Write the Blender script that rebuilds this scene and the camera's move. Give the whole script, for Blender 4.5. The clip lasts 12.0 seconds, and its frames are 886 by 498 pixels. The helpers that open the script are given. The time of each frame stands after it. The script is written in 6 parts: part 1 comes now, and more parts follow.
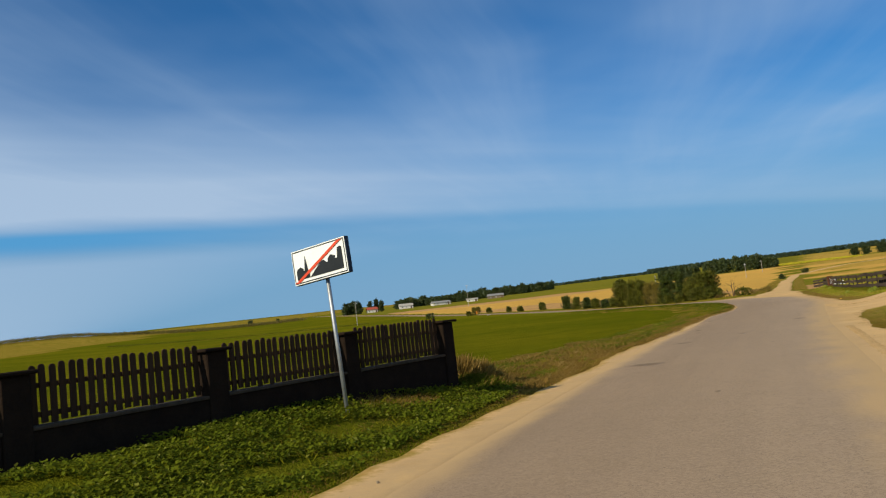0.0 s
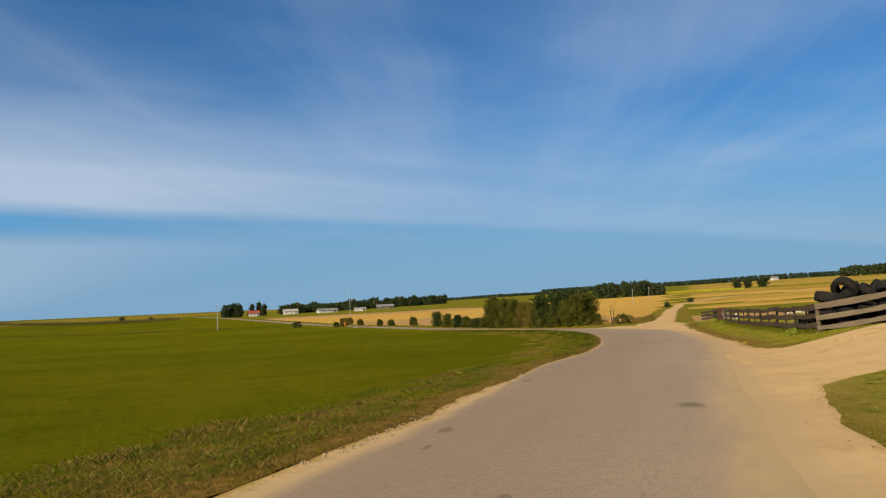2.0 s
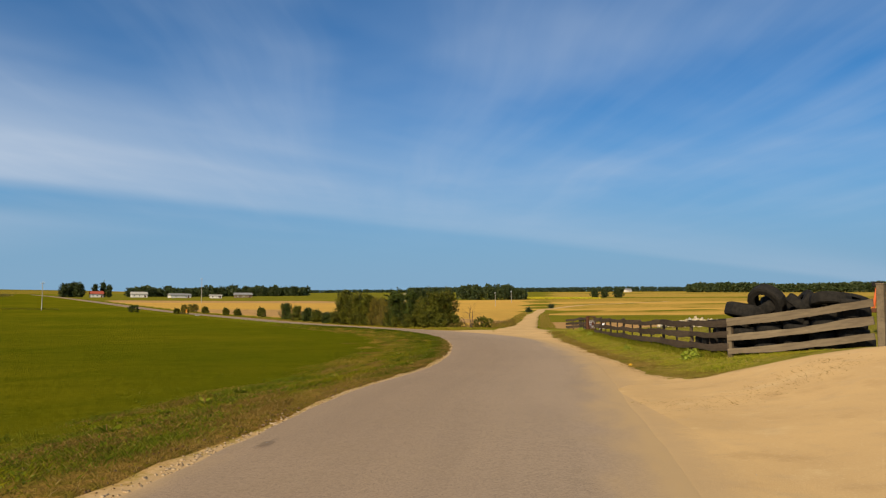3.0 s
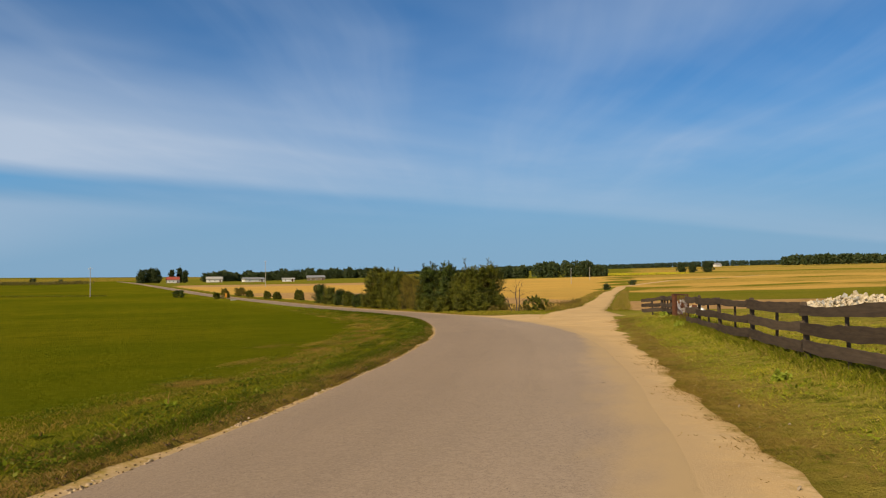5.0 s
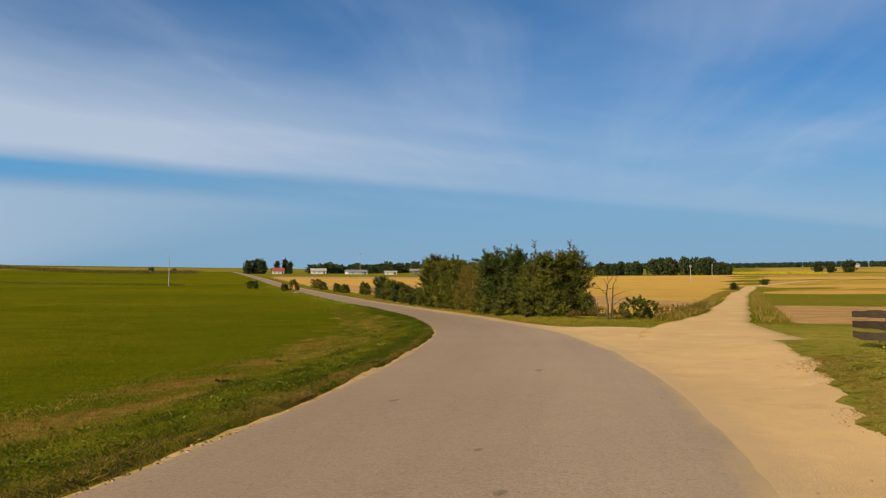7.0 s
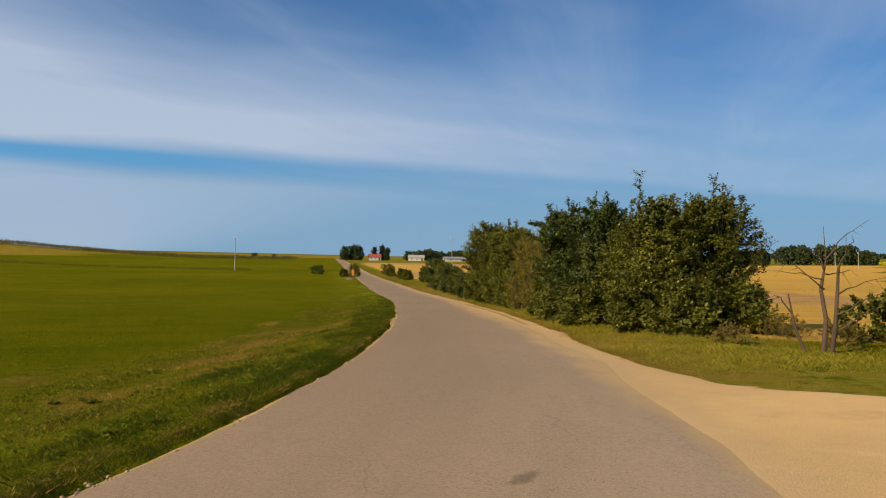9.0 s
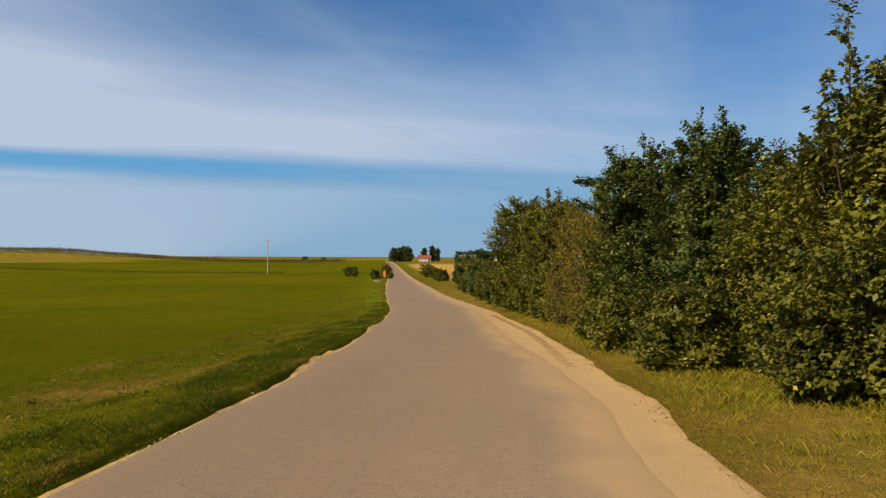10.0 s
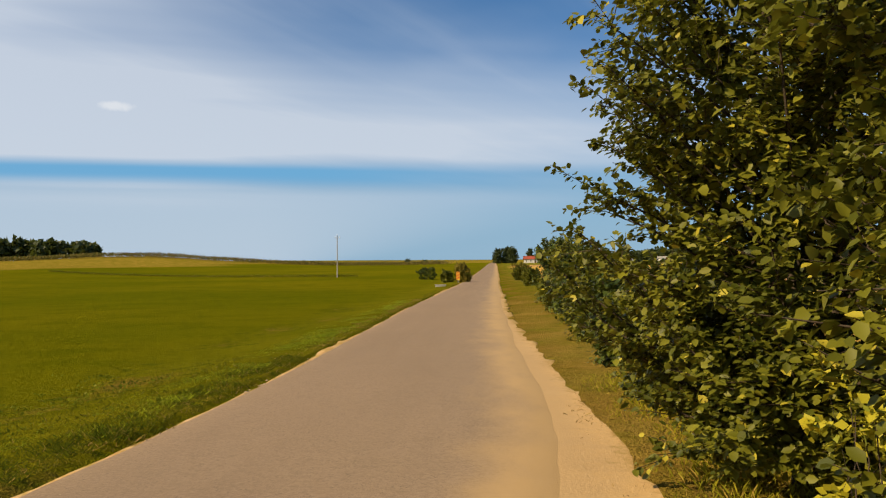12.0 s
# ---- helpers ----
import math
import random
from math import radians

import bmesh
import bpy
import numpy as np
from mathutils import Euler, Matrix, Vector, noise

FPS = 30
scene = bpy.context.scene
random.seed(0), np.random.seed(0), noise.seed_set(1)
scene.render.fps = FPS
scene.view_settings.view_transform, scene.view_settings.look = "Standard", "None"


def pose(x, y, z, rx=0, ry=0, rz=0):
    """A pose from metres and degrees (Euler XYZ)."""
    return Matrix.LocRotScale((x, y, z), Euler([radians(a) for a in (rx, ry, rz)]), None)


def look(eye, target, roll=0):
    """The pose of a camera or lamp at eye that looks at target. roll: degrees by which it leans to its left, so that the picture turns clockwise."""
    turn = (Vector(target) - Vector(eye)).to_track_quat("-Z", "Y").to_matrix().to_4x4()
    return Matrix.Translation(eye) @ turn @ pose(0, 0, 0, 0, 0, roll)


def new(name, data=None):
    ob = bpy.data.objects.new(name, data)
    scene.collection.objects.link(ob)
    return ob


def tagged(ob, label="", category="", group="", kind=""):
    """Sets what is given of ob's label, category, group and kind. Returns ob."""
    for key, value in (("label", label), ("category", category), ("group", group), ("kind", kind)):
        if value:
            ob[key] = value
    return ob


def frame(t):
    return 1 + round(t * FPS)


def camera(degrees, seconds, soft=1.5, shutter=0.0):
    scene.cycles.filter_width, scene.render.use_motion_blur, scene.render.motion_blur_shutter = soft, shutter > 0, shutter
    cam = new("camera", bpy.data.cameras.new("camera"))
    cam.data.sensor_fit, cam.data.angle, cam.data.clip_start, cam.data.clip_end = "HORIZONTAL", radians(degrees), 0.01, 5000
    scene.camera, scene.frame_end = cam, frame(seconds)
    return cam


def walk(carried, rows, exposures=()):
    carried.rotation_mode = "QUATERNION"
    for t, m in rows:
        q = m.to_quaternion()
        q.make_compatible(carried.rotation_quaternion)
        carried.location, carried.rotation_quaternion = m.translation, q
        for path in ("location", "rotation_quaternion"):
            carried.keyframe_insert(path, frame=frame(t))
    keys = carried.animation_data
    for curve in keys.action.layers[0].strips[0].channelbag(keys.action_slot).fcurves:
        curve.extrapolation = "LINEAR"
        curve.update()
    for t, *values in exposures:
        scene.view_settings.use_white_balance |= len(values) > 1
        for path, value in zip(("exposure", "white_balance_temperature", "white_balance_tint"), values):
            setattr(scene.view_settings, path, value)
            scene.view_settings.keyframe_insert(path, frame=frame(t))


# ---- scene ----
cam = camera(60.5, 12.0, soft=1.2)
PATH = [
    (0.0, 0.036, -0.009, 1.475, -0.068, 5.063, 6.402),
    (0.5, 1.820, 3.835, 1.499, -2.401, 5.517, 3.639),
    (1.0, 3.526, 7.696, 1.517, -4.115, 5.272, 2.949),
    (1.5, 5.329, 11.548, 1.519, -4.016, 5.397, 5.086),
    (2.0, 7.163, 15.438, 1.512, -7.787, 5.220, 3.082),
    (2.5, 8.878, 19.421, 1.505, -14.875, 5.137, 0.598),
    (2.7, 9.498, 21.052, 1.505, -17.822, 5.034, -0.025),
    (4.3, 16.249, 33.476, 1.447, -17.834, 3.454, -0.271),
    (4.5, 17.177, 35.106, 1.446, -16.445, 3.237, -0.367),
    (5.0, 19.212, 39.320, 1.438, -11.709, 3.206, 0.988),
    (5.5, 21.009, 43.672, 1.438, -5.724, 3.356, 2.637),
    (6.0, 22.779, 48.088, 1.433, -4.670, 3.208, 1.787),
    (6.5, 24.418, 52.634, 1.425, -4.779, 2.889, 0.160),
    (7.0, 25.962, 57.263, 1.400, -3.305, 2.923, -0.192),
    (7.2, 26.561, 59.127, 1.401, -2.410, 2.867, 0.087),
    (8.8, 29.949, 76.391, 1.252, 4.011, 2.167, -0.518),
    (9.0, 30.045, 78.981, 1.240, 4.754, 1.982, -0.856),
    (9.5, 30.362, 85.145, 1.205, 6.627, 1.996, -0.121),
    (10.0, 30.576, 91.170, 1.175, 8.864, 2.024, 0.132),
    (10.5, 30.424, 97.438, 1.144, 12.006, 2.503, -0.792),
    (11.0, 29.862, 103.716, 1.132, 14.637, 2.446, -0.840),
    (11.5, 28.936, 109.917, 1.137, 15.311, 2.262, -0.017),
    (12.0, 28.163, 116.106, 1.141, 17.112, 2.271, 0.553),
]
walk(cam, [(t, pose(x, y, z, 90 + pitch, roll, yaw)) for t, x, y, z, yaw, pitch, roll in PATH],
     exposures=[(0.0, -0.12, 5550, 3), (1.5, -0.08, 5800, 5), (4.5, -0.05, 6080, 8), (7.0, -0.06, 6080, 8), (9.2, -0.08, 6080, 9), (10.2, 0.05, 6200, 9), (11.0, 0.07, 6350, 9), (12.0, 0.19, 6650, 9)])

# ---- daylight ----
SUN_AZ, SUN_EL = 227.0, 32.0
sun = new("sun", bpy.data.lights.new("sun", "SUN"))
sun.data.energy, sun.data.angle, sun.data.color = 5.6, radians(0.53), (1.0, 0.80, 0.52)
_d = Vector((math.sin(radians(SUN_AZ)) * math.cos(radians(SUN_EL)), math.cos(radians(SUN_AZ)) * math.cos(radians(SUN_EL)), math.sin(radians(SUN_EL))))
sun.matrix_world = look(_d * 100, (0, 0, 0))


class Tree:
    """A small builder for node trees."""

    def __init__(self, tree):
        self.t = tree
        tree.nodes.clear()

    def add(self, kind, inputs=None, **props):
        n = self.t.nodes.new(kind)
        for k, val in props.items():
            setattr(n, k, val)
        for k, val in (inputs or {}).items():
            s = n.inputs[k]
            if isinstance(val, bpy.types.NodeSocket):
                self.t.links.new(val, s)
            else:
                s.default_value = val
        return n

    def mth(self, op, a, b=None, c=None, clamp=False):
        i = {0: a}
        if b is not None:
            i[1] = b
        if c is not None:
            i[2] = c
        n = self.add("ShaderNodeMath", i, operation=op)
        n.use_clamp = clamp
        return n.outputs[0]

    def mix(self, f, a, b):
        n = self.add("ShaderNodeMix", None, data_type="RGBA")
        for s, val in ((n.inputs[0], f), (n.inputs[6], a), (n.inputs[7], b)):
            if isinstance(val, bpy.types.NodeSocket):
                self.t.links.new(val, s)
            else:
                s.default_value = val if not isinstance(val, tuple) or len(val) == 4 else (*val, 1)
        return n.outputs[2]

    def ramp(self, f, lo, hi):
        n = self.add("ShaderNodeMapRange", {0: f, 1: lo, 2: hi}, interpolation_type="SMOOTHSTEP")
        return n.outputs[0]

    def noise(self, vec, scale, detail=4.0, rough=0.55):
        i = {"Scale": scale, "Detail": detail, "Roughness": rough}
        if vec is not None:
            i["Vector"] = vec
        return self.add("ShaderNodeTexNoise", i).outputs[0]

    def vec(self, v, scale=(1, 1, 1), rot=(0, 0, 0)):
        return self.add("ShaderNodeMapping", {0: v, 2: rot, 3: scale}).outputs[0]


world = bpy.data.worlds.new("sky")
scene.world = world
world.use_nodes = True
w = Tree(world.node_tree)
sky = w.add("ShaderNodeTexSky", None, sky_type="NISHITA", sun_disc=False, sun_elevation=radians(SUN_EL), sun_rotation=radians(SUN_AZ),
            air_density=1.0, dust_density=0.6, ozone_density=2.5, altitude=100)
co = w.add("ShaderNodeTexCoord").outputs["Generated"]
sx = w.add("ShaderNodeSeparateXYZ", {0: co})
zc = w.mth("MAXIMUM", sx.outputs[2], 0.012)
px, py = w.mth("DIVIDE", sx.outputs[0], zc), w.mth("DIVIDE", sx.outputs[1], zc)
# high thin cloud drawn out along one wind direction
UA = radians(60)
uu = w.mth("ADD", w.mth("MULTIPLY", px, math.sin(UA)), w.mth("MULTIPLY", py, math.cos(UA)))
ww = w.mth("SUBTRACT", w.mth("MULTIPLY", py, math.sin(UA)), w.mth("MULTIPLY", px, math.cos(UA)))
pl = w.add("ShaderNodeCombineXYZ", {0: uu, 1: ww}).outputs[0]
warp = w.noise(w.vec(pl, (0.05, 0.16, 1)), 1.0, 3, 0.5)
wv = w.mth("ADD", ww, w.mth("MULTIPLY", w.mth("SUBTRACT", warp, 0.5), 2.4))
band = w.mth("MULTIPLY", w.ramp(wv, 2.4, 5.4), w.mth("SUBTRACT", 1.0, w.ramp(wv, 5.9, 6.95)))
streak = w.noise(w.vec(pl, (0.09, 0.50, 1), (0, 0, radians(8))), 1.0, 4, 0.5)
streak2 = w.noise(w.vec(pl, (0.55, 0.40, 1), (0, 0, radians(-35))), 1.0, 4, 0.5)
thin = w.mth("MULTIPLY", w.ramp(streak, 0.36, 0.74), 0.20)
thin = w.mth("ADD", thin, w.mth("MULTIPLY", w.ramp(streak2, 0.40, 0.78), 0.16))
rays = w.noise(w.vec(w.vec(w.add("ShaderNodeVectorMath", {0: pl, 1: w.vec(w.add("ShaderNodeTexNoise", {"Vector": w.vec(pl, (0.25, 0.25, 1)), "Scale": 1.0}).outputs[1], (0.7, 0.7, 0.7))}, operation="ADD").outputs[0],
                     (1, 1, 1), (0, 0, radians(-46))), (0.13, 1.7, 1)), 1.0, 5, 0.55)
thin = w.mth("ADD", thin, w.mth("MULTIPLY", w.ramp(rays, 0.42, 0.85), 0.19))
thin = w.mth("ADD", w.mth("MULTIPLY", thin, w.ramp(sx.outputs[2], 0.06, 0.2)), w.mth("MULTIPLY", w.ramp(w.mth("MULTIPLY", uu, -1.0), -0.6, 1.6), w.mth("MULTIPLY", w.mth("MULTIPLY", w.ramp(streak, 0.2, 0.7), w.ramp(sx.outputs[2], 0.08, 0.16)), 1.25)))
fade = w.mth("SUBTRACT", 1.0, w.ramp(uu, -0.5, 5.6))
main = w.mth("MULTIPLY", w.mth("MULTIPLY", band, w.mth("ADD", 0.55, w.mth("MULTIPLY", streak, 0.75))), w.mth("ADD", 0.22, w.mth("MULTIPLY", fade, 0.78)))
gap = w.mth("MULTIPLY", w.mth("MULTIPLY", w.ramp(wv, 6.15, 7.0), w.mth("SUBTRACT", 1.0, w.ramp(wv, 7.3, 8.7))), w.mth("SUBTRACT", 1.0, w.ramp(uu, 0.2, 3.4)))
low = w.mth("MULTIPLY", w.mth("SUBTRACT", 1.0, w.ramp(sx.outputs[2], 0.02, 0.30)), 0.95)
cover = w.mth("MINIMUM", w.mth("ADD", w.mth("MULTIPLY", thin, w.mth("SUBTRACT", 1.0, gap)), main), 0.85)
SKY_TINT = (0.23, 0.69, 1.02)
tint = w.add("ShaderNodeMix", {0: 1.0, 6: sky.outputs[0], 7: (*SKY_TINT, 1)}, data_type="RGBA", blend_type="MULTIPLY").outputs[2]
CLOUD, HAZE, CLEAR = (6.1, 6.7, 7.7), (2.9, 4.5, 6.1), (1.4, 4.0, 6.8)
col = w.mix(low, tint, HAZE)
col = w.mix(w.mth("MULTIPLY", gap, 0.8), col, CLEAR)
veil = w.mth("MULTIPLY", w.ramp(wv, 7.6, 9.5), w.mth("MULTIPLY", fade, 0.5))
col = w.mix(veil, col, CLOUD)
col = w.mix(cover, col, CLOUD)
_a, _e = radians(40.5), radians(12.1)
cu = w.add("ShaderNodeVectorMath", {0: co, 1: (math.cos(_a), math.sin(_a), 0)}, operation="DOT_PRODUCT").outputs["Value"]
cv = w.add("ShaderNodeVectorMath", {0: co, 1: (math.sin(_a) * math.sin(_e), -math.cos(_a) * math.sin(_e), math.cos(_e))}, operation="DOT_PRODUCT").outputs["Value"]
puff = w.mth("SUBTRACT", 1.0, w.mth("ADD", w.mth("POWER", w.mth("MULTIPLY", cu, 42.0), 2.0), w.mth("POWER", w.mth("MULTIPLY", cv, 150.0), 2.0)))
puff = w.ramp(w.mth("ADD", puff, w.mth("MULTIPLY", w.mth("SUBTRACT", w.noise(co, 70.0, 4), 0.5), 2.2)), 0.0, 1.2)
puff = w.mth("MULTIPLY", puff, w.mth("MULTIPLY", w.mth("LESS_THAN", sx.outputs[0], 0.0), w.mth("GREATER_THAN", sx.outputs[1], 0.0)))
col = w.mix(w.mth("MULTIPLY", puff, 0.7), col, (7.6, 7.9, 8.4))
bg = w.add("ShaderNodeBackground", {0: col, 1: 0.09})
w.add("ShaderNodeOutputWorld", {0: bg.outputs[0]})


# ---- materials ----
def material(name, rough=0.8, metal=0.0, spec=0.3):
    m = bpy.data.materials.new(name)
    m.use_nodes = True
    t = Tree(m.node_tree)
    b = t.add("ShaderNodeBsdfPrincipled", {"Roughness": rough, "Metallic": metal, "Specular IOR Level": spec})
    t.add("ShaderNodeOutputMaterial", {0: b.outputs[0]})
    t.b = b
    t.obj = t.add("ShaderNodeTexCoord").outputs["Object"]
    return m, t


def put_color(t, sock):
    t.t.links.new(sock, t.b.inputs["Base Color"])


def put_bump(t, h, strength=0.4, dist=0.02):
    n = t.add("ShaderNodeBump", {"Strength": strength, "Distance": dist, "Height": h})
    t.t.links.new(n.outputs[0], t.b.inputs["Normal"])


def plain(name, a, b=None, rough=0.8, metal=0.0, scale=8.0, bump=0.2, dist=0.01, stretch=(1, 1, 1), random_amount=0.0, spec=None):
    """A surface that wavers between two colours at two scales."""
    m, t = material(name, rough, metal, spec if spec is not None else (0.04 if rough >= 0.75 else 0.3))
    b = b or tuple(x * 0.7 for x in a)
    v = t.vec(t.obj, stretch)
    n1, n2 = t.noise(v, scale, 6), t.noise(v, scale * 9, 3)
    f = t.ramp(t.mth("ADD", t.mth("MULTIPLY", n1, 0.65), t.mth("MULTIPLY", n2, 0.35)), 0.32, 0.68)
    c = t.mix(f, a, b)
    if random_amount:
        r = t.add("ShaderNodeObjectInfo").outputs["Random"]
        hv = t.add("ShaderNodeHueSaturation", {"Value": t.mth("ADD", 1 - random_amount / 2, t.mth("MULTIPLY", r, random_amount)), "Color": c})
        c = hv.outputs[0]
    put_color(t, c)
    put_bump(t, n2, bump, dist)
    return m


def leaf_material(name, a, b, c, yellow=0.08, translucent=0.3, rough=0.55, spec=0.25):
    m = bpy.data.materials.new(name)
    m.use_nodes = True
    t = Tree(m.node_tree)
    r = t.add("ShaderNodeNewGeometry").outputs["Random Per Island"]
    pos = t.add("ShaderNodeTexCoord").outputs["Object"]
    big = t.ramp(t.noise(pos, 0.9, 3), 0.35, 0.65)
    col = t.mix(t.mth("MULTIPLY", t.mth("ADD", r, big), 0.5), a, b)
    col = t.mix(t.mth("GREATER_THAN", t.mth("FRACT", t.mth("MULTIPLY", r, 37.7)), 1 - yellow), col, c)
    p = t.add("ShaderNodeBsdfPrincipled", {"Base Color": col, "Roughness": rough, "Specular IOR Level": spec})
    tr = t.add("ShaderNodeBsdfTranslucent", {0: t.mix(0.5, col, (0.30, 0.34, 0.04))})
    mx = t.add("ShaderNodeMixShader", {0: translucent, 1: p.outputs[0], 2: tr.outputs[0]})
    t.add("ShaderNodeOutputMaterial", {0: mx.outputs[0]})
    return m


def ground_material():
    m, t = material("farmland", 0.95, 0, 0.0)
    at = t.add("ShaderNodeAttribute", None, attribute_name="land")
    s = t.add("ShaderNodeSeparateColor", {0: at.outputs["Color"]})
    stub, soil, dry = s.outputs[0], s.outputs[1], s.outputs[2]
    o = t.obj
    n_big, n_mid, n_fine, n_blade = t.noise(o, 0.035, 5), t.noise(o, 0.45, 5), t.noise(o, 4.0, 6), t.noise(o, 38.0, 4)
    rows = t.noise(t.vec(o, (0.02, 1.1, 1), (0, 0, radians(-22))), 1.0, 4)
    g = t.mix(t.ramp(n_big, 0.35, 0.65), (0.098, 0.103, 0.003), (0.144, 0.126, 0.004))
    g = t.mix(t.mth("MULTIPLY", t.ramp(n_mid, 0.42, 0.72), 0.5), g, (0.066, 0.080, 0.002))
    g = t.mix(t.mth("MULTIPLY", t.ramp(n_fine, 0.45, 0.75), 0.35), g, (0.158, 0.142, 0.006))
    dryc = t.mix(t.ramp(n_fine, 0.35, 0.65), (0.258, 0.136, 0.029), (0.148, 0.104, 0.013))
    dryc = t.mix(t.mth("MULTIPLY", t.ramp(n_mid, 0.5, 0.7), 0.6), dryc, (0.31, 0.190, 0.040))
    sere = t.mix(t.ramp(n_fine, 0.3, 0.7), (0.225, 0.200, 0.022), (0.350, 0.275, 0.050))
    sere = t.mix(t.mth("MULTIPLY", t.ramp(n_mid, 0.45, 0.7), 0.6), sere, (0.200, 0.205, 0.010))
    sere = t.mix(t.mth("MULTIPLY", t.ramp(t.noise(o, 1.4, 5), 0.52, 0.68), 0.7), sere, (0.40, 0.265, 0.065))
    g = t.mix(at.outputs["Alpha"], g, sere)
    dryc = t.mix(at.outputs["Alpha"], dryc, t.mix(t.ramp(n_fine, 0.35, 0.65), (0.42, 0.285, 0.070), (0.31, 0.235, 0.035)))
    edge = t.mth("MULTIPLY", t.mth("SUBTRACT", n_fine, 0.5), 0.9)
    edge = t.mth("ADD", edge, t.mth("MULTIPLY", t.mth("SUBTRACT", n_mid, 0.5), 0.9))
    tuft = t.ramp(t.noise(o, 2.6, 5, 0.65), 0.50, 0.64)
    g = t.mix(t.mth("MULTIPLY", t.mth("MULTIPLY", tuft, t.ramp(dry, 0.02, 0.3)), 0.8), g, (0.062, 0.078, 0.005))
    c = t.mix(t.ramp(t.mth("ADD", dry, edge), 0.3, 0.75), g, dryc)
    c = t.mix(t.mth("MULTIPLY", t.ramp(t.noise(o, 11, 4, 0.7), 0.55, 0.68), t.mth("MULTIPLY", t.ramp(dry, 0.05, 0.4), 0.65)), c, (0.115, 0.085, 0.018))
    st = t.mix(t.ramp(rows, 0.35, 0.62), (0.62, 0.365, 0.075), (0.50, 0.285, 0.058))
    st = t.mix(t.mth("MULTIPLY", t.ramp(n_big, 0.45, 0.7), 0.45), st, (0.44, 0.28, 0.065))
    c = t.mix(t.ramp(t.mth("ADD", stub, t.mth("MULTIPLY", edge, 0.3)), 0.35, 0.65), c, st)
    so = t.mix(t.ramp(n_mid, 0.35, 0.65), (0.50, 0.290, 0.105), (0.39, 0.225, 0.085))
    c = t.mix(t.ramp(t.mth("ADD", soil, t.mth("MULTIPLY", edge, 0.3)), 0.35, 0.65), c, so)
    put_color(t, c)
    put_bump(t, t.mth("ADD", n_blade, t.mth("MULTIPLY", n_fine, 2.0)), 0.9, 0.06)
    return m


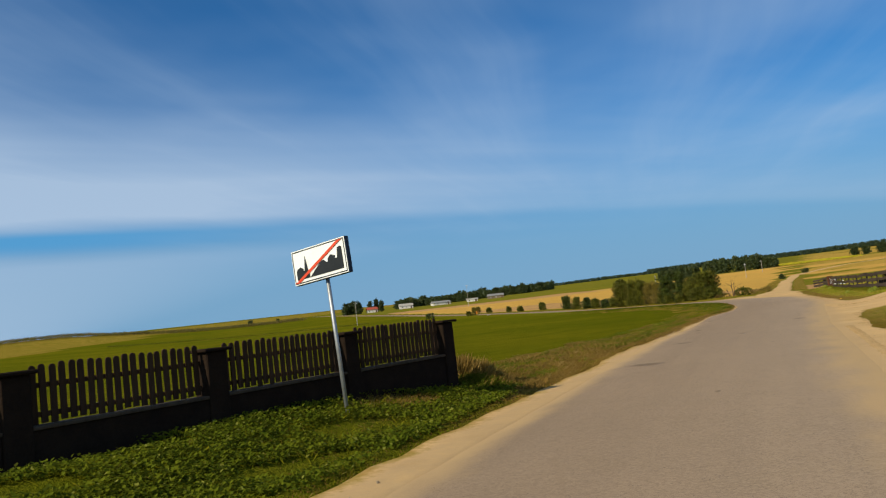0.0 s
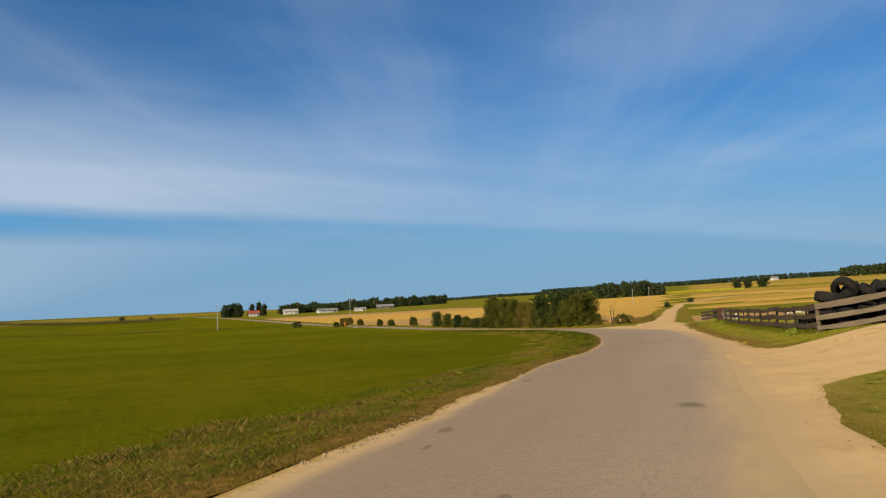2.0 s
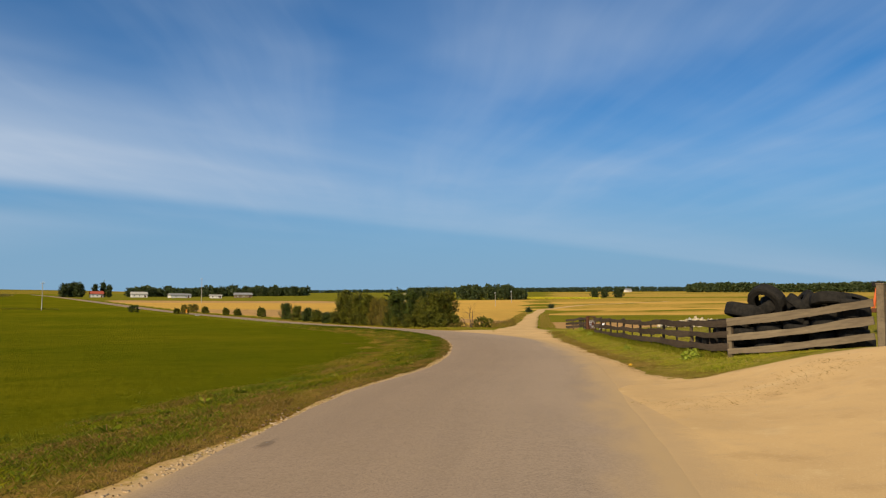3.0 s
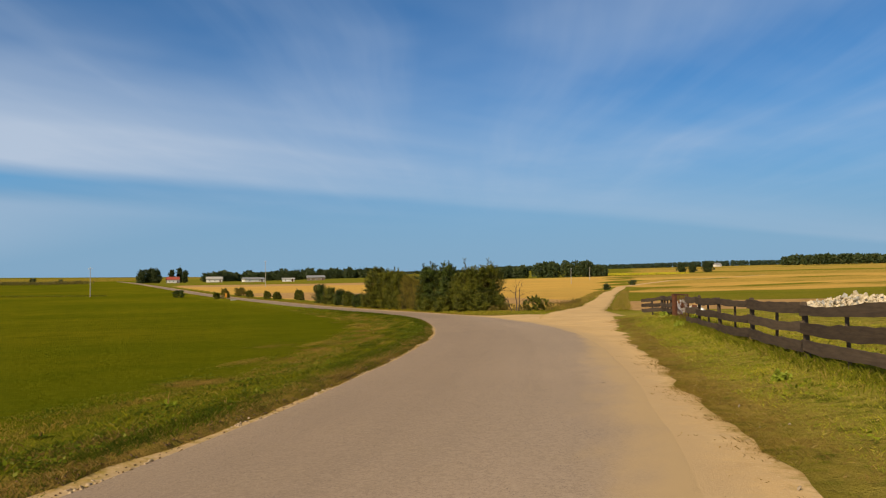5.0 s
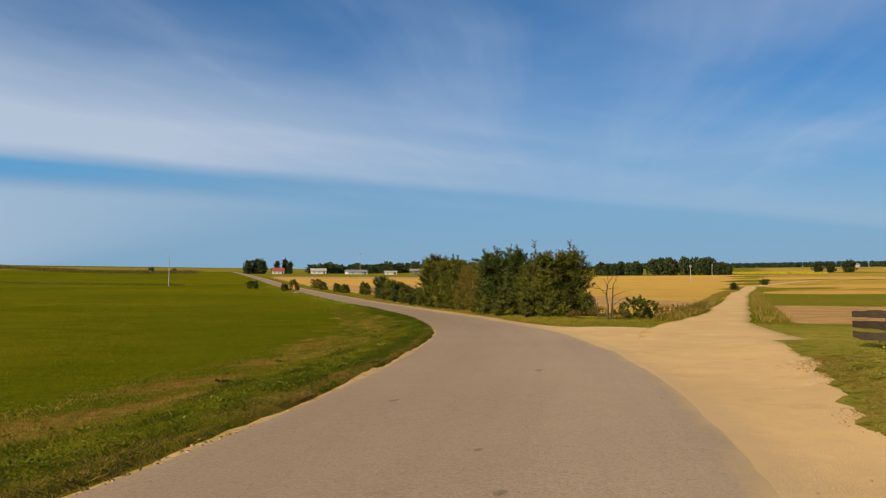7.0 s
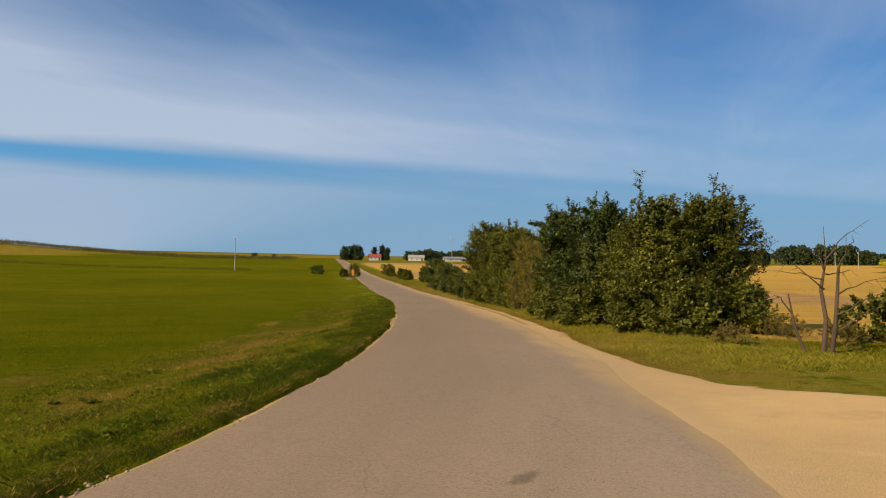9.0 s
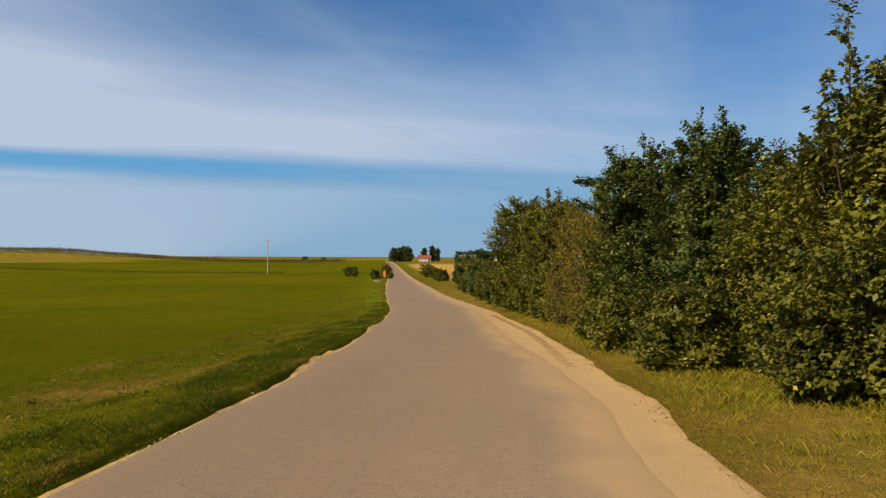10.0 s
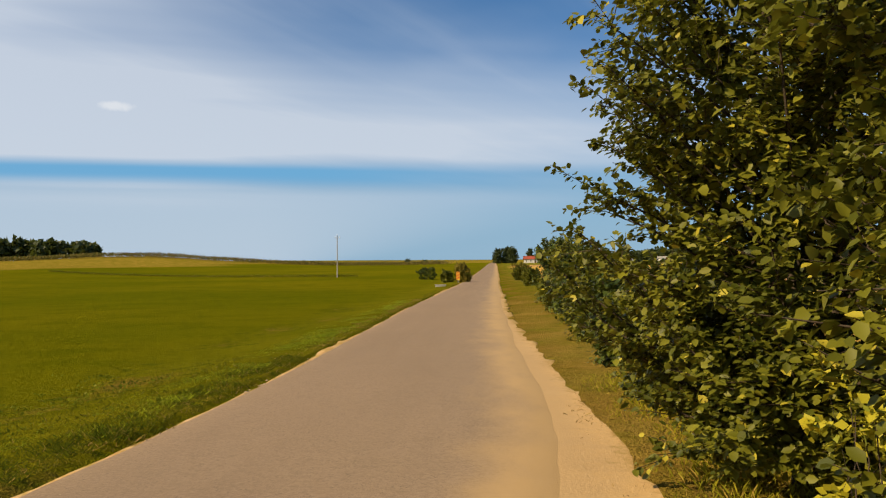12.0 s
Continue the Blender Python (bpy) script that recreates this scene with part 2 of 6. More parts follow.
def asphalt_material():
    m, t = material("worn_asphalt", 0.9, 0, 0.08)
    o = t.obj
    grain, fine, mid, big = t.noise(o, 160, 3), t.noise(o, 30, 4), t.noise(o, 1.3, 5), t.noise(o, 0.16, 4)
    c = t.mix(t.ramp(big, 0.35, 0.65), (0.401, 0.283, 0.179), (0.361, 0.257, 0.165))
    c = t.mix(t.mth("MULTIPLY", t.ramp(mid, 0.45, 0.7), 0.5), c, (0.356, 0.254, 0.157))
    lane = t.noise(t.add("ShaderNodeCombineXYZ", {0: t.add("ShaderNodeAttribute", None, attribute_name="across").outputs["Fac"],
                                                 1: t.mth("MULTIPLY", t.add("ShaderNodeSeparateXYZ", {0: o}).outputs[1], 0.05)}).outputs[0], 1.7, 3)
    c = t.mix(t.mth("MULTIPLY", t.ramp(lane, 0.40, 0.70), 0.22), c, (0.252, 0.182, 0.120))
    chip = t.add("ShaderNodeTexVoronoi", {"Vector": o, "Scale": 34.0}).outputs["Distance"]
    c = t.mix(t.mth("MULTIPLY", t.mth("LESS_THAN", chip, 0.24), t.ramp(t.noise(o, 7.0, 3), 0.42, 0.7)), c, (0.149, 0.113, 0.083))
    c = t.mix(t.mth("MULTIPLY", t.ramp(grain, 0.50, 0.68), 0.6), c, (0.109, 0.088, 0.069))
    c = t.mix(t.mth("MULTIPLY", t.ramp(fine, 0.56, 0.72), 0.6), c, (0.425, 0.312, 0.203))
    speck = t.noise(o, 30, 2, 0.7)
    c = t.mix(t.mth("MULTIPLY", t.ramp(speck, 0.52, 0.66), 0.42), c, (0.188, 0.132, 0.083))
    c = t.mix(t.mth("MULTIPLY", t.ramp(speck, 0.46, 0.34), 0.35), c, (0.455, 0.338, 0.216))
    blot = t.noise(o, 7.5, 5)
    c = t.mix(t.mth("MULTIPLY", t.ramp(blot, 0.50, 0.75), 0.16), c, (0.212, 0.152, 0.097))
    c = t.mix(t.mth("MULTIPLY", t.ramp(blot, 0.48, 0.30), 0.12), c, (0.396, 0.288, 0.175))
    ck = t.add("ShaderNodeTexVoronoi", {"Vector": t.add("ShaderNodeVectorMath", {0: o, 1: t.add("ShaderNodeTexNoise", {"Vector": o, "Scale": 0.9}).outputs[1]}, operation="ADD").outputs[0],
                                        "Scale": 0.2}, feature="DISTANCE_TO_EDGE").outputs[0]
    crack = t.mth("MULTIPLY", t.mth("LESS_THAN", ck, 0.0016), t.ramp(t.noise(o, 0.35, 2), 0.58, 0.66))
    c = t.mix(t.mth("MULTIPLY", crack, 0.3), c, (0.119, 0.088, 0.064))
    bare = t.ramp(t.add("ShaderNodeAttribute", None, attribute_name="across").outputs["Fac"], 4.6, 1.2)
    c = t.mix(t.mth("MULTIPLY", bare, 0.26), c, (0.163, 0.102, 0.056))
    # Mixes the asphalt slightly darker from y = 82 to 100 and beyond.
    old = t.ramp(t.add("ShaderNodeSeparateXYZ", {0: o}).outputs[1], 82, 100)
    c = t.mix(t.mth("MULTIPLY", old, 0.16), c, (0.109, 0.076, 0.048))
    rim = t.add("ShaderNodeAttribute", None, attribute_name="rim").outputs["Fac"]
    drift = t.noise(t.add("ShaderNodeCombineXYZ", {0: t.add("ShaderNodeAttribute", None, attribute_name="across").outputs["Fac"],
                                                  1: t.mth("MULTIPLY", t.add("ShaderNodeSeparateXYZ", {0: o}).outputs[1], 0.5)}).outputs[0], 1.6, 5)
    dust = t.mth("ADD", rim, t.mth("MULTIPLY", t.mth("SUBTRACT", drift, 0.5), 0.9))
    c = t.mix(t.mth("MULTIPLY", t.ramp(dust, 0.12, 0.95), 0.97), c, (0.485, 0.321, 0.149))
    put_color(t, c)
    put_bump(t, t.mth("ADD", grain, t.mth("MULTIPLY", fine, 0.7)), 0.5, 0.006)
    return m


def sand_material():
    m, t = material("dusty_sand", 0.95, 0, 0.0)
    o = t.obj
    fine, mid, big = t.noise(o, 45, 4), t.noise(o, 2.4, 6), t.noise(o, 0.3, 4)
    c = t.mix(t.ramp(big, 0.35, 0.65), (0.585, 0.375, 0.162), (0.515, 0.332, 0.146))
    c = t.mix(t.mth("MULTIPLY", t.ramp(mid, 0.5, 0.76), 0.35), c, (0.44, 0.305, 0.16))
    worn = t.noise(t.vec(o, (1, 1, 1)), 0.85, 6, 0.68)
    c = t.mix(t.mth("MULTIPLY", t.ramp(worn, 0.52, 0.70), 0.5), c, (0.40, 0.250, 0.105))
    c = t.mix(t.mth("MULTIPLY", t.ramp(worn, 0.46, 0.30), 0.4), c, (0.66, 0.46, 0.23))
    c = t.mix(t.mth("MULTIPLY", t.ramp(fine, 0.56, 0.72), 0.55), c, (0.66, 0.48, 0.28))
    c = t.mix(t.mth("MULTIPLY", t.ramp(t.noise(o, 24, 4, 0.7), 0.60, 0.70), 0.5), c, (0.36, 0.245, 0.125))
    clump = t.mth("ADD", t.mth("MULTIPLY", t.mth("SUBTRACT", t.noise(o, 9.0, 6, 0.7), 0.5), 1.5), t.mth("MULTIPLY", t.mth("SUBTRACT", t.noise(o, 1.6, 4), 0.5), 0.9))
    inner = t.mth("ADD", t.add("ShaderNodeAttribute", None, attribute_name="inner").outputs["Fac"], t.mth("MULTIPLY", clump, 0.5))
    c = t.mix(t.mth("MULTIPLY", t.ramp(inner, 0.3, 1.0), 0.7), c, (0.44, 0.298, 0.155))
    outer = t.mth("ADD", t.add("ShaderNodeAttribute", None, attribute_name="outer").outputs["Fac"], clump)
    weed = t.mix(t.ramp(mid, 0.4, 0.6), (0.33, 0.205, 0.060), (0.27, 0.190, 0.040))
    c = t.mix(t.mth("MULTIPLY", t.ramp(outer, 0.25, 0.85), 0.95), c, weed)
    put_color(t, c)
    put_bump(t, t.mth("ADD", fine, t.mth("MULTIPLY", mid, 0.9)), 0.5, 0.012)
    return m


M_GROUND, M_ASPHALT, M_SAND = ground_material(), asphalt_material(), sand_material()
M_BARK = plain("grey_bark", (0.085, 0.064, 0.043), (0.05, 0.038, 0.027), 0.9, 0, 6, 0.5, 0.02, (1, 1, 0.25))
M_DEAD = plain("dead_wood", (0.13, 0.085, 0.055), (0.07, 0.05, 0.035), 0.9, 0, 8, 0.5, 0.02, (1, 1, 0.2))
M_LEAF = leaf_material("hedge_leaves", (0.028, 0.039, 0.004), (0.205, 0.192, 0.015), (0.36, 0.30, 0.03), 0.03, 0.16, 0.5, 0.2)
M_LEAF_DARK = leaf_material("dark_leaves", (0.018, 0.034, 0.006), (0.105, 0.128, 0.014), (0.20, 0.19, 0.03), 0.02, 0.12, 0.45, 0.25)
M_LEAF_BROWN = leaf_material("turning_leaves", (0.130, 0.110, 0.013), (0.290, 0.212, 0.024), (0.38, 0.26, 0.035), 0.08, 0.25)
M_FAR_LEAF = leaf_material("far_foliage", (0.030, 0.045, 0.014), (0.055, 0.070, 0.020), (0.08, 0.08, 0.02), 0.05, 0.15)
M_WEED = leaf_material("weed_leaves", (0.150, 0.180, 0.010), (0.25, 0.255, 0.016), (0.30, 0.26, 0.03), 0.05, 0.25, 0.8, 0.03)
M_GRASS = leaf_material("grass_blades", (0.100, 0.108, 0.005), (0.150, 0.140, 0.010), (0.26, 0.19, 0.04), 0.10, 0.25, 0.8, 0.02)
M_GOLD = leaf_material("golden_leaves", (0.36, 0.33, 0.02), (0.50, 0.42, 0.03), (0.24, 0.26, 0.03), 0.2, 0.3)
M_HERB = leaf_material("low_herbs", (0.066, 0.088, 0.004), (0.135, 0.145, 0.006), (0.20, 0.20, 0.03), 0.05, 0.25, 0.8, 0.03)
M_BRIGHT = leaf_material("bright_weed_leaves", (0.26, 0.32, 0.02), (0.36, 0.38, 0.04), (0.40, 0.38, 0.06), 0.1, 0.3)
M_SERE = leaf_material("yellowing_grass", (0.28, 0.265, 0.016), (0.44, 0.37, 0.028), (0.50, 0.36, 0.09), 0.18, 0.3, 0.8, 0.02)
M_STRAW = leaf_material("brown_weed_stalks", (0.120, 0.074, 0.018), (0.235, 0.140, 0.032), (0.30, 0.20, 0.06), 0.12, 0.2, 0.8, 0.02)
# Print sand is darker: shade of the tyre lugs is put into the colour.
M_PRINT = plain("packed_shaded_sand", (0.30, 0.190, 0.080), (0.40, 0.262, 0.115), 0.9, 0, 20, 0.4, 0.006)
M_LUSH = leaf_material("lush_grass", (0.130, 0.180, 0.007), (0.290, 0.320, 0.014), (0.30, 0.27, 0.04), 0.06, 0.3, 0.7, 0.04)
M_LIP = leaf_material("turf_lip_blades", (0.042, 0.048, 0.002), (0.100, 0.090, 0.003), (0.22, 0.17, 0.04), 0.05, 0.2, 0.8, 0.02)
# Darker blades: shade along the turf edge is put into this green.
M_EDGE = leaf_material("dark_shaded_edge_grass", (0.030, 0.048, 0.003), (0.086, 0.092, 0.004), (0.20, 0.15, 0.03), 0.04, 0.2, 0.8, 0.02)
M_SERE_GREEN = leaf_material("yellow_green_blades", (0.110, 0.104, 0.005), (0.205, 0.172, 0.008), (0.30, 0.19, 0.03), 0.12, 0.3, 0.8, 0.02)
M_TAWNY = leaf_material("tawny_blades", (0.30, 0.185, 0.030), (0.21, 0.150, 0.016), (0.40, 0.24, 0.05), 0.25, 0.3, 0.8, 0.02)
M_RUSSET = leaf_material("russet_blades", (0.190, 0.094, 0.024), (0.115, 0.082, 0.012), (0.26, 0.145, 0.04), 0.10, 0.2, 0.8, 0.02)
M_OLIVE = leaf_material("hedge_foot_grass", (0.170, 0.168, 0.010), (0.300, 0.245, 0.018), (0.38, 0.26, 0.05), 0.15, 0.25, 0.8, 0.02)
M_TURF = leaf_material("turf_blades", (0.092, 0.098, 0.002), (0.190, 0.165, 0.004), (0.22, 0.17, 0.04), 0.06, 0.2, 0.8, 0.02)
M_GRASS_DRY = leaf_material("dry_grass", (0.25, 0.175, 0.030), (0.18, 0.150, 0.016), (0.33, 0.20, 0.06), 0.25, 0.3, 0.8, 0.02)
M_WITHERED = leaf_material("withered_leaves", (0.17, 0.105, 0.032), (0.26, 0.175, 0.045), (0.12, 0.13, 0.02), 0.2, 0.2, 0.8, 0.02)
M_PICKET = plain("brown_stain", (0.062, 0.036, 0.019), (0.036, 0.022, 0.013), 0.75, 0, 5, 0.4, 0.006, (1, 1, 0.15), 0.35)
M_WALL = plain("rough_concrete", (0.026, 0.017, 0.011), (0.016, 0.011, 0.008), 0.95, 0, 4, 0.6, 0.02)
M_BOARD = plain("weathered_board", (0.110, 0.078, 0.050), (0.058, 0.042, 0.030), 0.9, 0, 3, 0.6, 0.012, (0.15, 1, 1), 0.4)
M_GREYBOARD = plain("silvery_board", (0.215, 0.165, 0.105), (0.120, 0.090, 0.060), 0.9, 0, 3, 0.6, 0.012, (0.15, 1, 1), 0.3)
M_RUBBER = plain("old_rubber", (0.014, 0.013, 0.012), (0.030, 0.026, 0.022), 0.8, 0, 12, 0.4, 0.01)
M_GALV = plain("galvanised_steel", (0.42, 0.43, 0.44), (0.30, 0.31, 0.32), 0.5, 0.7, 14, 0.1, 0.002)
M_WHITE = plain("sign_white", (0.86, 0.86, 0.84), (0.78, 0.78, 0.76), 0.45, 0, 6, 0.02, 0.001)
M_BLACK = plain("sign_black", (0.012, 0.014, 0.016), (0.02, 0.022, 0.024), 0.5, 0, 6, 0.02, 0.001)
M_RED = plain("sign_red", (0.62, 0.07, 0.025), (0.52, 0.06, 0.02), 0.45, 0, 6, 0.02, 0.001)
M_NAVY = plain("sign_back", (0.02, 0.03, 0.05), (0.03, 0.04, 0.06), 0.6, 0.2, 6, 0.05, 0.001)
M_RUST = plain("rusty_iron", (0.15, 0.06, 0.03), (0.08, 0.04, 0.025), 0.85, 0.3, 9, 0.4, 0.006)
M_ORANGE = plain("orange_paint", (0.62, 0.13, 0.025), (0.46, 0.09, 0.02), 0.55, 0, 3, 0.1, 0.004)
M_BLUE = plain("blue_paint", (0.03, 0.22, 0.42), (0.02, 0.16, 0.33), 0.5, 0, 3, 0.1, 0.004)
M_RUBBLE = plain("pale_rubble", (0.66, 0.54, 0.37), (0.48, 0.38, 0.25), 0.95, 0, 5, 0.5, 0.03, (1, 1, 1), 0.3)
M_WHITEWASH = plain("white_render", (0.66, 0.62, 0.56), (0.54, 0.50, 0.45), 0.9, 0, 0.5, 0.1, 0.02)
M_REDROOF = plain("red_roof", (0.38, 0.09, 0.055), (0.28, 0.07, 0.045), 0.8, 0, 0.6, 0.2, 0.04)
M_GREYROOF = plain("grey_roof", (0.27, 0.26, 0.25), (0.20, 0.19, 0.18), 0.8, 0, 0.6, 0.2, 0.04)
M_GLASS = plain("dark_pane", (0.03, 0.035, 0.04), (0.05, 0.055, 0.06), 0.15, 0, 1, 0.02, 0.002)
# Distance haze is put into these leaves as a blue-green tint.
M_HAZED_WOOD = leaf_material("haze_tinted_forest", (0.036, 0.054, 0.036), (0.058, 0.078, 0.046), (0.07, 0.09, 0.05), 0.05, 0.1, 0.9, 0.02)
M_MAIZE = leaf_material("ripe_maize", (0.16, 0.12, 0.035), (0.11, 0.10, 0.025), (0.22, 0.16, 0.05), 0.2, 0.2, 0.8, 0.05)
M_MUSTARD = leaf_material("mustard_flowers", (0.62, 0.48, 0.02), (0.50, 0.42, 0.03), (0.30, 0.32, 0.03), 0.2, 0.2, 0.8, 0.05)
M_YELLOW = plain("marker_yellow", (0.72, 0.42, 0.02), (0.62, 0.35, 0.02), 0.5, 0, 6, 0.05, 0.002)
M_CRUMB = plain("lime_crumbs", (0.50, 0.36, 0.21), (0.36, 0.25, 0.14), 0.95, 0, 9, 0.4, 0.01)
M_CLOD = plain("earth_clods", (0.17, 0.10, 0.045), (0.10, 0.065, 0.030), 0.95, 0, 9, 0.4, 0.01)
M_CONCRETE = plain("pale_concrete", (0.42, 0.39, 0.33), (0.32, 0.29, 0.25), 0.9, 0, 5, 0.3, 0.01)


def patch_material():
    """Worn dark asphalt that frays out towards the rim of the patch."""
    m, t = material("dark_patch", 0.92, 0, 0.05)
    n = t.noise(t.obj, 26, 5)
    put_color(t, t.mix(t.ramp(n, 0.35, 0.65), (0.13, 0.098, 0.07), (0.22, 0.165, 0.115)))
    put_bump(t, n, 0.5, 0.008)
    fade = t.add("ShaderNodeAttribute", None, attribute_name="fade").outputs["Fac"]
    k = t.ramp(t.mth("ADD", fade, t.mth("MULTIPLY", t.mth("SUBTRACT", t.noise(t.obj, 9, 5), 0.5), 1.1)), 0.25, 0.7)
    out = t.add("ShaderNodeMixShader", {0: t.mth("MULTIPLY", k, 0.34), 1: t.add("ShaderNodeBsdfTransparent").outputs[0], 2: t.b.outputs[0]})
    for node in t.t.nodes:
        if node.type == "OUTPUT_MATERIAL":
            t.t.links.new(out.outputs[0], node.inputs[0])
    return m


M_PATCH = patch_material()
M_STONE = plain("field_stone", (0.40, 0.31, 0.20), (0.27, 0.21, 0.14), 0.9, 0, 9, 0.4, 0.01, (1, 1, 1), 0.4)


# ---- mesh helpers ----
def smooth(a, b, x):
    f = np.clip((np.asarray(x, float) - a) / (b - a), 0, 1)
    return f * f * (3 - 2 * f)


def mesh_of(name, verts, faces, mat, shade=False):
    me = bpy.data.meshes.new(name)
    me.from_pydata([tuple(v) for v in verts], [], [tuple(int(i) for i in f) for f in faces])
    if mat:
        me.materials.append(mat)
    if shade:
        me.polygons.foreach_set("use_smooth", [True] * len(me.polygons))
    me.update()
    return me


def finish(name, bm, mat, shade=False):
    me = bpy.data.meshes.new(name)
    bmesh.ops.recalc_face_normals(bm, faces=bm.faces)
    bm.to_mesh(me)
    bm.free()
    me.materials.append(mat)
    if shade:
        me.polygons.foreach_set("use_smooth", [True] * len(me.polygons))
    return me


def part(name, bm, mat, parent, label="", shade=False):
    me = finish(name, bm, mat, shade) if isinstance(bm, bmesh.types.BMesh) else bm
    ob = new(name, me)
    ob.parent = parent
    if label:
        tagged(ob, label)
    return ob


def empty(name, m, label, category, group="", kind=""):
    ob = new(name)
    ob.empty_display_size = 0.2
    ob.matrix_world = m
    return tagged(ob, label, category, group, kind)


def box(bm, cx, cy, cz, sx, sy, sz, bevel=0.0, m=None):
    r = bmesh.ops.create_cube(bm, size=1.0, matrix=(m or Matrix()) @ Matrix.Translation((cx, cy, cz)) @ Matrix.Diagonal((sx, sy, sz, 1)))
    if bevel:
        es = list({e for v in r["verts"] for e in v.link_edges})
        bmesh.ops.bevel(bm, geom=es, offset=bevel, segments=1, affect="EDGES")
    return bm


def boxed(cx, cy, cz, sx, sy, sz, bevel=0.0, m=None):
    return box(bmesh.new(), cx, cy, cz, sx, sy, sz, bevel, m)


def rod(bm, a, b, r0, r1=None, seg=8):
    a, b = Vector(a), Vector(b)
    d = b - a
    q = d.to_track_quat("Z", "Y").to_matrix().to_4x4()
    bmesh.ops.create_cone(bm, cap_ends=True, segments=seg, radius1=r0, radius2=r0 if r1 is None else r1, depth=d.length,
                          matrix=Matrix.Translation((a + b) / 2) @ q)
    return bm


# ---- the lie of the land ----
LEFT = [(-9.0, -12), (-3.3, 2), (-1.0, 7), (1.1, 12), (5.4, 21.5), (8.0, 26.8), (10.5, 32), (13.4, 38.7), (16.6, 43.5), (19.6, 50.9), (22.7, 59.5),
        (24.6, 66.5), (26.0, 74.6), (27.0, 82), (27.4, 88), (27.3, 93), (26.9, 101), (26.0, 110), (24.5, 118), (22.8, 125), (18.6, 142),
        (10.4, 177.5), (3.6, 206), (-19, 303), (-70, 520), (-140, 820)]
RIGHT = [(-4.0, -13), (2.6, 2.6), (4.7, 7.6), (6.9, 12.6), (11.2, 22), (13.6, 26.8), (16.2, 32), (19.5, 38.5), (21.95, 43.5), (24.95, 50.9), (27.95, 59.5),
         (29.95, 66.5), (31.4, 74.6), (32.1, 82), (32.3, 88), (32.25, 93), (31.5, 101), (30.2, 110), (28.5, 118), (26.9, 125), (22.4, 142),
         (14.0, 178.5), (7.3, 207), (-15.2, 304), (-66, 521), (-136, 821)]
_ys = np.array([(a[1] + b[1]) / 2 for a, b in zip(LEFT, RIGHT)])
_xl, _xr = np.array([a[0] for a in LEFT]), np.array([b[0] for b in RIGHT])


def gentle(y, vals):
    """Values along the road, rounded between the given stations."""
    y = np.asarray(y, float)
    out = 0
    for dy, k in ((-3, 1), (-1.5, 2), (0, 2), (1.5, 2), (3, 1)):
        out = out + k * np.interp(y + dy, _ys, vals)
    return out / 8


def road_left(y):
    y = np.asarray(y, float)
    drift = sum(np.interp(y + d, [52, 58, 63, 67, 72, 90, 103, 108, 112, 115.5, 119, 124, 132], [0, -.15, -.20, -.13, 0, 0, -.25, -.42, -.42, -.3, -.1, .05, 0]) for d in (-4, -2, 0, 2, 4)) / 5
    return gentle(y, _xl) + drift


def road_right(y):
    return gentle(y, _xr)


_zy = np.array([-60, 0, 19, 35, 57, 79, 97, 116, 130, 150, 177, 206, 232, 300, 520, 5000])
_zz = np.array([0, 0, 0.02, -0.04, -0.09, -0.25, -0.34, -0.35, -0.22, 0.15, 0.62, 1.15, 1.75, 3.6, 9.4, 112])


def road_z(y):
    y = np.asarray(y, float)
    return sum(np.interp(y + d, _zy, _zz) for d in (-8, -4, 0, 4, 8)) / 5


def land(x, y):
    """Height of the ground."""
    x, y = np.asarray(x, float), np.asarray(y, float)
    xl, xr = road_left(y), road_right(y)
    dl, dr = np.maximum(xl - x, 0) * 0.92, np.maximum(x - xr, 0) * 0.92
    z = road_z(y)
    # the yard lies a little higher than the road
    z = z + 0.42 * smooth(0.8, 4.2, dr) * smooth(22, 36, y) * (1 - smooth(64, 84, y)) * (1 - smooth(40, 120, dr) * 0.6)
    z = z + 0.16 * smooth(0.6, 3.0, dr) * smooth(80, 95, y) * (1 - smooth(150, 200, y))
    # the yard entry climbs to the gate
    z = z + 0.42 * smooth(2.5, 6.0, dr) * np.exp(-((y - 35) / 4.5) ** 2) * (1 - smooth(14, 34, dr))
    # a low bank under the picket fence
    z = z + 0.40 * smooth(0.6, 2.6, dl) * (1 - smooth(12, 21, y)) * (1 - smooth(6, 14, dl))
    z = z - 0.16 * smooth(0.3, 3.0, dl) * smooth(20, 30, y) * (1 - smooth(30, 80, dl))
    # the turf stands proud of the worn asphalt edge
    z = z + np.interp(y, [14, 22, 40, 60, 104, 116, 230, 260], [0, 0.02, 0.05, 0.075, 0.09, 0.05, 0.05, 0]) * smooth(0.0, 0.11, dl) * (1 - smooth(0.6, 2.6, dl))
    # the yard rises away from the road
    z = z + 0.033 * np.clip(dr - 2.5, 0, 15) * smooth(40, 50, y) * (1 - smooth(74, 92, y)) * (1 - smooth(50, 110, dr))
    z = z + 0.026 * np.clip(dl - 45, 0, 275) * smooth(45, 110, dl) + 0.0145 * np.maximum(dr - 55, 0) * smooth(55, 120, dr)
    # a low rise on the crest of the green field
    z = z + 4.0 * np.exp(-((x + 222) / 45) ** 2 - ((y - 425) / 50) ** 2)
    z = z + 0.03 * np.sin(x * 0.61 + y * 0.37) * np.sin(y * 0.53 - x * 0.2) * smooth(0.5, 2, dl + dr)
    return z


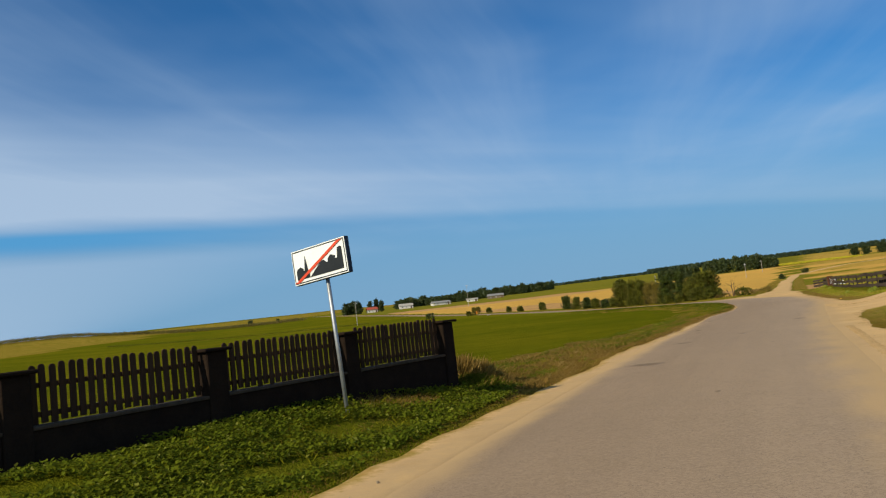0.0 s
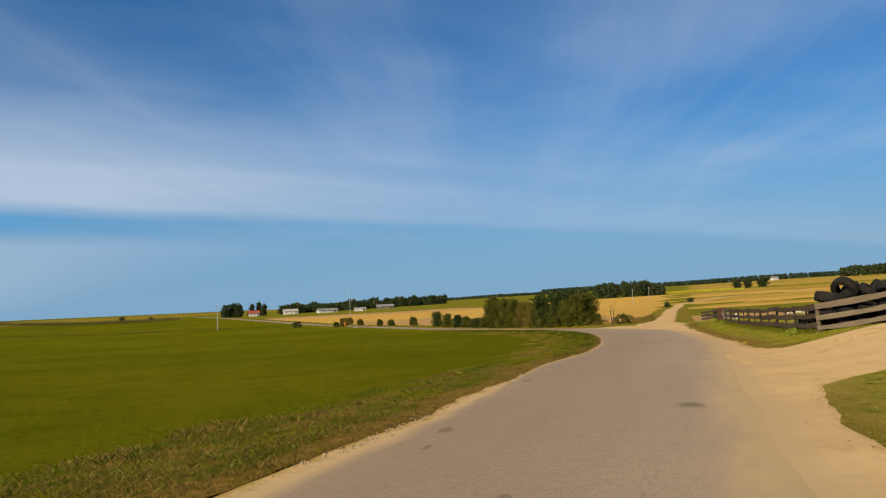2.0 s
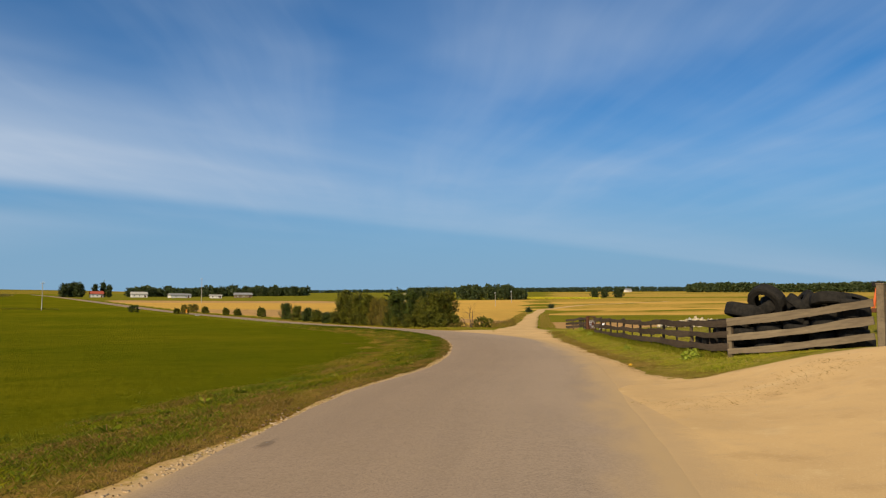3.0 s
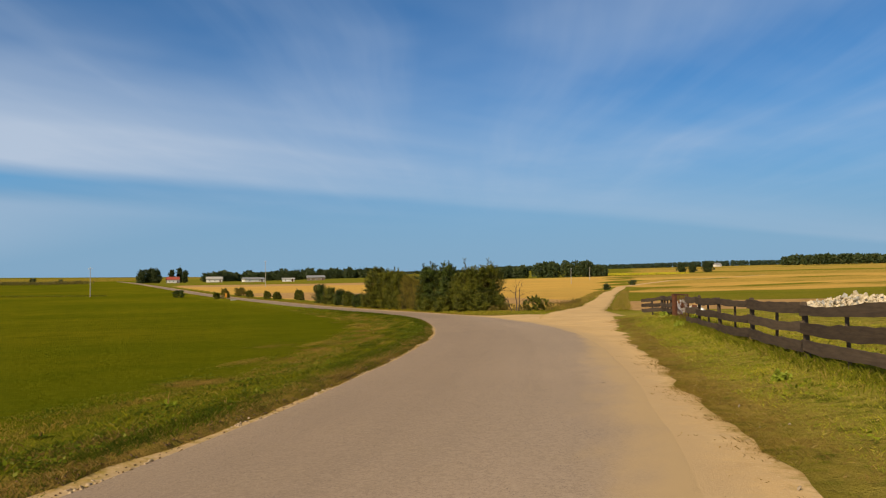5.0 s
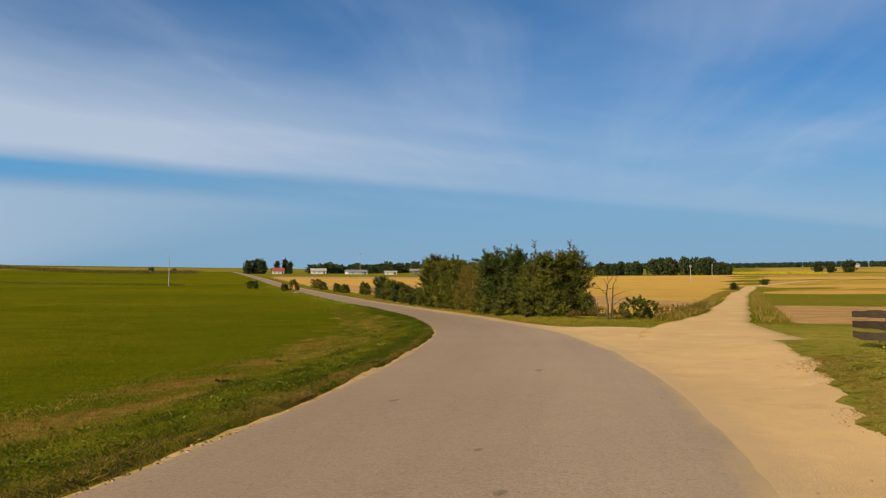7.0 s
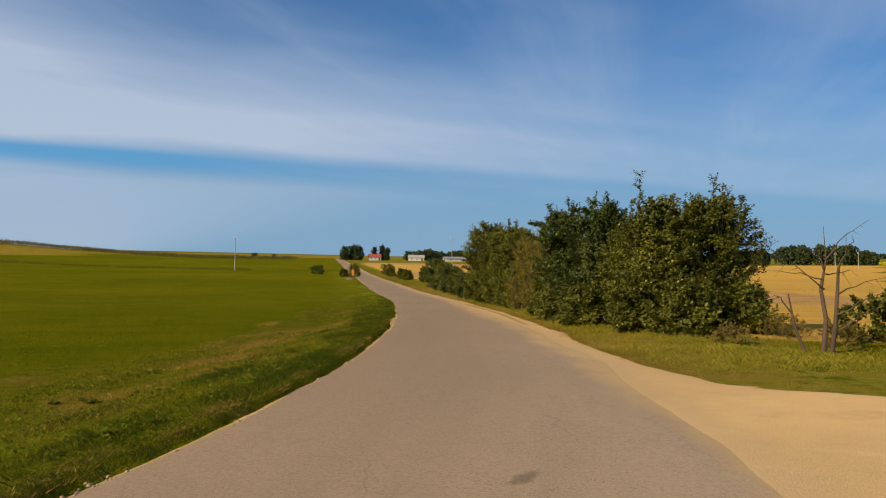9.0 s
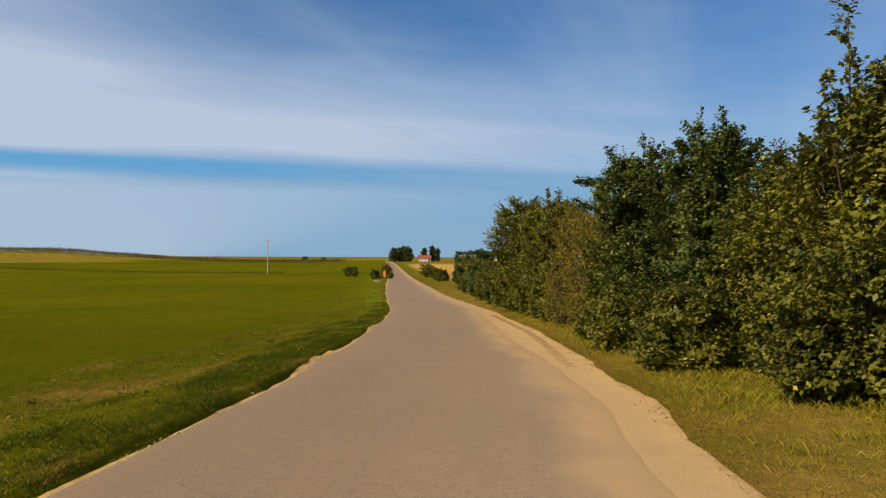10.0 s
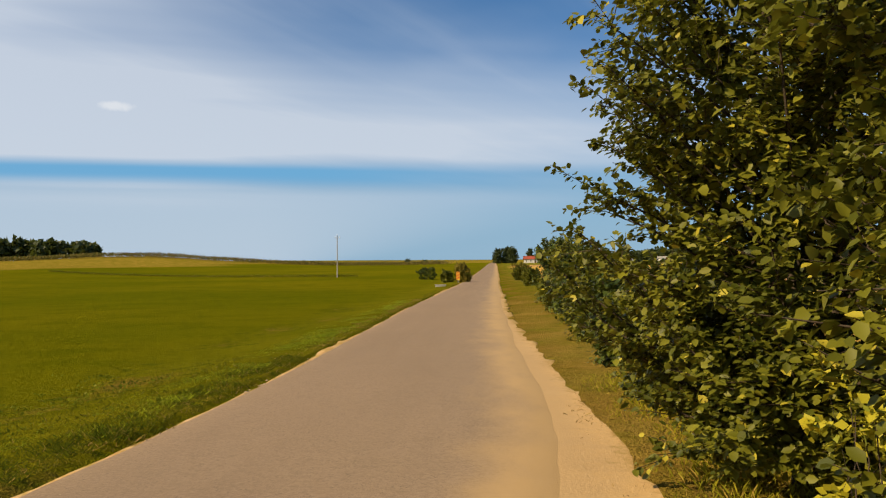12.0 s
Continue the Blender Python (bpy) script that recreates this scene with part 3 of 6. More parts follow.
gx = np.concatenate([-np.geomspace(3600, 46, 46), np.arange(-45, 62, 0.75), np.geomspace(63, 3600, 52)])
gy = np.concatenate([-np.geomspace(600, 21, 14), np.arange(-20, 150, 0.8), np.geomspace(151, 4300, 74)])
GX, GY = np.meshgrid(gx, gy)
GZ = land(GX, GY)
_on = ((GX > road_left(GY) - 0.1) & (GX < road_right(GY) - np.interp(GY, [80, 90, 96, 125, 145], [0.0, 0.5, 0.9, 0.6, 0.0])) & (GY < 830))
GZ = GZ - 0.07 * _on
_dl = road_left(GY) - GX
GZ = GZ - 0.16 * ((_dl > -0.1) & (_dl < 2.6) & (GY > 18.4) & (GY < 236))
SWY = [-20, 0, 10, 20, 24, 26, 28.2, 30, 36, 40, 50, 58, 66, 72, 80, 86, 90, 91.5, 93, 96, 101, 112, 124, 150, 800]
SWX = [1.5, 1.4, 1.15, 0.85, 0.75, 1.0, 1.35, 2.4, 2.6, 1.0, 0.42, 0.85, 1.75, 2.85, 5.2, 7.4, 1.2, 0.7, 0.25, -0.1, 0.0, 0.15, 0.15, 0.0, 0.0]
_dr = GX - road_right(GY)
GZ = GZ - 0.04 * ((_dr > 0) & (_dr < np.interp(GY, SWY, SWX) - 0.9))
nx, ny = len(gx), len(gy)
vv = np.stack([GX.ravel(), GY.ravel(), GZ.ravel()], 1)
ii = (np.arange(ny - 1)[:, None] * nx + np.arange(nx - 1)[None]).ravel()
ground = new("ground", mesh_of("ground", vv, np.stack([ii, ii + 1, ii + nx + 1, ii + nx], 1), M_GROUND, True))
tagged(ground, "green crop field, mown stubble and grassy verges", "ground", kind="structure")

def land_use(ob, X, Y):
    """Marks what grows where: red stubble, green bare soil, blue dry grass."""
    XL, XR = road_left(Y), road_right(Y)
    trk = (X - 40.0) - (Y - 90.0) * 0.468          # across the dirt track: minus is its west side
    east = smooth(1, 3, X - XR)
    Q = Y + 0.30 * X
    stub = smooth(3, 5, X - XR) * smooth(96, 99, Y) * (1 - smooth(-3.5, -2.0, trk)) * (1 - smooth(352, 372, Y))
    beyond = smooth(2.5, 4.0, trk) * east
    for q0, q1, k in ((198, 214, 0.95), (214, 236, 0.52), (243, 262, 0.95), (262, 318, 0.53), (324, 356, 0.9), (356, 470, 0.5), (490, 760, 0.52), (780, 1500, 0.5)):
        stub = np.maximum(stub, k * beyond * smooth(q0 - 4, q0 + 4, Q) * (1 - smooth(q1 - 4, q1 + 6, Q)))
    soil = 0.75 * beyond * smooth(103, 106, Q) * (1 - smooth(141, 146, Q))
    soil = np.maximum(soil, smooth(4, 7, X - XR) * (1 - smooth(-3.5, -2, trk)) * smooth(138, 142, Y + 0.9 * (X - XR)) * (1 - smooth(230, 240, Y)) * (1 - smooth(30, 34, X - XR)))
    soil = np.maximum(soil, smooth(4, 7, X - XR) * smooth(330, 340, Y) * (1 - smooth(390, 400, Y)) * (1 - smooth(90, 110, X - XR)))
    stub = np.maximum(stub, smooth(150, 155, XL - X + 0.12 * Y) * (1 - smooth(250, 260, XL - X)) * 0.45)
    dl, dr = np.maximum(XL - X, 0), np.maximum(X - XR, 0)
    # worn brown strip by the asphalt, then a second dry band further into the grass
    west = np.interp(Y, [0, 9, 14, 24, 40, 70, 90, 240], [0.15, 0.2, 0.8, 0.85, 0.75, 0.55, 0.30, 0.50]) * (1 - smooth(0.25, np.interp(Y, [0, 20, 34, 60, 100], [4.2, 3.0, 1.5, 1.2, 0.9]), dl)) * (X < XL + 0.5)
    west = np.maximum(west, np.interp(Y, [0, 36, 50, 96, 112, 160], [0, 0.4, 0.85, 0.8, 0.6, 0.2]) * np.exp(-((dl - np.interp(Y, [50, 85, 120], [2.8, 3.2, 2.4])) / 1.5) ** 2) * (X < XL) * (0.55 + 0.6 * np.sin(X * 1.3 + 2.1 * np.sin(Y * 0.5)) * np.sin(Y * 0.9 + 1.7 * np.sin(X * 0.7))))
    for bx, by, r, k in ((23.4, 112.1, 0.9, 0.55), (23.8, 101.7, 1.1, 0.6), (23.0, 90.5, 1.1, 0.5), (19.0, 66.0, 1.0, 0.6), (24.0, 120.0, 0.8, 0.5)):
        west = np.maximum(west, k * np.exp(-(((X - bx) / r) ** 2 + ((Y - by) / (r * 3.0)) ** 2)))
    dry = west + 0.60 * (1 - smooth(0.8, 4.5, dr)) * (X > XR - 0.5)
    dry = dry * (1 - smooth(500, 800, Y))
    dry = np.maximum(dry, 0.34 * smooth(22, 30, Y) * (1 - smooth(70, 80, Y)) * east * (1 - smooth(6, 60, dr) * 0.5))
    dry = np.maximum(dry, 0.5 * np.exp(-((trk + 2.2) / 1.3) ** 2) * smooth(92, 98, Y))
    sere = 0.9 * smooth(0.4, 1.2, dr) * smooth(18, 26, Y) * (1 - smooth(84, 96, Y)) * (1 - smooth(9, 30, dr) * 0.45)
    sere = np.maximum(sere, np.interp(Y, [10, 24, 40, 66, 84, 130], [0.05, 0.15, 0.25, 0.10, 0.05, 0.05]) * (1 - smooth(1.5, 4.2, dl)) * (X < XL))
    sere = np.maximum(sere, 0.35 * east * smooth(96, 120, Y))
    sere = np.maximum(sere, 0.4 * smooth(0.0, 0.5, dr) * (1 - smooth(3, 6, dr)) * smooth(80, 90, Y) * (1 - smooth(130, 160, Y)))
    e_ = X - XR - np.interp(Y, SWY, SWX)
    fringe = np.exp(-((e_ - .35) / .65) ** 2) * (X > XR) * np.interp(Y, [14, 20, 40, 48, 58, 64, 84, 92], [0, .2, .2, .5, .5, .3, .3, .5]) * (1 - smooth(110, 126, Y))
    dry, sere = np.maximum(dry, .95 * fringe), sere * (1 - .8 * fringe)
    bare = np.exp(-((dl - 2.3) / 1.0) ** 2) * smooth(9, 12, Y) * (1 - smooth(18, 22, Y)) * 0.46
    soil = np.maximum(soil, bare)
    at = ob.data.color_attributes.new("land", "FLOAT_COLOR", "POINT")
    at.data.foreach_set("color", np.stack([stub, soil, dry, sere], 1).astype(np.float32).ravel())


land_use(ground, vv[:, 0], vv[:, 1])


def ribbon(name, left, right, mat, lift, label, category, across=6, crown=0.0, drop=0.05, taper=0):
    """A strip of ground between two lines of points, a little proud, with its edges let into the soil."""
    left, right = np.asarray(left, float), np.asarray(right, float)
    n = len(left)
    f = np.concatenate([[0, 0.03], np.linspace(0.03, 0.97, across + 1)[1:-1], [0.97, 1.0]])
    k = len(f)
    P = left[:, None] * (1 - f)[None, :, None] + right[:, None] * f[None, :, None]
    Z = land(P[..., 0], P[..., 1]) + lift + crown * 4 * f * (1 - f)
    Z[:, [0, -1]] -= drop + lift
    if name == "sand_verge_east":
        # the sand thins out into the grass
        far = (1 - f)[None] * np.hypot(*(right - left).T)[:, None]
        Z -= 0.018 * np.clip(1 - far / 0.7, 0, 1)
    if taper:
        Z[:taper] -= (lift + drop) * np.linspace(1, 0, taper)[:, None]
    v = np.concatenate([P, Z[..., None]], 2).reshape(-1, 3)
    i = (np.arange(n - 1)[:, None] * k + np.arange(k - 1)[None]).ravel()
    ob = new(name, mesh_of(name, v, np.stack([i, i + 1, i + k + 1, i + k], 1), mat, True))
    wd = np.hypot(*(right - left).T)[:, None]
    yy_ = left[:, 1][:, None]
    lw = np.interp(left[:, 1], [0, 24, 40], [0.8, 0.6, 0.12])[:, None]
    rim = np.clip(1 - np.minimum(f[None] * wd / lw + np.interp(yy_, [24, 40], [0, .42]), (1 - f)[None] * wd / np.interp(left[:, 1], [55, 65, 86, 93], [1.35, .35, .35, 1.2])[:, None]), 0, 1)
    inner = np.clip(1.25 - f[None] * wd / 1.0, 0, 1)
    outer = np.clip(np.interp(yy_, [36, 46, 58, 64], [0.8, 0.9, 0.9, 0.8]) - (1 - f)[None] * wd / np.interp(yy_, [36, 46, 58, 64], [0.5, 0.65, 0.65, 0.5]), 0, 1)
    if name == "sand_verge_west":
        inner, outer = np.interp(yy_, [30, 50], [0.75, 1.3]) + 0 * inner, np.clip(1 - f[None] * wd / 0.4, 0, 1) * np.interp(left[:, 1], [30, 50], [0.8, 0.62])[:, None]
    elif name != "sand_verge_east":
        inner, outer = 0 * inner, np.clip(1 - np.minimum(f, 1 - f)[None] * wd / 0.6, 0, 1) * 0.7
    for key, val in (("rim", rim), ("inner", inner), ("outer", outer), ("across", f[None] * wd)):
        at = ob.data.attributes.new(key, "FLOAT", "POINT")
        at.data.foreach_set("value", (val + 0 * wd).astype(np.float32).ravel())
    if mat == M_GROUND:
        land_use(ob, v[:, 0], v[:, 1])
    return tagged(ob, label, category, kind="structure")


def along(pts, step=0.6):
    pts = np.asarray(pts, float)
    s = np.concatenate([[0], np.cumsum(np.hypot(*np.diff(pts, axis=0).T))])
    q = np.linspace(0, s[-1], max(2, int(s[-1] / step)))
    return np.stack([np.interp(q, s, pts[:, 0]), np.interp(q, s, pts[:, 1])], 1)


def ragged(n, amount, seed):
    rng = np.random.default_rng(seed)
    a = rng.normal(0, 1, n + 12)
    b = np.convolve(a, np.ones(3) / 3, "same")
    c = np.convolve(a, np.ones(9) / 9, "same")
    return (0.6 * b + 1.1 * c)[6:6 + n] * amount


ry = np.concatenate([np.arange(-14, 160, 0.4), np.geomspace(160.5, 815, 150)])
n_ = len(ry)
sandw_l = np.interp(ry, [-20, 0, 14, 26, 36, 60, 800], [0.75, 0.75, 0.58, 0.32, 0.10, 0.0, 0.0])
el = road_left(ry) + sandw_l + ragged(n_, 0.05, 1) * np.interp(ry, [30, 60], [1, .6])
er = road_right(ry) + np.interp(ry, [60, 86, 90, 93, 96, 102, 108, 112, 118, 124, 145], [0, -0.1, -0.3, -0.25, -0.45, -0.45, -0.78, -0.75, -0.45, -0.2, 0]) + ragged(n_, 0.05, 2)
ribbon("road", np.stack([el, ry], 1), np.stack([er, ry], 1), M_ASPHALT, 0.020, "narrow dusty asphalt road with a worn surface", "road", 12, 0.03, 0.006)
ribbon("sand_verge_west", np.stack([road_left(ry) + ragged(n_, 1, 3) * np.interp(ry, [0, 30, 60], [0.16, 0.12, 0.07]), ry], 1), np.stack([el + 0.30, ry], 1), M_SAND, 0.012,
       "thin sandy strip beside the asphalt", "verge", 3, 0)
sw = np.interp(ry, SWY, SWX)
ribbon("sand_verge_east", np.stack([er - 0.3, ry], 1), np.stack([road_right(ry) + sw + np.interp(ry, [29, 36, 46, 66, 74, 86, 91], [0.22, 0.35, 0.25, 0.25, 0.4, 0.4, 0.22]) + ragged(n_, 0.13, 4) * np.interp(ry, [29, 36, 86, 91], [.7, 1, 1, .7]), ry], 1), M_SAND, 0.014,
       "wide sandy shoulder with tyre marks beside the asphalt", "verge", 14, 0, 0.022)
ty = np.arange(17, 235, 0.35)
ribbon("turf_edge", np.stack([road_left(ty) - 3.5, ty], 1), np.stack([road_left(ty) + np.interp(ty, [20, 40, 60], [0, 0.14, 0.20]) + ragged(len(ty), 0.10, 7) * np.interp(ty, [30, 60], [1, .55]), ty], 1), M_GROUND, 0.004,
       "raised turf edge of the green field beside the road", "verge", 64, 0, 0.03)
# the field track that leaves the bend and the way into the yard
tc = along([(35.5, 78), (38.2, 86), (41.5, 93.5), (47.5, 106), (59, 130.5), (80, 175), (104, 222), (140, 262), (200, 300)], 0.8)
tn = len(tc)
td = np.gradient(tc, axis=0)
td /= np.hypot(*td.T)[:, None]
tp = np.stack([td[:, 1], -td[:, 0]], 1)
hw = np.interp(np.arange(tn) * 0.8, [0, 8, 16, 26, 400], [3.0, 3.0, 2.0, 1.45, 1.3])
hr = np.interp(np.arange(tn) * 0.8, [0, 8, 16, 26, 400], [2.4, 1.9, 1.5, 1.35, 1.3])
ribbon("dirt_track", tc - tp * (hw + ragged(tn, 0.14, 5))[:, None], tc + tp * (hr + ragged(tn, 0.14, 6))[:, None], M_SAND, 0.030,
       "pale sandy field track leading between stubble fields", "track", 6, 0.02, taper=6)
en = along([(13.8, 26.4), (14.7, 27.1), (15.9, 28.1), (17.3, 28.4), (19.1, 28.9), (24, 29.8), (30, 30.8), (46, 32.8)], 0.6)
ef = along([(17.5, 35.5), (19.2, 37.6), (21.8, 37.6), (24.4, 35.4), (30, 35.4), (46, 38.5)], 0.6)
k_ = 60
q_ = np.linspace(0, 1, k_)
en = np.stack([np.interp(q_, np.linspace(0, 1, len(en)), en[:, a]) for a in (0, 1)], 1)
ef = np.stack([np.interp(q_, np.linspace(0, 1, len(ef)), ef[:, a]) for a in (0, 1)], 1)
ribbon("yard_entry", ef + np.stack([0 * q_, ragged(k_, 0.2, 8)], 1), en + np.stack([0 * q_, ragged(k_, 0.2, 9)], 1), M_SAND, 0.022,
       "bare sandy entry from the road into the farmyard", "driveway", 34, 0, taper=4)


# ---- things ----
def quick_mesh(name, verts, faces, mat, shade=False):
    """A mesh from arrays; all faces have the same number of corners."""
    verts, faces = np.asarray(verts, np.float32), np.asarray(faces, np.int32)
    me = bpy.data.meshes.new(name)
    me.vertices.add(len(verts))
    me.vertices.foreach_set("co", verts.ravel())
    k = faces.shape[1]
    me.loops.add(faces.size)
    me.loops.foreach_set("vertex_index", faces.ravel())
    me.polygons.add(len(faces))
    me.polygons.foreach_set("loop_start", np.arange(0, faces.size, k, dtype=np.int32))
    if shade:
        me.polygons.foreach_set("use_smooth", np.ones(len(faces), bool))
    me.materials.append(mat)
    me.update(calc_edges=True)
    return me


def unit(a):
    return a / np.maximum(np.linalg.norm(a, axis=1, keepdims=True), 1e-9)


def leaf_arrays(pos, way, up, length, width, fine=False):
    """Folded, pointed leaves: two triangles each, or two quads where they are seen close."""
    way, n = unit(way), len(pos)
    side = unit(np.cross(way, up))
    nor = np.cross(side, way)
    L, W = length[:, None], width[:, None]
    if not fine:
        sh = [(0, 0, 0), (0.45, 0.50, 0.10), (1.0, 0, -0.06), (0.45, -0.50, 0.10)]
        v = np.stack([pos + way * L * a + side * W * b + nor * W * c for a, b, c in sh], 1).reshape(-1, 3)
        i = np.arange(n)[:, None] * 4
        return v, np.concatenate([i + np.array([0, 1, 2]), i + np.array([0, 2, 3])], 1).reshape(-1, 3)
    sh = [(0, 0, 0), (0.30, 0.46, 0.10), (0.68, 0.40, 0.10), (1.0, 0, -0.06), (0.68, -0.40, 0.10), (0.30, -0.46, 0.10)]
    v = np.stack([pos + way * L * a + side * W * b + nor * W * c for a, b, c in sh], 1).reshape(-1, 3)
    i = np.arange(n)[:, None] * 6
    f = np.concatenate([i + np.array([0, 1, 2, 3]), i + np.array([0, 3, 4, 5])], 1).reshape(-1, 4)
    return v, f


def sticks(lines, sides=4):
    """Thin tapering sticks: rows of (a, b, r0, r1), as arrays."""
    a = np.array([l[0] for l in lines], float)
    b = np.array([l[1] for l in lines], float)
    r0, r1 = np.array([l[2] for l in lines]), np.array([l[3] for l in lines])
    d = unit(b - a)
    h = np.where(np.abs(d[:, 2:3]) > 0.9, np.array([[1.0, 0, 0]]), np.array([[0, 0, 1.0]]))
    s = unit(np.cross(d, h))
    t = np.cross(s, d)
    v = []
    for p, r in ((a, r0), (b, r1)):
        for k in range(sides):
            an = 2 * math.pi * k / sides
            v.append(p + (s * math.cos(an) + t * math.sin(an)) * r[:, None])
    v = np.stack(v, 1).reshape(-1, 3)
    i = np.arange(len(a))[:, None] * sides * 2
    f = np.concatenate([i + np.array([k, (k + 1) % sides, sides + (k + 1) % sides, sides + k]) for k in range(sides)], 1).reshape(-1, 4)
    return v, f


def foliage_tree(name, label, category, x, y, h, r, mat, seed, clumps=150, per=90, leaf=0.085, low=0.06, spikes=8, bark=None, group="", squash=1.0, twig=0.55, core=0, stems=5, fine=False):
    """A bushy tree: stems fanning from the ground, twigs, and leaves set along the twigs, with gaps and an uneven outline."""
    rng = np.random.default_rng(seed)
    z0 = float(land(x, y)) - 0.05
    root = empty(name, pose(x, y, z0), label, category, group)
    lines, tops = [], []
    for k in range(stems):
        a = rng.uniform(0, 6.28)
        foot = 0.12 * r if stems < 6 else r * 0.85 * math.sqrt(rng.random())
        p = np.array([math.cos(a) * foot, math.sin(a) * foot, 0])
        rr = (0.011 if stems < 6 else 0.005) * h * rng.uniform(0.6, 1.0)
        lean = np.array([math.cos(a), math.sin(a), 0]) * r * rng.uniform(0.2, 0.6) / h
        for s in range(5):
            q = p + (np.array([0, 0, 1.0]) + lean + rng.normal(0, 0.10, 3)) * h * 0.17
            lines.append((p, q, rr, rr * 0.78))
            p, rr = q, rr * 0.78
        tops.append(p)
    tv, tf = sticks(lines, 7)
    tagged(part("trunk", quick_mesh("trunk", tv, tf, bark or M_BARK, True), None, root), kind="stuff")
    # twig places: more near the skin than inside
    u = rng.random(clumps)
    zz = low * h + (1 - low) * h * 0.93 * rng.random(clumps) ** 0.9
    f = zz / h
    prof = r * np.sqrt(np.clip(1 - (np.clip(f - 0.38, -0.3, 1) / 0.66) ** 2, 0.03, 1))
    lump = 1 + 0.22 * np.sin(rng.uniform(0, 6.28) + zz * 2.3) * rng.uniform(0.4, 1, clumps)
    an = rng.uniform(0, 2 * math.pi, clumps)
    rad = prof * lump * np.where(u < 0.72, 0.62 + 0.38 * rng.random(clumps), 0.6 * np.sqrt(rng.random(clumps)))
    c = np.stack([np.cos(an) * rad, np.sin(an) * rad * squash, zz], 1)
    d = np.stack([np.cos(an), np.sin(an), rng.uniform(0.1, 1.3, clumps)], 1) + rng.normal(0, 0.35, (clumps, 3))
    d = unit(d)
    ln = twig * rng.uniform(0.6, 1.3, clumps) * (h / 4) ** 0.5
    if spikes:
        sa = rng.uniform(0, 6.28, spikes)
        sr = r * 0.62 * np.sqrt(rng.random(spikes))
        sz = h * (0.95 - 0.26 * (sr / r) ** 2) * rng.uniform(0.86, 1.04, spikes)
        c = np.concatenate([c, np.stack([np.cos(sa) * sr, np.sin(sa) * sr * squash, sz], 1)])
        d = np.concatenate([d, unit(np.stack([np.cos(sa) * 0.35, np.sin(sa) * 0.35, np.ones(spikes)], 1) + rng.normal(0, 0.15, (spikes, 3)))])
        ln = np.concatenate([ln, twig * rng.uniform(0.9, 2.4, spikes) * (h / 4) ** 0.5])
    start = c - d * ln[:, None] * 0.9
    tw = [(start[i], c[i] + d[i] * ln[i] * 0.55, 0.0055 * h / 4, 0.002 * h / 4) for i in range(len(c))]
    bv, bf = sticks(tw, 4)
    tagged(part("twig_work", quick_mesh("twig_work", bv, bf, bark or M_BARK), None, root), kind="stuff")
    n = len(c) * per
    k = np.repeat(np.arange(len(c)), per)
    s = rng.beta(1.4, 1.2, n)
    wide = 0.165 * ln[k] * (1.15 - s) * np.where(k < clumps, 1.0, 0.42)
    pos = c[k] + d[k] * (ln[k] * (s - 0.45))[:, None] + rng.normal(0, 1, (n, 3)) * wide[:, None]
    pos[:, 2] = np.maximum(pos[:, 2], 0.03)
    way = d[k] * 0.5 + rng.normal(0, 0.65, (n, 3)) + np.array([0, 0, -0.25])
    up = rng.normal(0, 0.6, (n, 3)) + np.array([0, 0, 0.9]) + d[k] * 0.4
    le = leaf * rng.uniform(0.6, 1.25, n)
    # larger leaves deep inside close the crown
    m = clumps * core
    if m:
        zi = low * h + (0.86 - low) * h * rng.random(m)
        fi = zi / h
        ri = 0.66 * r * np.sqrt(np.clip(1 - (np.clip(fi - 0.38, -0.3, 1) / 0.62) ** 2, 0.01, 1)) * np.sqrt(rng.random(m))
        ai = rng.uniform(0, 6.28, m)
        pos = np.concatenate([pos, np.stack([np.cos(ai) * ri, np.sin(ai) * ri * squash, zi], 1)])
        way = np.concatenate([way, rng.normal(0, 1, (m, 3))])
        up = np.concatenate([up, rng.normal(0, 1, (m, 3))])
        le = np.concatenate([le, leaf * rng.uniform(1.2, 1.8, m)])
        n += m
    v, fa = leaf_arrays(pos, way, up, le, le * rng.uniform(0.6, 0.85, n), fine)
    tagged(part("crown", quick_mesh("crown", v, fa, mat), None, root), kind="stuff")
    return root


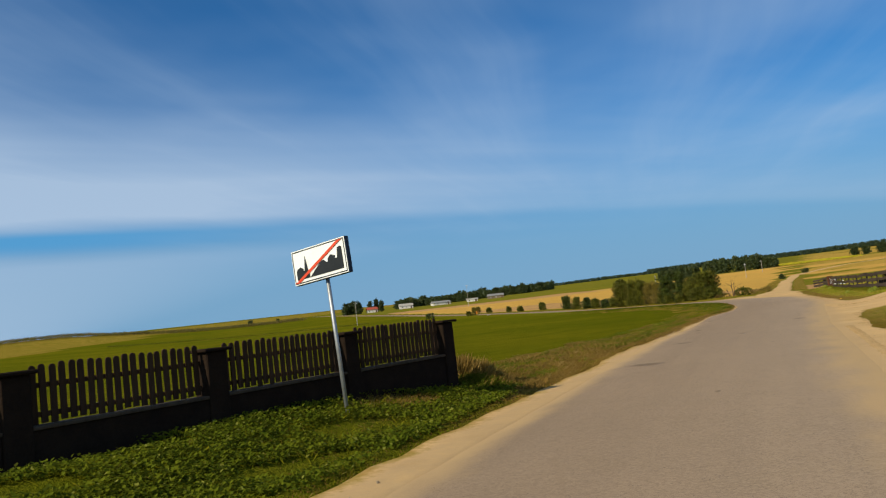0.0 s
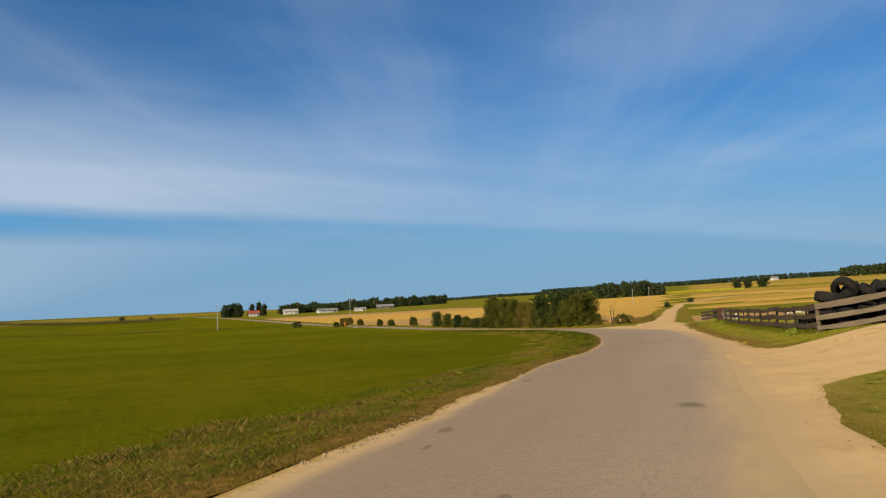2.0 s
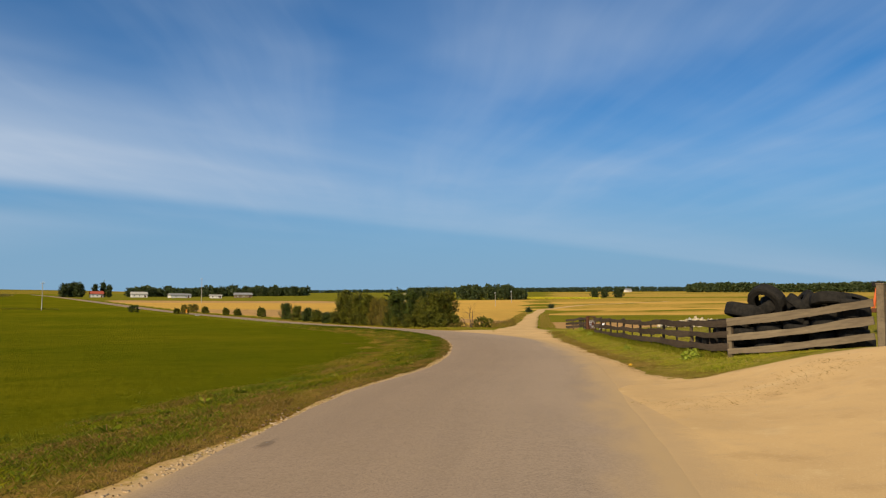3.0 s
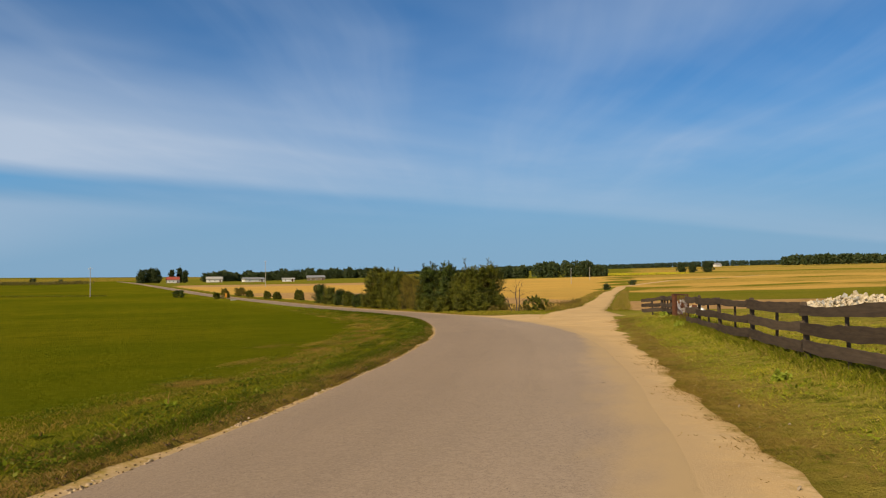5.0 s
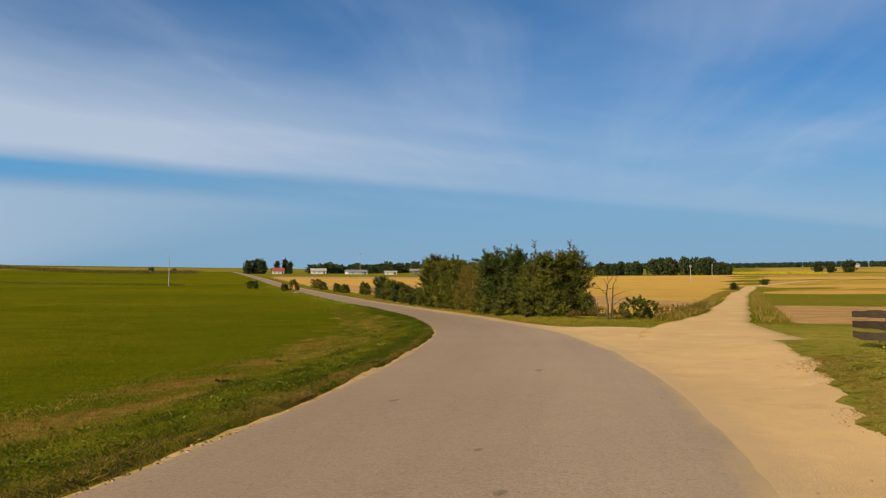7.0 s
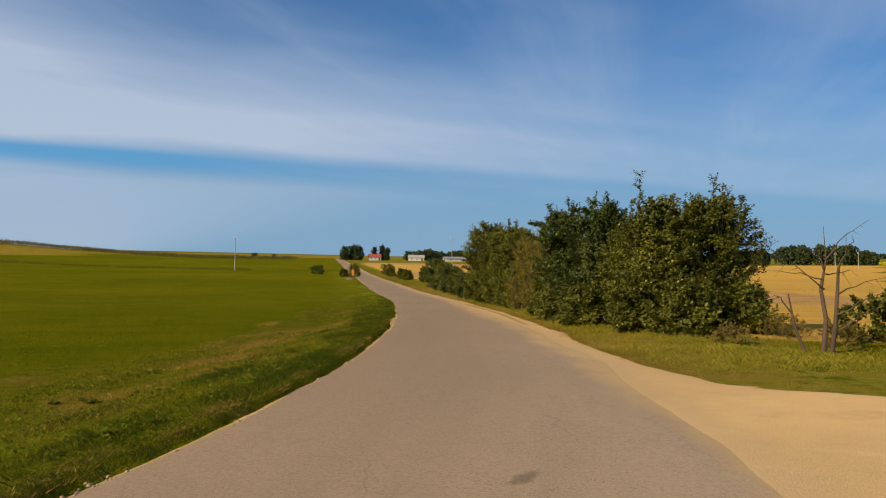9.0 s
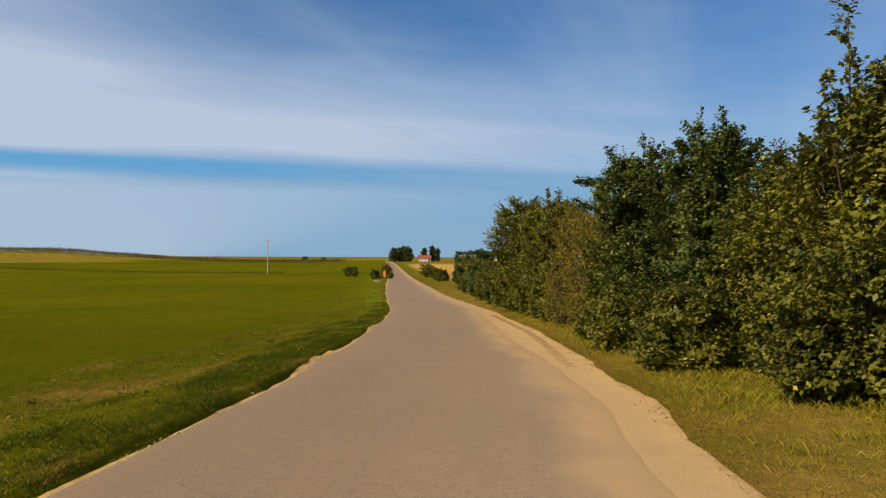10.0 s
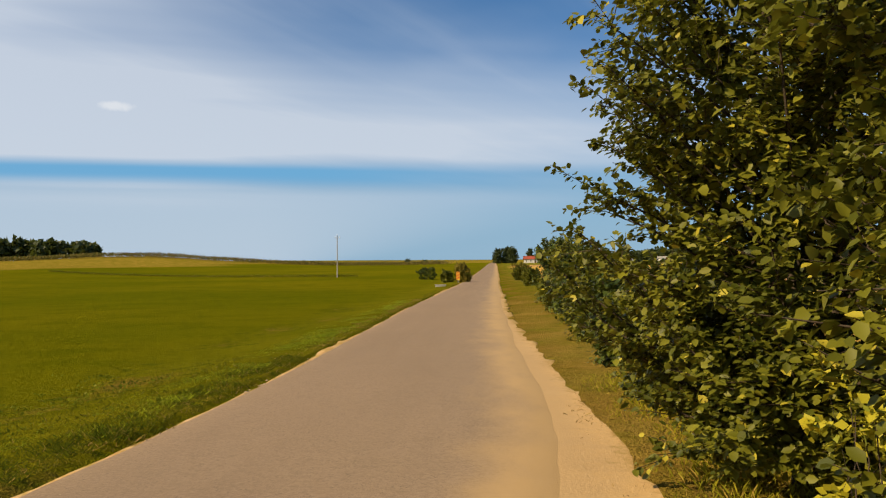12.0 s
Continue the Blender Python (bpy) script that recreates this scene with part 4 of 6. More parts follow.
def bough_tree(name, label, category, x, y, h, r, mat, seed, boughs=150, sprays=11, per=17, leaf=0.10, low=0.04, shoots=14, group="", squash=1.0, core=5000, spray=0.46, peaks=(), fine=False, blunt=2):
    """A broad-leaved tree: stems, boughs bent up and outward, sprays of leaves on both sides of each, with dark gaps between them and shoots on top."""
    rng = np.random.default_rng(seed)
    root = empty(name, pose(x, y, float(land(x, y)) - 0.05), label, category, group)
    lines = []
    for k in range(5):
        a = rng.uniform(0, 6.28)
        p = np.array([math.cos(a), math.sin(a), 0]) * 0.12 * r
        rr = 0.011 * h * rng.uniform(0.6, 1.0)
        lean = np.array([math.cos(a), math.sin(a), 0]) * r * rng.uniform(0.1, 0.5) / h
        for _ in range(5):
            q = p + (np.array([0, 0, 1.0]) + lean + rng.normal(0, 0.09, 3)) * h * 0.16
            lines.append((p, q, rr, rr * 0.78))
            p, rr = q, rr * 0.78
    tv, tf = sticks(lines, 7)
    tagged(part("trunk", quick_mesh("trunk", tv, tf, M_BARK, True), None, root), kind="stuff")
    # tips of the boughs, spread over a lumpy crown
    n = boughs
    f = low + (0.97 - low) * (np.arange(n) + rng.random(n)) / n
    an = np.arange(n) * 2.39996 + rng.normal(0, 0.35, n)
    prof = np.clip(1 - np.abs(np.clip(f - 0.32, -0.22, 1) / 0.70) ** blunt, 0.03, 1) ** 0.75 * np.interp(f, [0, .35], [.6, 1])
    ph = rng.uniform(0, 6.28, 4)
    lump = 1 + 0.17 * np.sin(an * 2 + ph[0] + f * 5) + 0.18 * np.sin(an * 3 + ph[1] - f * 9) + 0.13 * np.sin(f * 17 + ph[2]) + rng.normal(0, 0.07, n)
    rad = r * prof * np.clip(lump, 0.55, 1.3)
    tip = np.stack([np.cos(an) * rad, np.sin(an) * rad * squash, f * h * (1 + 0.05 * np.sin(an * 2 + ph[3]))], 1)
    z0 = np.clip(tip[:, 2] - rad * rng.uniform(0.3, 1.0, n), 0.04 * h, None)
    base = np.stack([np.cos(an) * 0.12 * r, np.sin(an) * 0.12 * r, z0], 1)
    for px_, py_, pz_, dx_, dy_, dz_, ln_ in peaks:
        tip = np.concatenate([tip, [[px_ + dx_ * ln_, py_ + dy_ * ln_, pz_ + dz_ * ln_]]])
        base = np.concatenate([base, [[px_ - dx_ * ln_ * .3, py_ - dy_ * ln_ * .3, pz_ - dz_ * ln_ * .3]]])
    if shoots:
        sa, sr = rng.uniform(0, 6.28, shoots), 0.75 * np.sqrt(rng.random(shoots))
        top = h * (0.98 - 0.36 * sr ** 2)
        b0 = np.stack([np.cos(sa) * sr * r, np.sin(sa) * sr * r * squash, top - 0.55], 1)
        tip = np.concatenate([tip, b0 + np.stack([np.cos(sa) * 0.2, np.sin(sa) * 0.2, rng.uniform(0.6, 0.95, shoots)], 1) * rng.uniform(0.6, 1.1, (shoots, 1))])
        base = np.concatenate([base, b0])
    n = len(tip)
    slim = np.where(np.arange(n) < boughs, 1.0, np.where(np.arange(n) < boughs + len(peaks), 0.62, 0.42))
    mid = (base + tip) / 2 + np.array([0, 0, 1.0]) * (0.10 * np.linalg.norm(tip - base, axis=1, keepdims=True)) * rng.uniform(-0.4, 1.2, (n, 1))

    def curve(k, t):
        t = t[:, None]
        return base[k] * (1 - t) ** 2 + mid[k] * 2 * t * (1 - t) + tip[k] * t ** 2

    k = np.arange(n)
    tw = []
    for t0, t1, r0, r1 in ((0, .35, .016, .012), (.35, .7, .012, .008), (.7, 1.0, .008, .003)):
        A, B = curve(k, np.full(n, t0)), curve(k, np.full(n, t1))
        tw += [(A[i], B[i], r0 * h / 4, r1 * h / 4) for i in range(n)]
    # sprays along the outer part of each bough
    k = np.repeat(np.arange(n), sprays)
    m = len(k)
    t = np.clip(0.34 + 0.66 * (np.tile(np.arange(sprays), n) + rng.random(m)) / sprays, 0, 1)
    o = curve(k, t)
    tang = unit(curve(k, np.minimum(t + .05, 1.05)) - curve(k, t - .05))
    side = unit(np.cross(tang, np.array([[0, 0, 1.0]]) + rng.normal(0, .25, (m, 3))))
    sg = np.where(np.tile(np.arange(sprays), n) % 2, 1.0, -1.0)[:, None]
    sdir = unit(tang * 0.65 + side * sg * rng.uniform(.3, 1.0, (m, 1)) + rng.normal(0, .22, (m, 3)) + np.array([0, 0, .10]))
    sl = spray * rng.uniform(.55, 1.25, m) * (1.15 - .45 * t) * slim[k]
    e = o + sdir * sl[:, None]
    tw += [(o[i], e[i], .0045, .002) for i in range(m)]
    bv, bf = sticks(tw, 3)
    tagged(part("twig_work", quick_mesh("twig_work", bv, bf, M_BARK), None, root), kind="stuff")
    j = np.repeat(np.arange(m), per)
    q = len(j)
    u = np.clip((np.tile(np.arange(per), m) + rng.random(q)) / per, 0, 1)
    pos = o[j] + (e - o)[j] * u[:, None] + rng.normal(0, .022, (q, 3))
    ls = np.where(np.tile(np.arange(per), m) % 2, 1.0, -1.0)[:, None]
    way = sdir[j] * .55 + side[j] * ls * .8 + rng.normal(0, .35, (q, 3)) + np.array([0, 0, -.32])
    outw = unit(tip - base)[k[j]]
    up = outw * .55 + np.array([0, 0, .75]) + rng.normal(0, .42, (q, 3))
    le = leaf * rng.uniform(.55, 1.2, q)
    pos[:, 2] = np.maximum(pos[:, 2], .04)
    if core:
        zi = (.05 + .80 * rng.random(core)) * h
        ri = .60 * r * np.sqrt(np.clip(1 - (np.clip(zi / h - .36, -.22, 1) / .62) ** 2, .01, 1)) * np.sqrt(rng.random(core))
        ai = rng.uniform(0, 6.28, core)
        pos = np.concatenate([pos, np.stack([np.cos(ai) * ri, np.sin(ai) * ri * squash, zi], 1)])
        way, up = np.concatenate([way, rng.normal(0, 1, (core, 3))]), np.concatenate([up, rng.normal(0, 1, (core, 3))])
        le = np.concatenate([le, leaf * rng.uniform(1.0, 1.5, core)])
    v, fa = leaf_arrays(pos, way, up, le, le * rng.uniform(.58, .8, len(le)), fine)
    tagged(part("crown", quick_mesh("crown", v, fa, mat), None, root), kind="stuff")
    return root


def plant(name, label, x, y, n, length, width, mat, seed, rise=1.0, category="weed", spread_=0.12, group=""):
    """A rosette of broad leaves with a few stalks."""
    rng = np.random.default_rng(seed)
    root = empty(name, pose(x, y, float(land(x, y)) + 0.01), label, category, group)
    a = rng.uniform(0, 6.28, n)
    way = np.stack([np.cos(a), np.sin(a), rise * rng.uniform(0.3, 1.3, n)], 1)
    pos = np.stack([np.cos(a), np.sin(a), 0 * a], 1) * spread_ * rng.random((n, 1))
    le = length * rng.uniform(0.6, 1.15, n)
    v, f = leaf_arrays(pos, way, np.array([[0, 0, 1.0]]) + rng.normal(0, 0.25, (n, 3)), le, le * width, True)
    part("leaves", quick_mesh("leaves", v, f, mat), None, root)
    st = [((0, 0, 0), (rng.normal(0, 0.12) * length, rng.normal(0, 0.12) * length, length * rng.uniform(0.5, 0.95)), 0.010, 0.004) for _ in range(4)]
    v, f = sticks(st, 5)
    part("stalks", quick_mesh("stalks", v, f, M_GRASS_DRY), None, root)
    return root


# -- the hedge along the road --
WORDS = {M_LEAF.name: "bushy green roadside tree with broad leaves down to the grass", M_LEAF_DARK.name: "tall dark green bushy tree in a roadside hedge",
         M_LEAF_BROWN.name: "thin shrubby tree with small yellow-brown autumn leaves"}
OVERHANG = [(-.6, .1, 3.3, -.8, .4, .35, .8), (-.8, .3, 3.5, -.8, .4, .25, .7), (-.8, .3, 2.9, -.8, .3, .4, .7), (-.5, .1, 3.5, -.2, .1, 1, .8), (0, .1, 3.6, .05, 0, 1, .9)]
SPIRE = [(-.65, -.3, 2.8, 0, 0, 1, 1.45), (-.75, -.2, 2.5, -.1, .1, 1, 1.1), (-.4, -.3, 2.6, .1, 0, 1, 1.0), (-.1, 0, 2.8, .1, 0, 1, .8), (.3, 0, 2.7, 0, .1, 1, .9)]
FLANK = [(0, 0, 3.2, .05, 0, 1, 1.1), (.25, -.1, 3.1, .1, 0, 1, .95), (.35, 0, 2.8, .2, 0, 1, .9), (.65, -.1, 2.3, .8, 0, .5, .8), (.75, 0, 1.6, .9, 0, .35, .8), (.6, -.2, 2.7, .4, 0, .9, .8)]
POINTED = [(-.5, .3, 3.1, -.05, 0, 1, 1.2), (-.2, 0, 3.2, 0, .1, 1, .95), (-.75, .3, 2.6, -.2, .1, 1, .9)]
HEDGE = [  # x, y, height, radius, leaves, boughs, leaf length, boughs that stand out
    (35.75, 100.7, 3.75, 1.3, M_LEAF, 150, .085, FLANK), (34.25, 100.0, 3.5, 1.2, M_LEAF, 140, .085, SPIRE), (34.1, 102.9, 3.2, 1.35, M_LEAF, 130, .085, ()), (33.35, 105.6, 4.1, 1.2, M_LEAF_DARK, 130, .085, ()),
    (32.35, 108.2, 4.2, 1.2, M_LEAF_DARK, 140, .085, OVERHANG), (30.7, 116.0, 3.75, 1.15, M_LEAF, 140, .074, POINTED), (30.0, 118.8, 3.95, 1.15, M_LEAF, 150, .072, ()), (29.0, 121.9, 4.45, 1.4, M_LEAF, 190, .070, ())]
for k, (x, y, h, r, mt, nb, lf, pk) in enumerate(HEDGE):
    bough_tree("tree", WORDS[mt.name], "tree", x, y, h, r, mt, 100 + k, nb, 12, 19 if k < 5 else 26, lf, .10 if k == 5 else .04, group="roadside hedge", peaks=pk, core=5000, fine=k > 4, blunt=2.2 if k < 5 else 7 if k == 7 else 4)
for k, (x, y, h, r) in enumerate(((32.1, 111.0, 3.15, 1.35), (31.4, 113.6, 3.4, 1.3))):
    foliage_tree("tree", WORDS[M_LEAF_BROWN.name], "tree", x, y, h, r, M_LEAF_BROWN, 104 + k, 330, 150, .043, .03, 60, group="roadside hedge", core=10, stems=26)
LOW = [(34.6, 98.7, 1.5, .9), (33.7, 100.5, 1.2, .8), (32.5, 103.6, 1.3, .8), (31.8, 106.8, 1.2, .7), (31.55, 109.0, 1.5, .6), (30.5, 114.6, 1.3, .5), (30.0, 117.3, 1.2, .45), (36.4, 99.6, 1.2, .8)]
for k, (x, y, h, r) in enumerate(LOW):
    bough_tree("bush", "low leafy green bush at the foot of the hedge", "bush", x, y, h, r, M_LEAF, 140 + k, 60, 8, 13, .085, .05, 6, group="low bushes of the hedge", core=900, spray=.36)
foliage_tree("sapling", "small golden-leaved sapling growing in the hedge foot", "sapling", 28.98, 120.0, 1.0, .3, M_GOLD, 166, 12, 40, .06, 0.3, 3, twig=.5)
SHRUBS = [(28.3, 125.0, 1.6, .85, M_LEAF), (27.6, 128.2, 1.45, .8, M_LEAF_DARK), (26.75, 132.0, 1.65, .85, M_LEAF), (26.0, 136.0, 1.9, .95, M_LEAF_DARK), (24.95, 140.5, 2.15, 1.0, M_LEAF), (23.95, 145.5, 2.6, 1.15, M_LEAF_DARK), (21.4, 161.2, 1.6, 0.7, M_LEAF), (17.8, 172.5, 1.2, 0.6, M_LEAF), (16.0, 181.0, 1.3, 0.7, M_LEAF), (12.2, 196.0, 1.4, 0.8, M_LEAF), (9.6, 209.0, 1.8, 1.3, M_LEAF_BROWN)]
for k, (x, y, h, r, mt) in enumerate(SHRUBS):
    if y < 152:
        bough_tree("shrub", "low dark green shrub in the hedge beside the road", "shrub", x, y, h, r, mt, 170 + k, 80, 8, 13, .105, .04, 9, group="roadside shrubs", core=2200, spray=.42)
    else:
        foliage_tree("shrub", "rounded green shrub standing beside the road", "shrub", x, y, h, r, mt, 170 + k, 110, 60, 0.13, 0.05, 5, group="roadside shrubs")
WEST = [(-3.2, 211.0, 1.6, 1.3, M_LEAF_DARK), (8.1, 187.6, 1.9, 0.8, M_LEAF_BROWN), (6.6, 187.4, 1.2, 0.6, M_LEAF)]
for k, (x, y, h, r, mt) in enumerate(WEST):
    foliage_tree("bush", "single rounded bush at the edge of the green field", "bush", x, y, h, r, mt, 190 + k, 90, 60, 0.14, 0.05, 3)


# -- dead tree and weeds at the mouth of the track --
def dead_tree(x, y):
    root = empty("dead_tree", pose(x, y, float(land(x, y)) - 0.05), "leafless dead tree with broken grey stems", "tree")
    rng = np.random.default_rng(5)
    for name, pts in (("stem", [(0, 0, 0, .11), (.05, 0, .7, .09), (-.03, .05, 1.3, .075), (.06, .02, 1.9, .03), (.0, .0, 2.55, .008)]),
                      ("stem", [(.18, .05, 0, .10), (.25, .05, .6, .085), (.3, .08, 1.25, .07), (.33, .1, 1.75, .05)]),
                      ("stem", [(-.3, .1, 0, .07), (-.5, .12, .55, .05), (-.62, .15, 1.2, .03)])):
        ls = [(p[:3], q[:3], p[3] * .52, q[3] * .52) for p, q in zip(pts, pts[1:])]
        v, f = sticks(ls, 8)
        part(name, quick_mesh(name, v, f, M_DEAD, True), None, root)
    for base, d, n in (((0.02, 0, 1.3), (-.5, 0, .5), 5), ((0.3, 0.08, 1.2), (.55, .05, .5), 7), ((.25, 0, .8), (.7, 0, .45), 4), ((0, 0, 1.7), (-.25, 0, .6), 4), ((.05, 0, 1.6), (.5, .1, .2), 4), ((0.3, 0, .5), (.6, -.2, .35), 3), ((.05, 0, 1.9), (.35, .1, .65), 6), ((0, 0, 1.5), (-.6, .1, .25), 5), ((.3, .08, 1.6), (.2, 0, .8), 5), ((-.55, .13, .8), (-.5, 0, .4), 4)):
        p, ls, rr = np.array(base, float), [], 0.019
        dd = np.array(d, float)
        for s in range(n):
            q = p + dd * 0.30 + rng.normal(0, 0.05, 3)
            ls.append((p, q, rr, rr * 0.75))
            if s > 1:
                ls.append((q, q + np.array([dd[0] * .2, rng.normal(0, .1), -.08 + rng.normal(0, .1)]), rr * .5, rr * .3))
            p, rr = q, rr * 0.75
            dd = dd * np.array([1.05, 1, 0.86])
        v, f = sticks(ls, 6)
        part("branch", quick_mesh("branch", v, f, M_DEAD, True), None, root)


dead_tree(36.3, 94.6)
foliage_tree("bush", "low green bramble bush among dry weeds", "bush", 38.9, 97.6, 1.05, 0.95, M_LEAF, 210, 70, 70, 0.11, 0.03, 3)
for k, (x, y, h, r) in enumerate(((37.4, 96.2, .5, .55), (40.4, 98.4, .6, .7), (42.0, 100.2, .65, .8), (44.5, 104.0, .7, .9), (35.0, 96.2, .4, .5), (37.0, 98.5, .5, .7), (46.8, 108.8, .7, .9))):
    foliage_tree("dry_weed", "clump of dry brown weeds beside the track", "weed", x, y, h, r, M_WITHERED, 220 + k, 46, 70, 0.036, 0.02, 16, group="dry weeds by the track", bark=M_GRASS_DRY)
for k, (x, y, s) in enumerate(((23.72, 41.7, .42), (26.4, 49.4, .26), (32.2, 62.8, .3), (33.2, 63.6, .26), (34.6, 68.4, .35), (35.6, 70.4, .3))):
    foliage_tree("broadleaf_weed", "large bright green broadleaf weed in the grass", "weed", x, y, s * .55, s * .5, M_BRIGHT, 240 + k, 22, 14, s * .24, 0.05, 4, bark=M_BRIGHT, group="broadleaf weeds", twig=s * 1.0, fine=True)


# -- picket fence on its low wall --
FA = radians(38)
FU = np.array([math.sin(FA), math.cos(FA)])
FE = np.array([0.0, 13.8])


def picket_fence():
    root = empty("picket_fence", pose(FE[0], FE[1], 0.0, 0, 0, 90 - 38), "dark brown wooden picket fence on a low concrete wall", "fence")
    at = [0, 2.45, 4.90, 7.35, 9.80, 12.25]
    zb = [float(land(*(FE - FU * q))) for q in at]
    zt = max(zb[:5])
    for k in range(5):
        x = -at[k]
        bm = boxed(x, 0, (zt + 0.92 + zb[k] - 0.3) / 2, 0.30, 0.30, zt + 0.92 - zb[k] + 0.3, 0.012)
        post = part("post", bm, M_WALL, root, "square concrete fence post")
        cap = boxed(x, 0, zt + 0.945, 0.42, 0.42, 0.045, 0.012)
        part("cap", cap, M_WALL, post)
    pm = None
    for k in range(4):
        x1, x0 = -at[k] - 0.15, -at[k + 1] + 0.15
        zw = zt + 0.33
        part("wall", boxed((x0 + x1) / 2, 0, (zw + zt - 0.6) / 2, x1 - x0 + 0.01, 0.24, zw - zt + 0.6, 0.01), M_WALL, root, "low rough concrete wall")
        part("coping", boxed((x0 + x1) / 2, 0, zw + 0.02, x1 - x0, 0.30, 0.04, 0.008), M_BARK, root, "thin coping along the wall")
        for zz in (zw + 0.15, zw + 0.46):
            part("rail", boxed((x0 + x1) / 2, 0.02, zz, x1 - x0 + 0.06, 0.035, 0.055, 0.004), M_PICKET, root)
        n = 20
        for j in range(n):
            x = x0 + 0.075 + (x1 - x0 - 0.15) * j / (n - 1)
            if pm is None:
                bm = bmesh.new()
                hw, hh = 0.034, 0.63
                out = [(-hw, 0), (hw, 0), (hw, hh - 0.03), (hw * .7, hh - .008), (0, hh), (-hw * .7, hh - .008), (-hw, hh - 0.03)]
                f = bm.faces.new([bm.verts.new((a, -0.011, b)) for a, b in out])
                g = bmesh.ops.extrude_face_region(bm, geom=[f])
                bmesh.ops.translate(bm, vec=(0, 0.022, 0), verts=[e for e in g["geom"] if isinstance(e, bmesh.types.BMVert)])
                pm = finish("picket", bm, M_PICKET)
            ob = part("picket", pm, M_PICKET, root)
            rr = random.Random(k * 50 + j)
            ob.matrix_basis = pose(x, -0.012, zw + 0.055 + rr.uniform(-.012, .012), 0, rr.uniform(-1.2, 1.2), 0)


picket_fence()


# -- town-end sign --
def town_sign():
    x, y = -1.45, 10.94
    zg = float(land(x, y))
    root = empty("road_sign", pose(x, y, zg, 0, -4.0, -39), "white end-of-town road sign with a red stripe on a steel pole", "road sign")
    bm = rod(bmesh.new(), (0, 0, -0.3), (0, 0, 2.42), 0.03, 0.03, 14)
    part("pole", bm, M_GALV, root, "grey galvanised steel pole", True)
    w, h, z0 = 1.16, 0.52, 1.92
    panel = part("panel", boxed(0, -0.075, z0 + h / 2, w, 0.085, h, 0.012), M_NAVY, root, "dark box behind the sign face")
    yf = -0.1205
    part("face", boxed(0, yf, z0 + h / 2, w - 0.01, 0.006, h - 0.01, 0.002), M_WHITE, panel, "white sign face")

    def flat(name, outline, mat, y, th=0.004):
        b = bmesh.new()
        f = b.faces.new([b.verts.new((a, y, c)) for a, c in outline])
        g = bmesh.ops.extrude_face_region(b, geom=[f])
        bmesh.ops.translate(b, vec=(0, -th, 0), verts=[e for e in g["geom"] if isinstance(e, bmesh.types.BMVert)])
        part(name, b, mat, panel)

    for a, b_ in (((-w / 2 + .02, z0 + .02), (w / 2 - .02, z0 + .035)), ((-w / 2 + .02, z0 + h - .035), (w / 2 - .02, z0 + h - .02)),
                  ((-w / 2 + .02, z0 + .036), (-w / 2 + .035, z0 + h - .036)), ((w / 2 - .035, z0 + .036), (w / 2 - .02, z0 + h - .036))):
        flat("border", [a, (b_[0], a[1]), b_, (a[0], b_[1])], M_BLACK, yf - 0.004, 0.002)
    zb = z0 + 0.075
    sky_l = [(-.50, zb), (-.22, zb), (-.22, zb + .10), (-.245, zb + .12), (-.285, zb + .335), (-.325, zb + .12), (-.345, zb + .12), (-.345, zb + .15), (-.41, zb + .185), (-.475, zb + .16), (-.50, zb + .12)]
    sky_r = [(-.22, zb), (.50, zb), (.50, zb + .31), (.46, zb + .325), (.41, zb + .31), (.39, zb + .17), (.35, zb + .17), (.35, zb + .21), (.26, zb + .245), (.20, zb + .20), (.18, zb + .14), (.10, zb + .20), (.02, zb + .17)]
    flat("skyline", sky_l, M_BLACK, yf - 0.004)
    flat("skyline", sky_r, M_BLACK, yf - 0.0045)
    flat("red_stripe", [(-.56, z0 + .03), (-.46, z0 + .03), (.53, z0 + h - .03), (.43, z0 + h - .03)], M_RED, yf - 0.010, 0.003)
    for zz in (z0 + .12, z0 + .38):
        part("clamp", boxed(0, -0.012, zz, 0.12, 0.075, 0.04, 0.004), M_GALV, root)


town_sign()


# -- plank fence round the yard --
def wavy_board(length, height, thick, seed):
    """A rough plank, worn and a little sagging, along +x."""
    rng = np.random.default_rng(seed)
    n = max(6, int(length / 0.25))
    xs = np.linspace(0, length, n)
    top = np.convolve(rng.normal(0, 0.036, n + 4), np.ones(5) / 5, "same")[2:-2]
    bot = np.convolve(rng.normal(0, 0.018, n + 4), np.ones(3) / 3, "same")[2:-2]
    sag = -0.03 * np.sin(np.pi * xs / length)
    v, f = [], []
    for i in range(n):
        for (yy, zz) in ((-thick / 2, sag[i] + bot[i] - height / 2), (thick / 2, sag[i] + bot[i] - height / 2), (thick / 2, sag[i] + top[i] + height / 2), (-thick / 2, sag[i] + top[i] + height / 2)):
            v.append((xs[i], yy, zz))
    for i in range(n - 1):
        for k in range(4):
            f.append((i * 4 + k, i * 4 + (k + 1) % 4, i * 4 + 4 + (k + 1) % 4, i * 4 + 4 + k))
    f += [(3, 2, 1, 0), tuple((n - 1) * 4 + k for k in range(4))]
    return mesh_of("board", v, f, None)


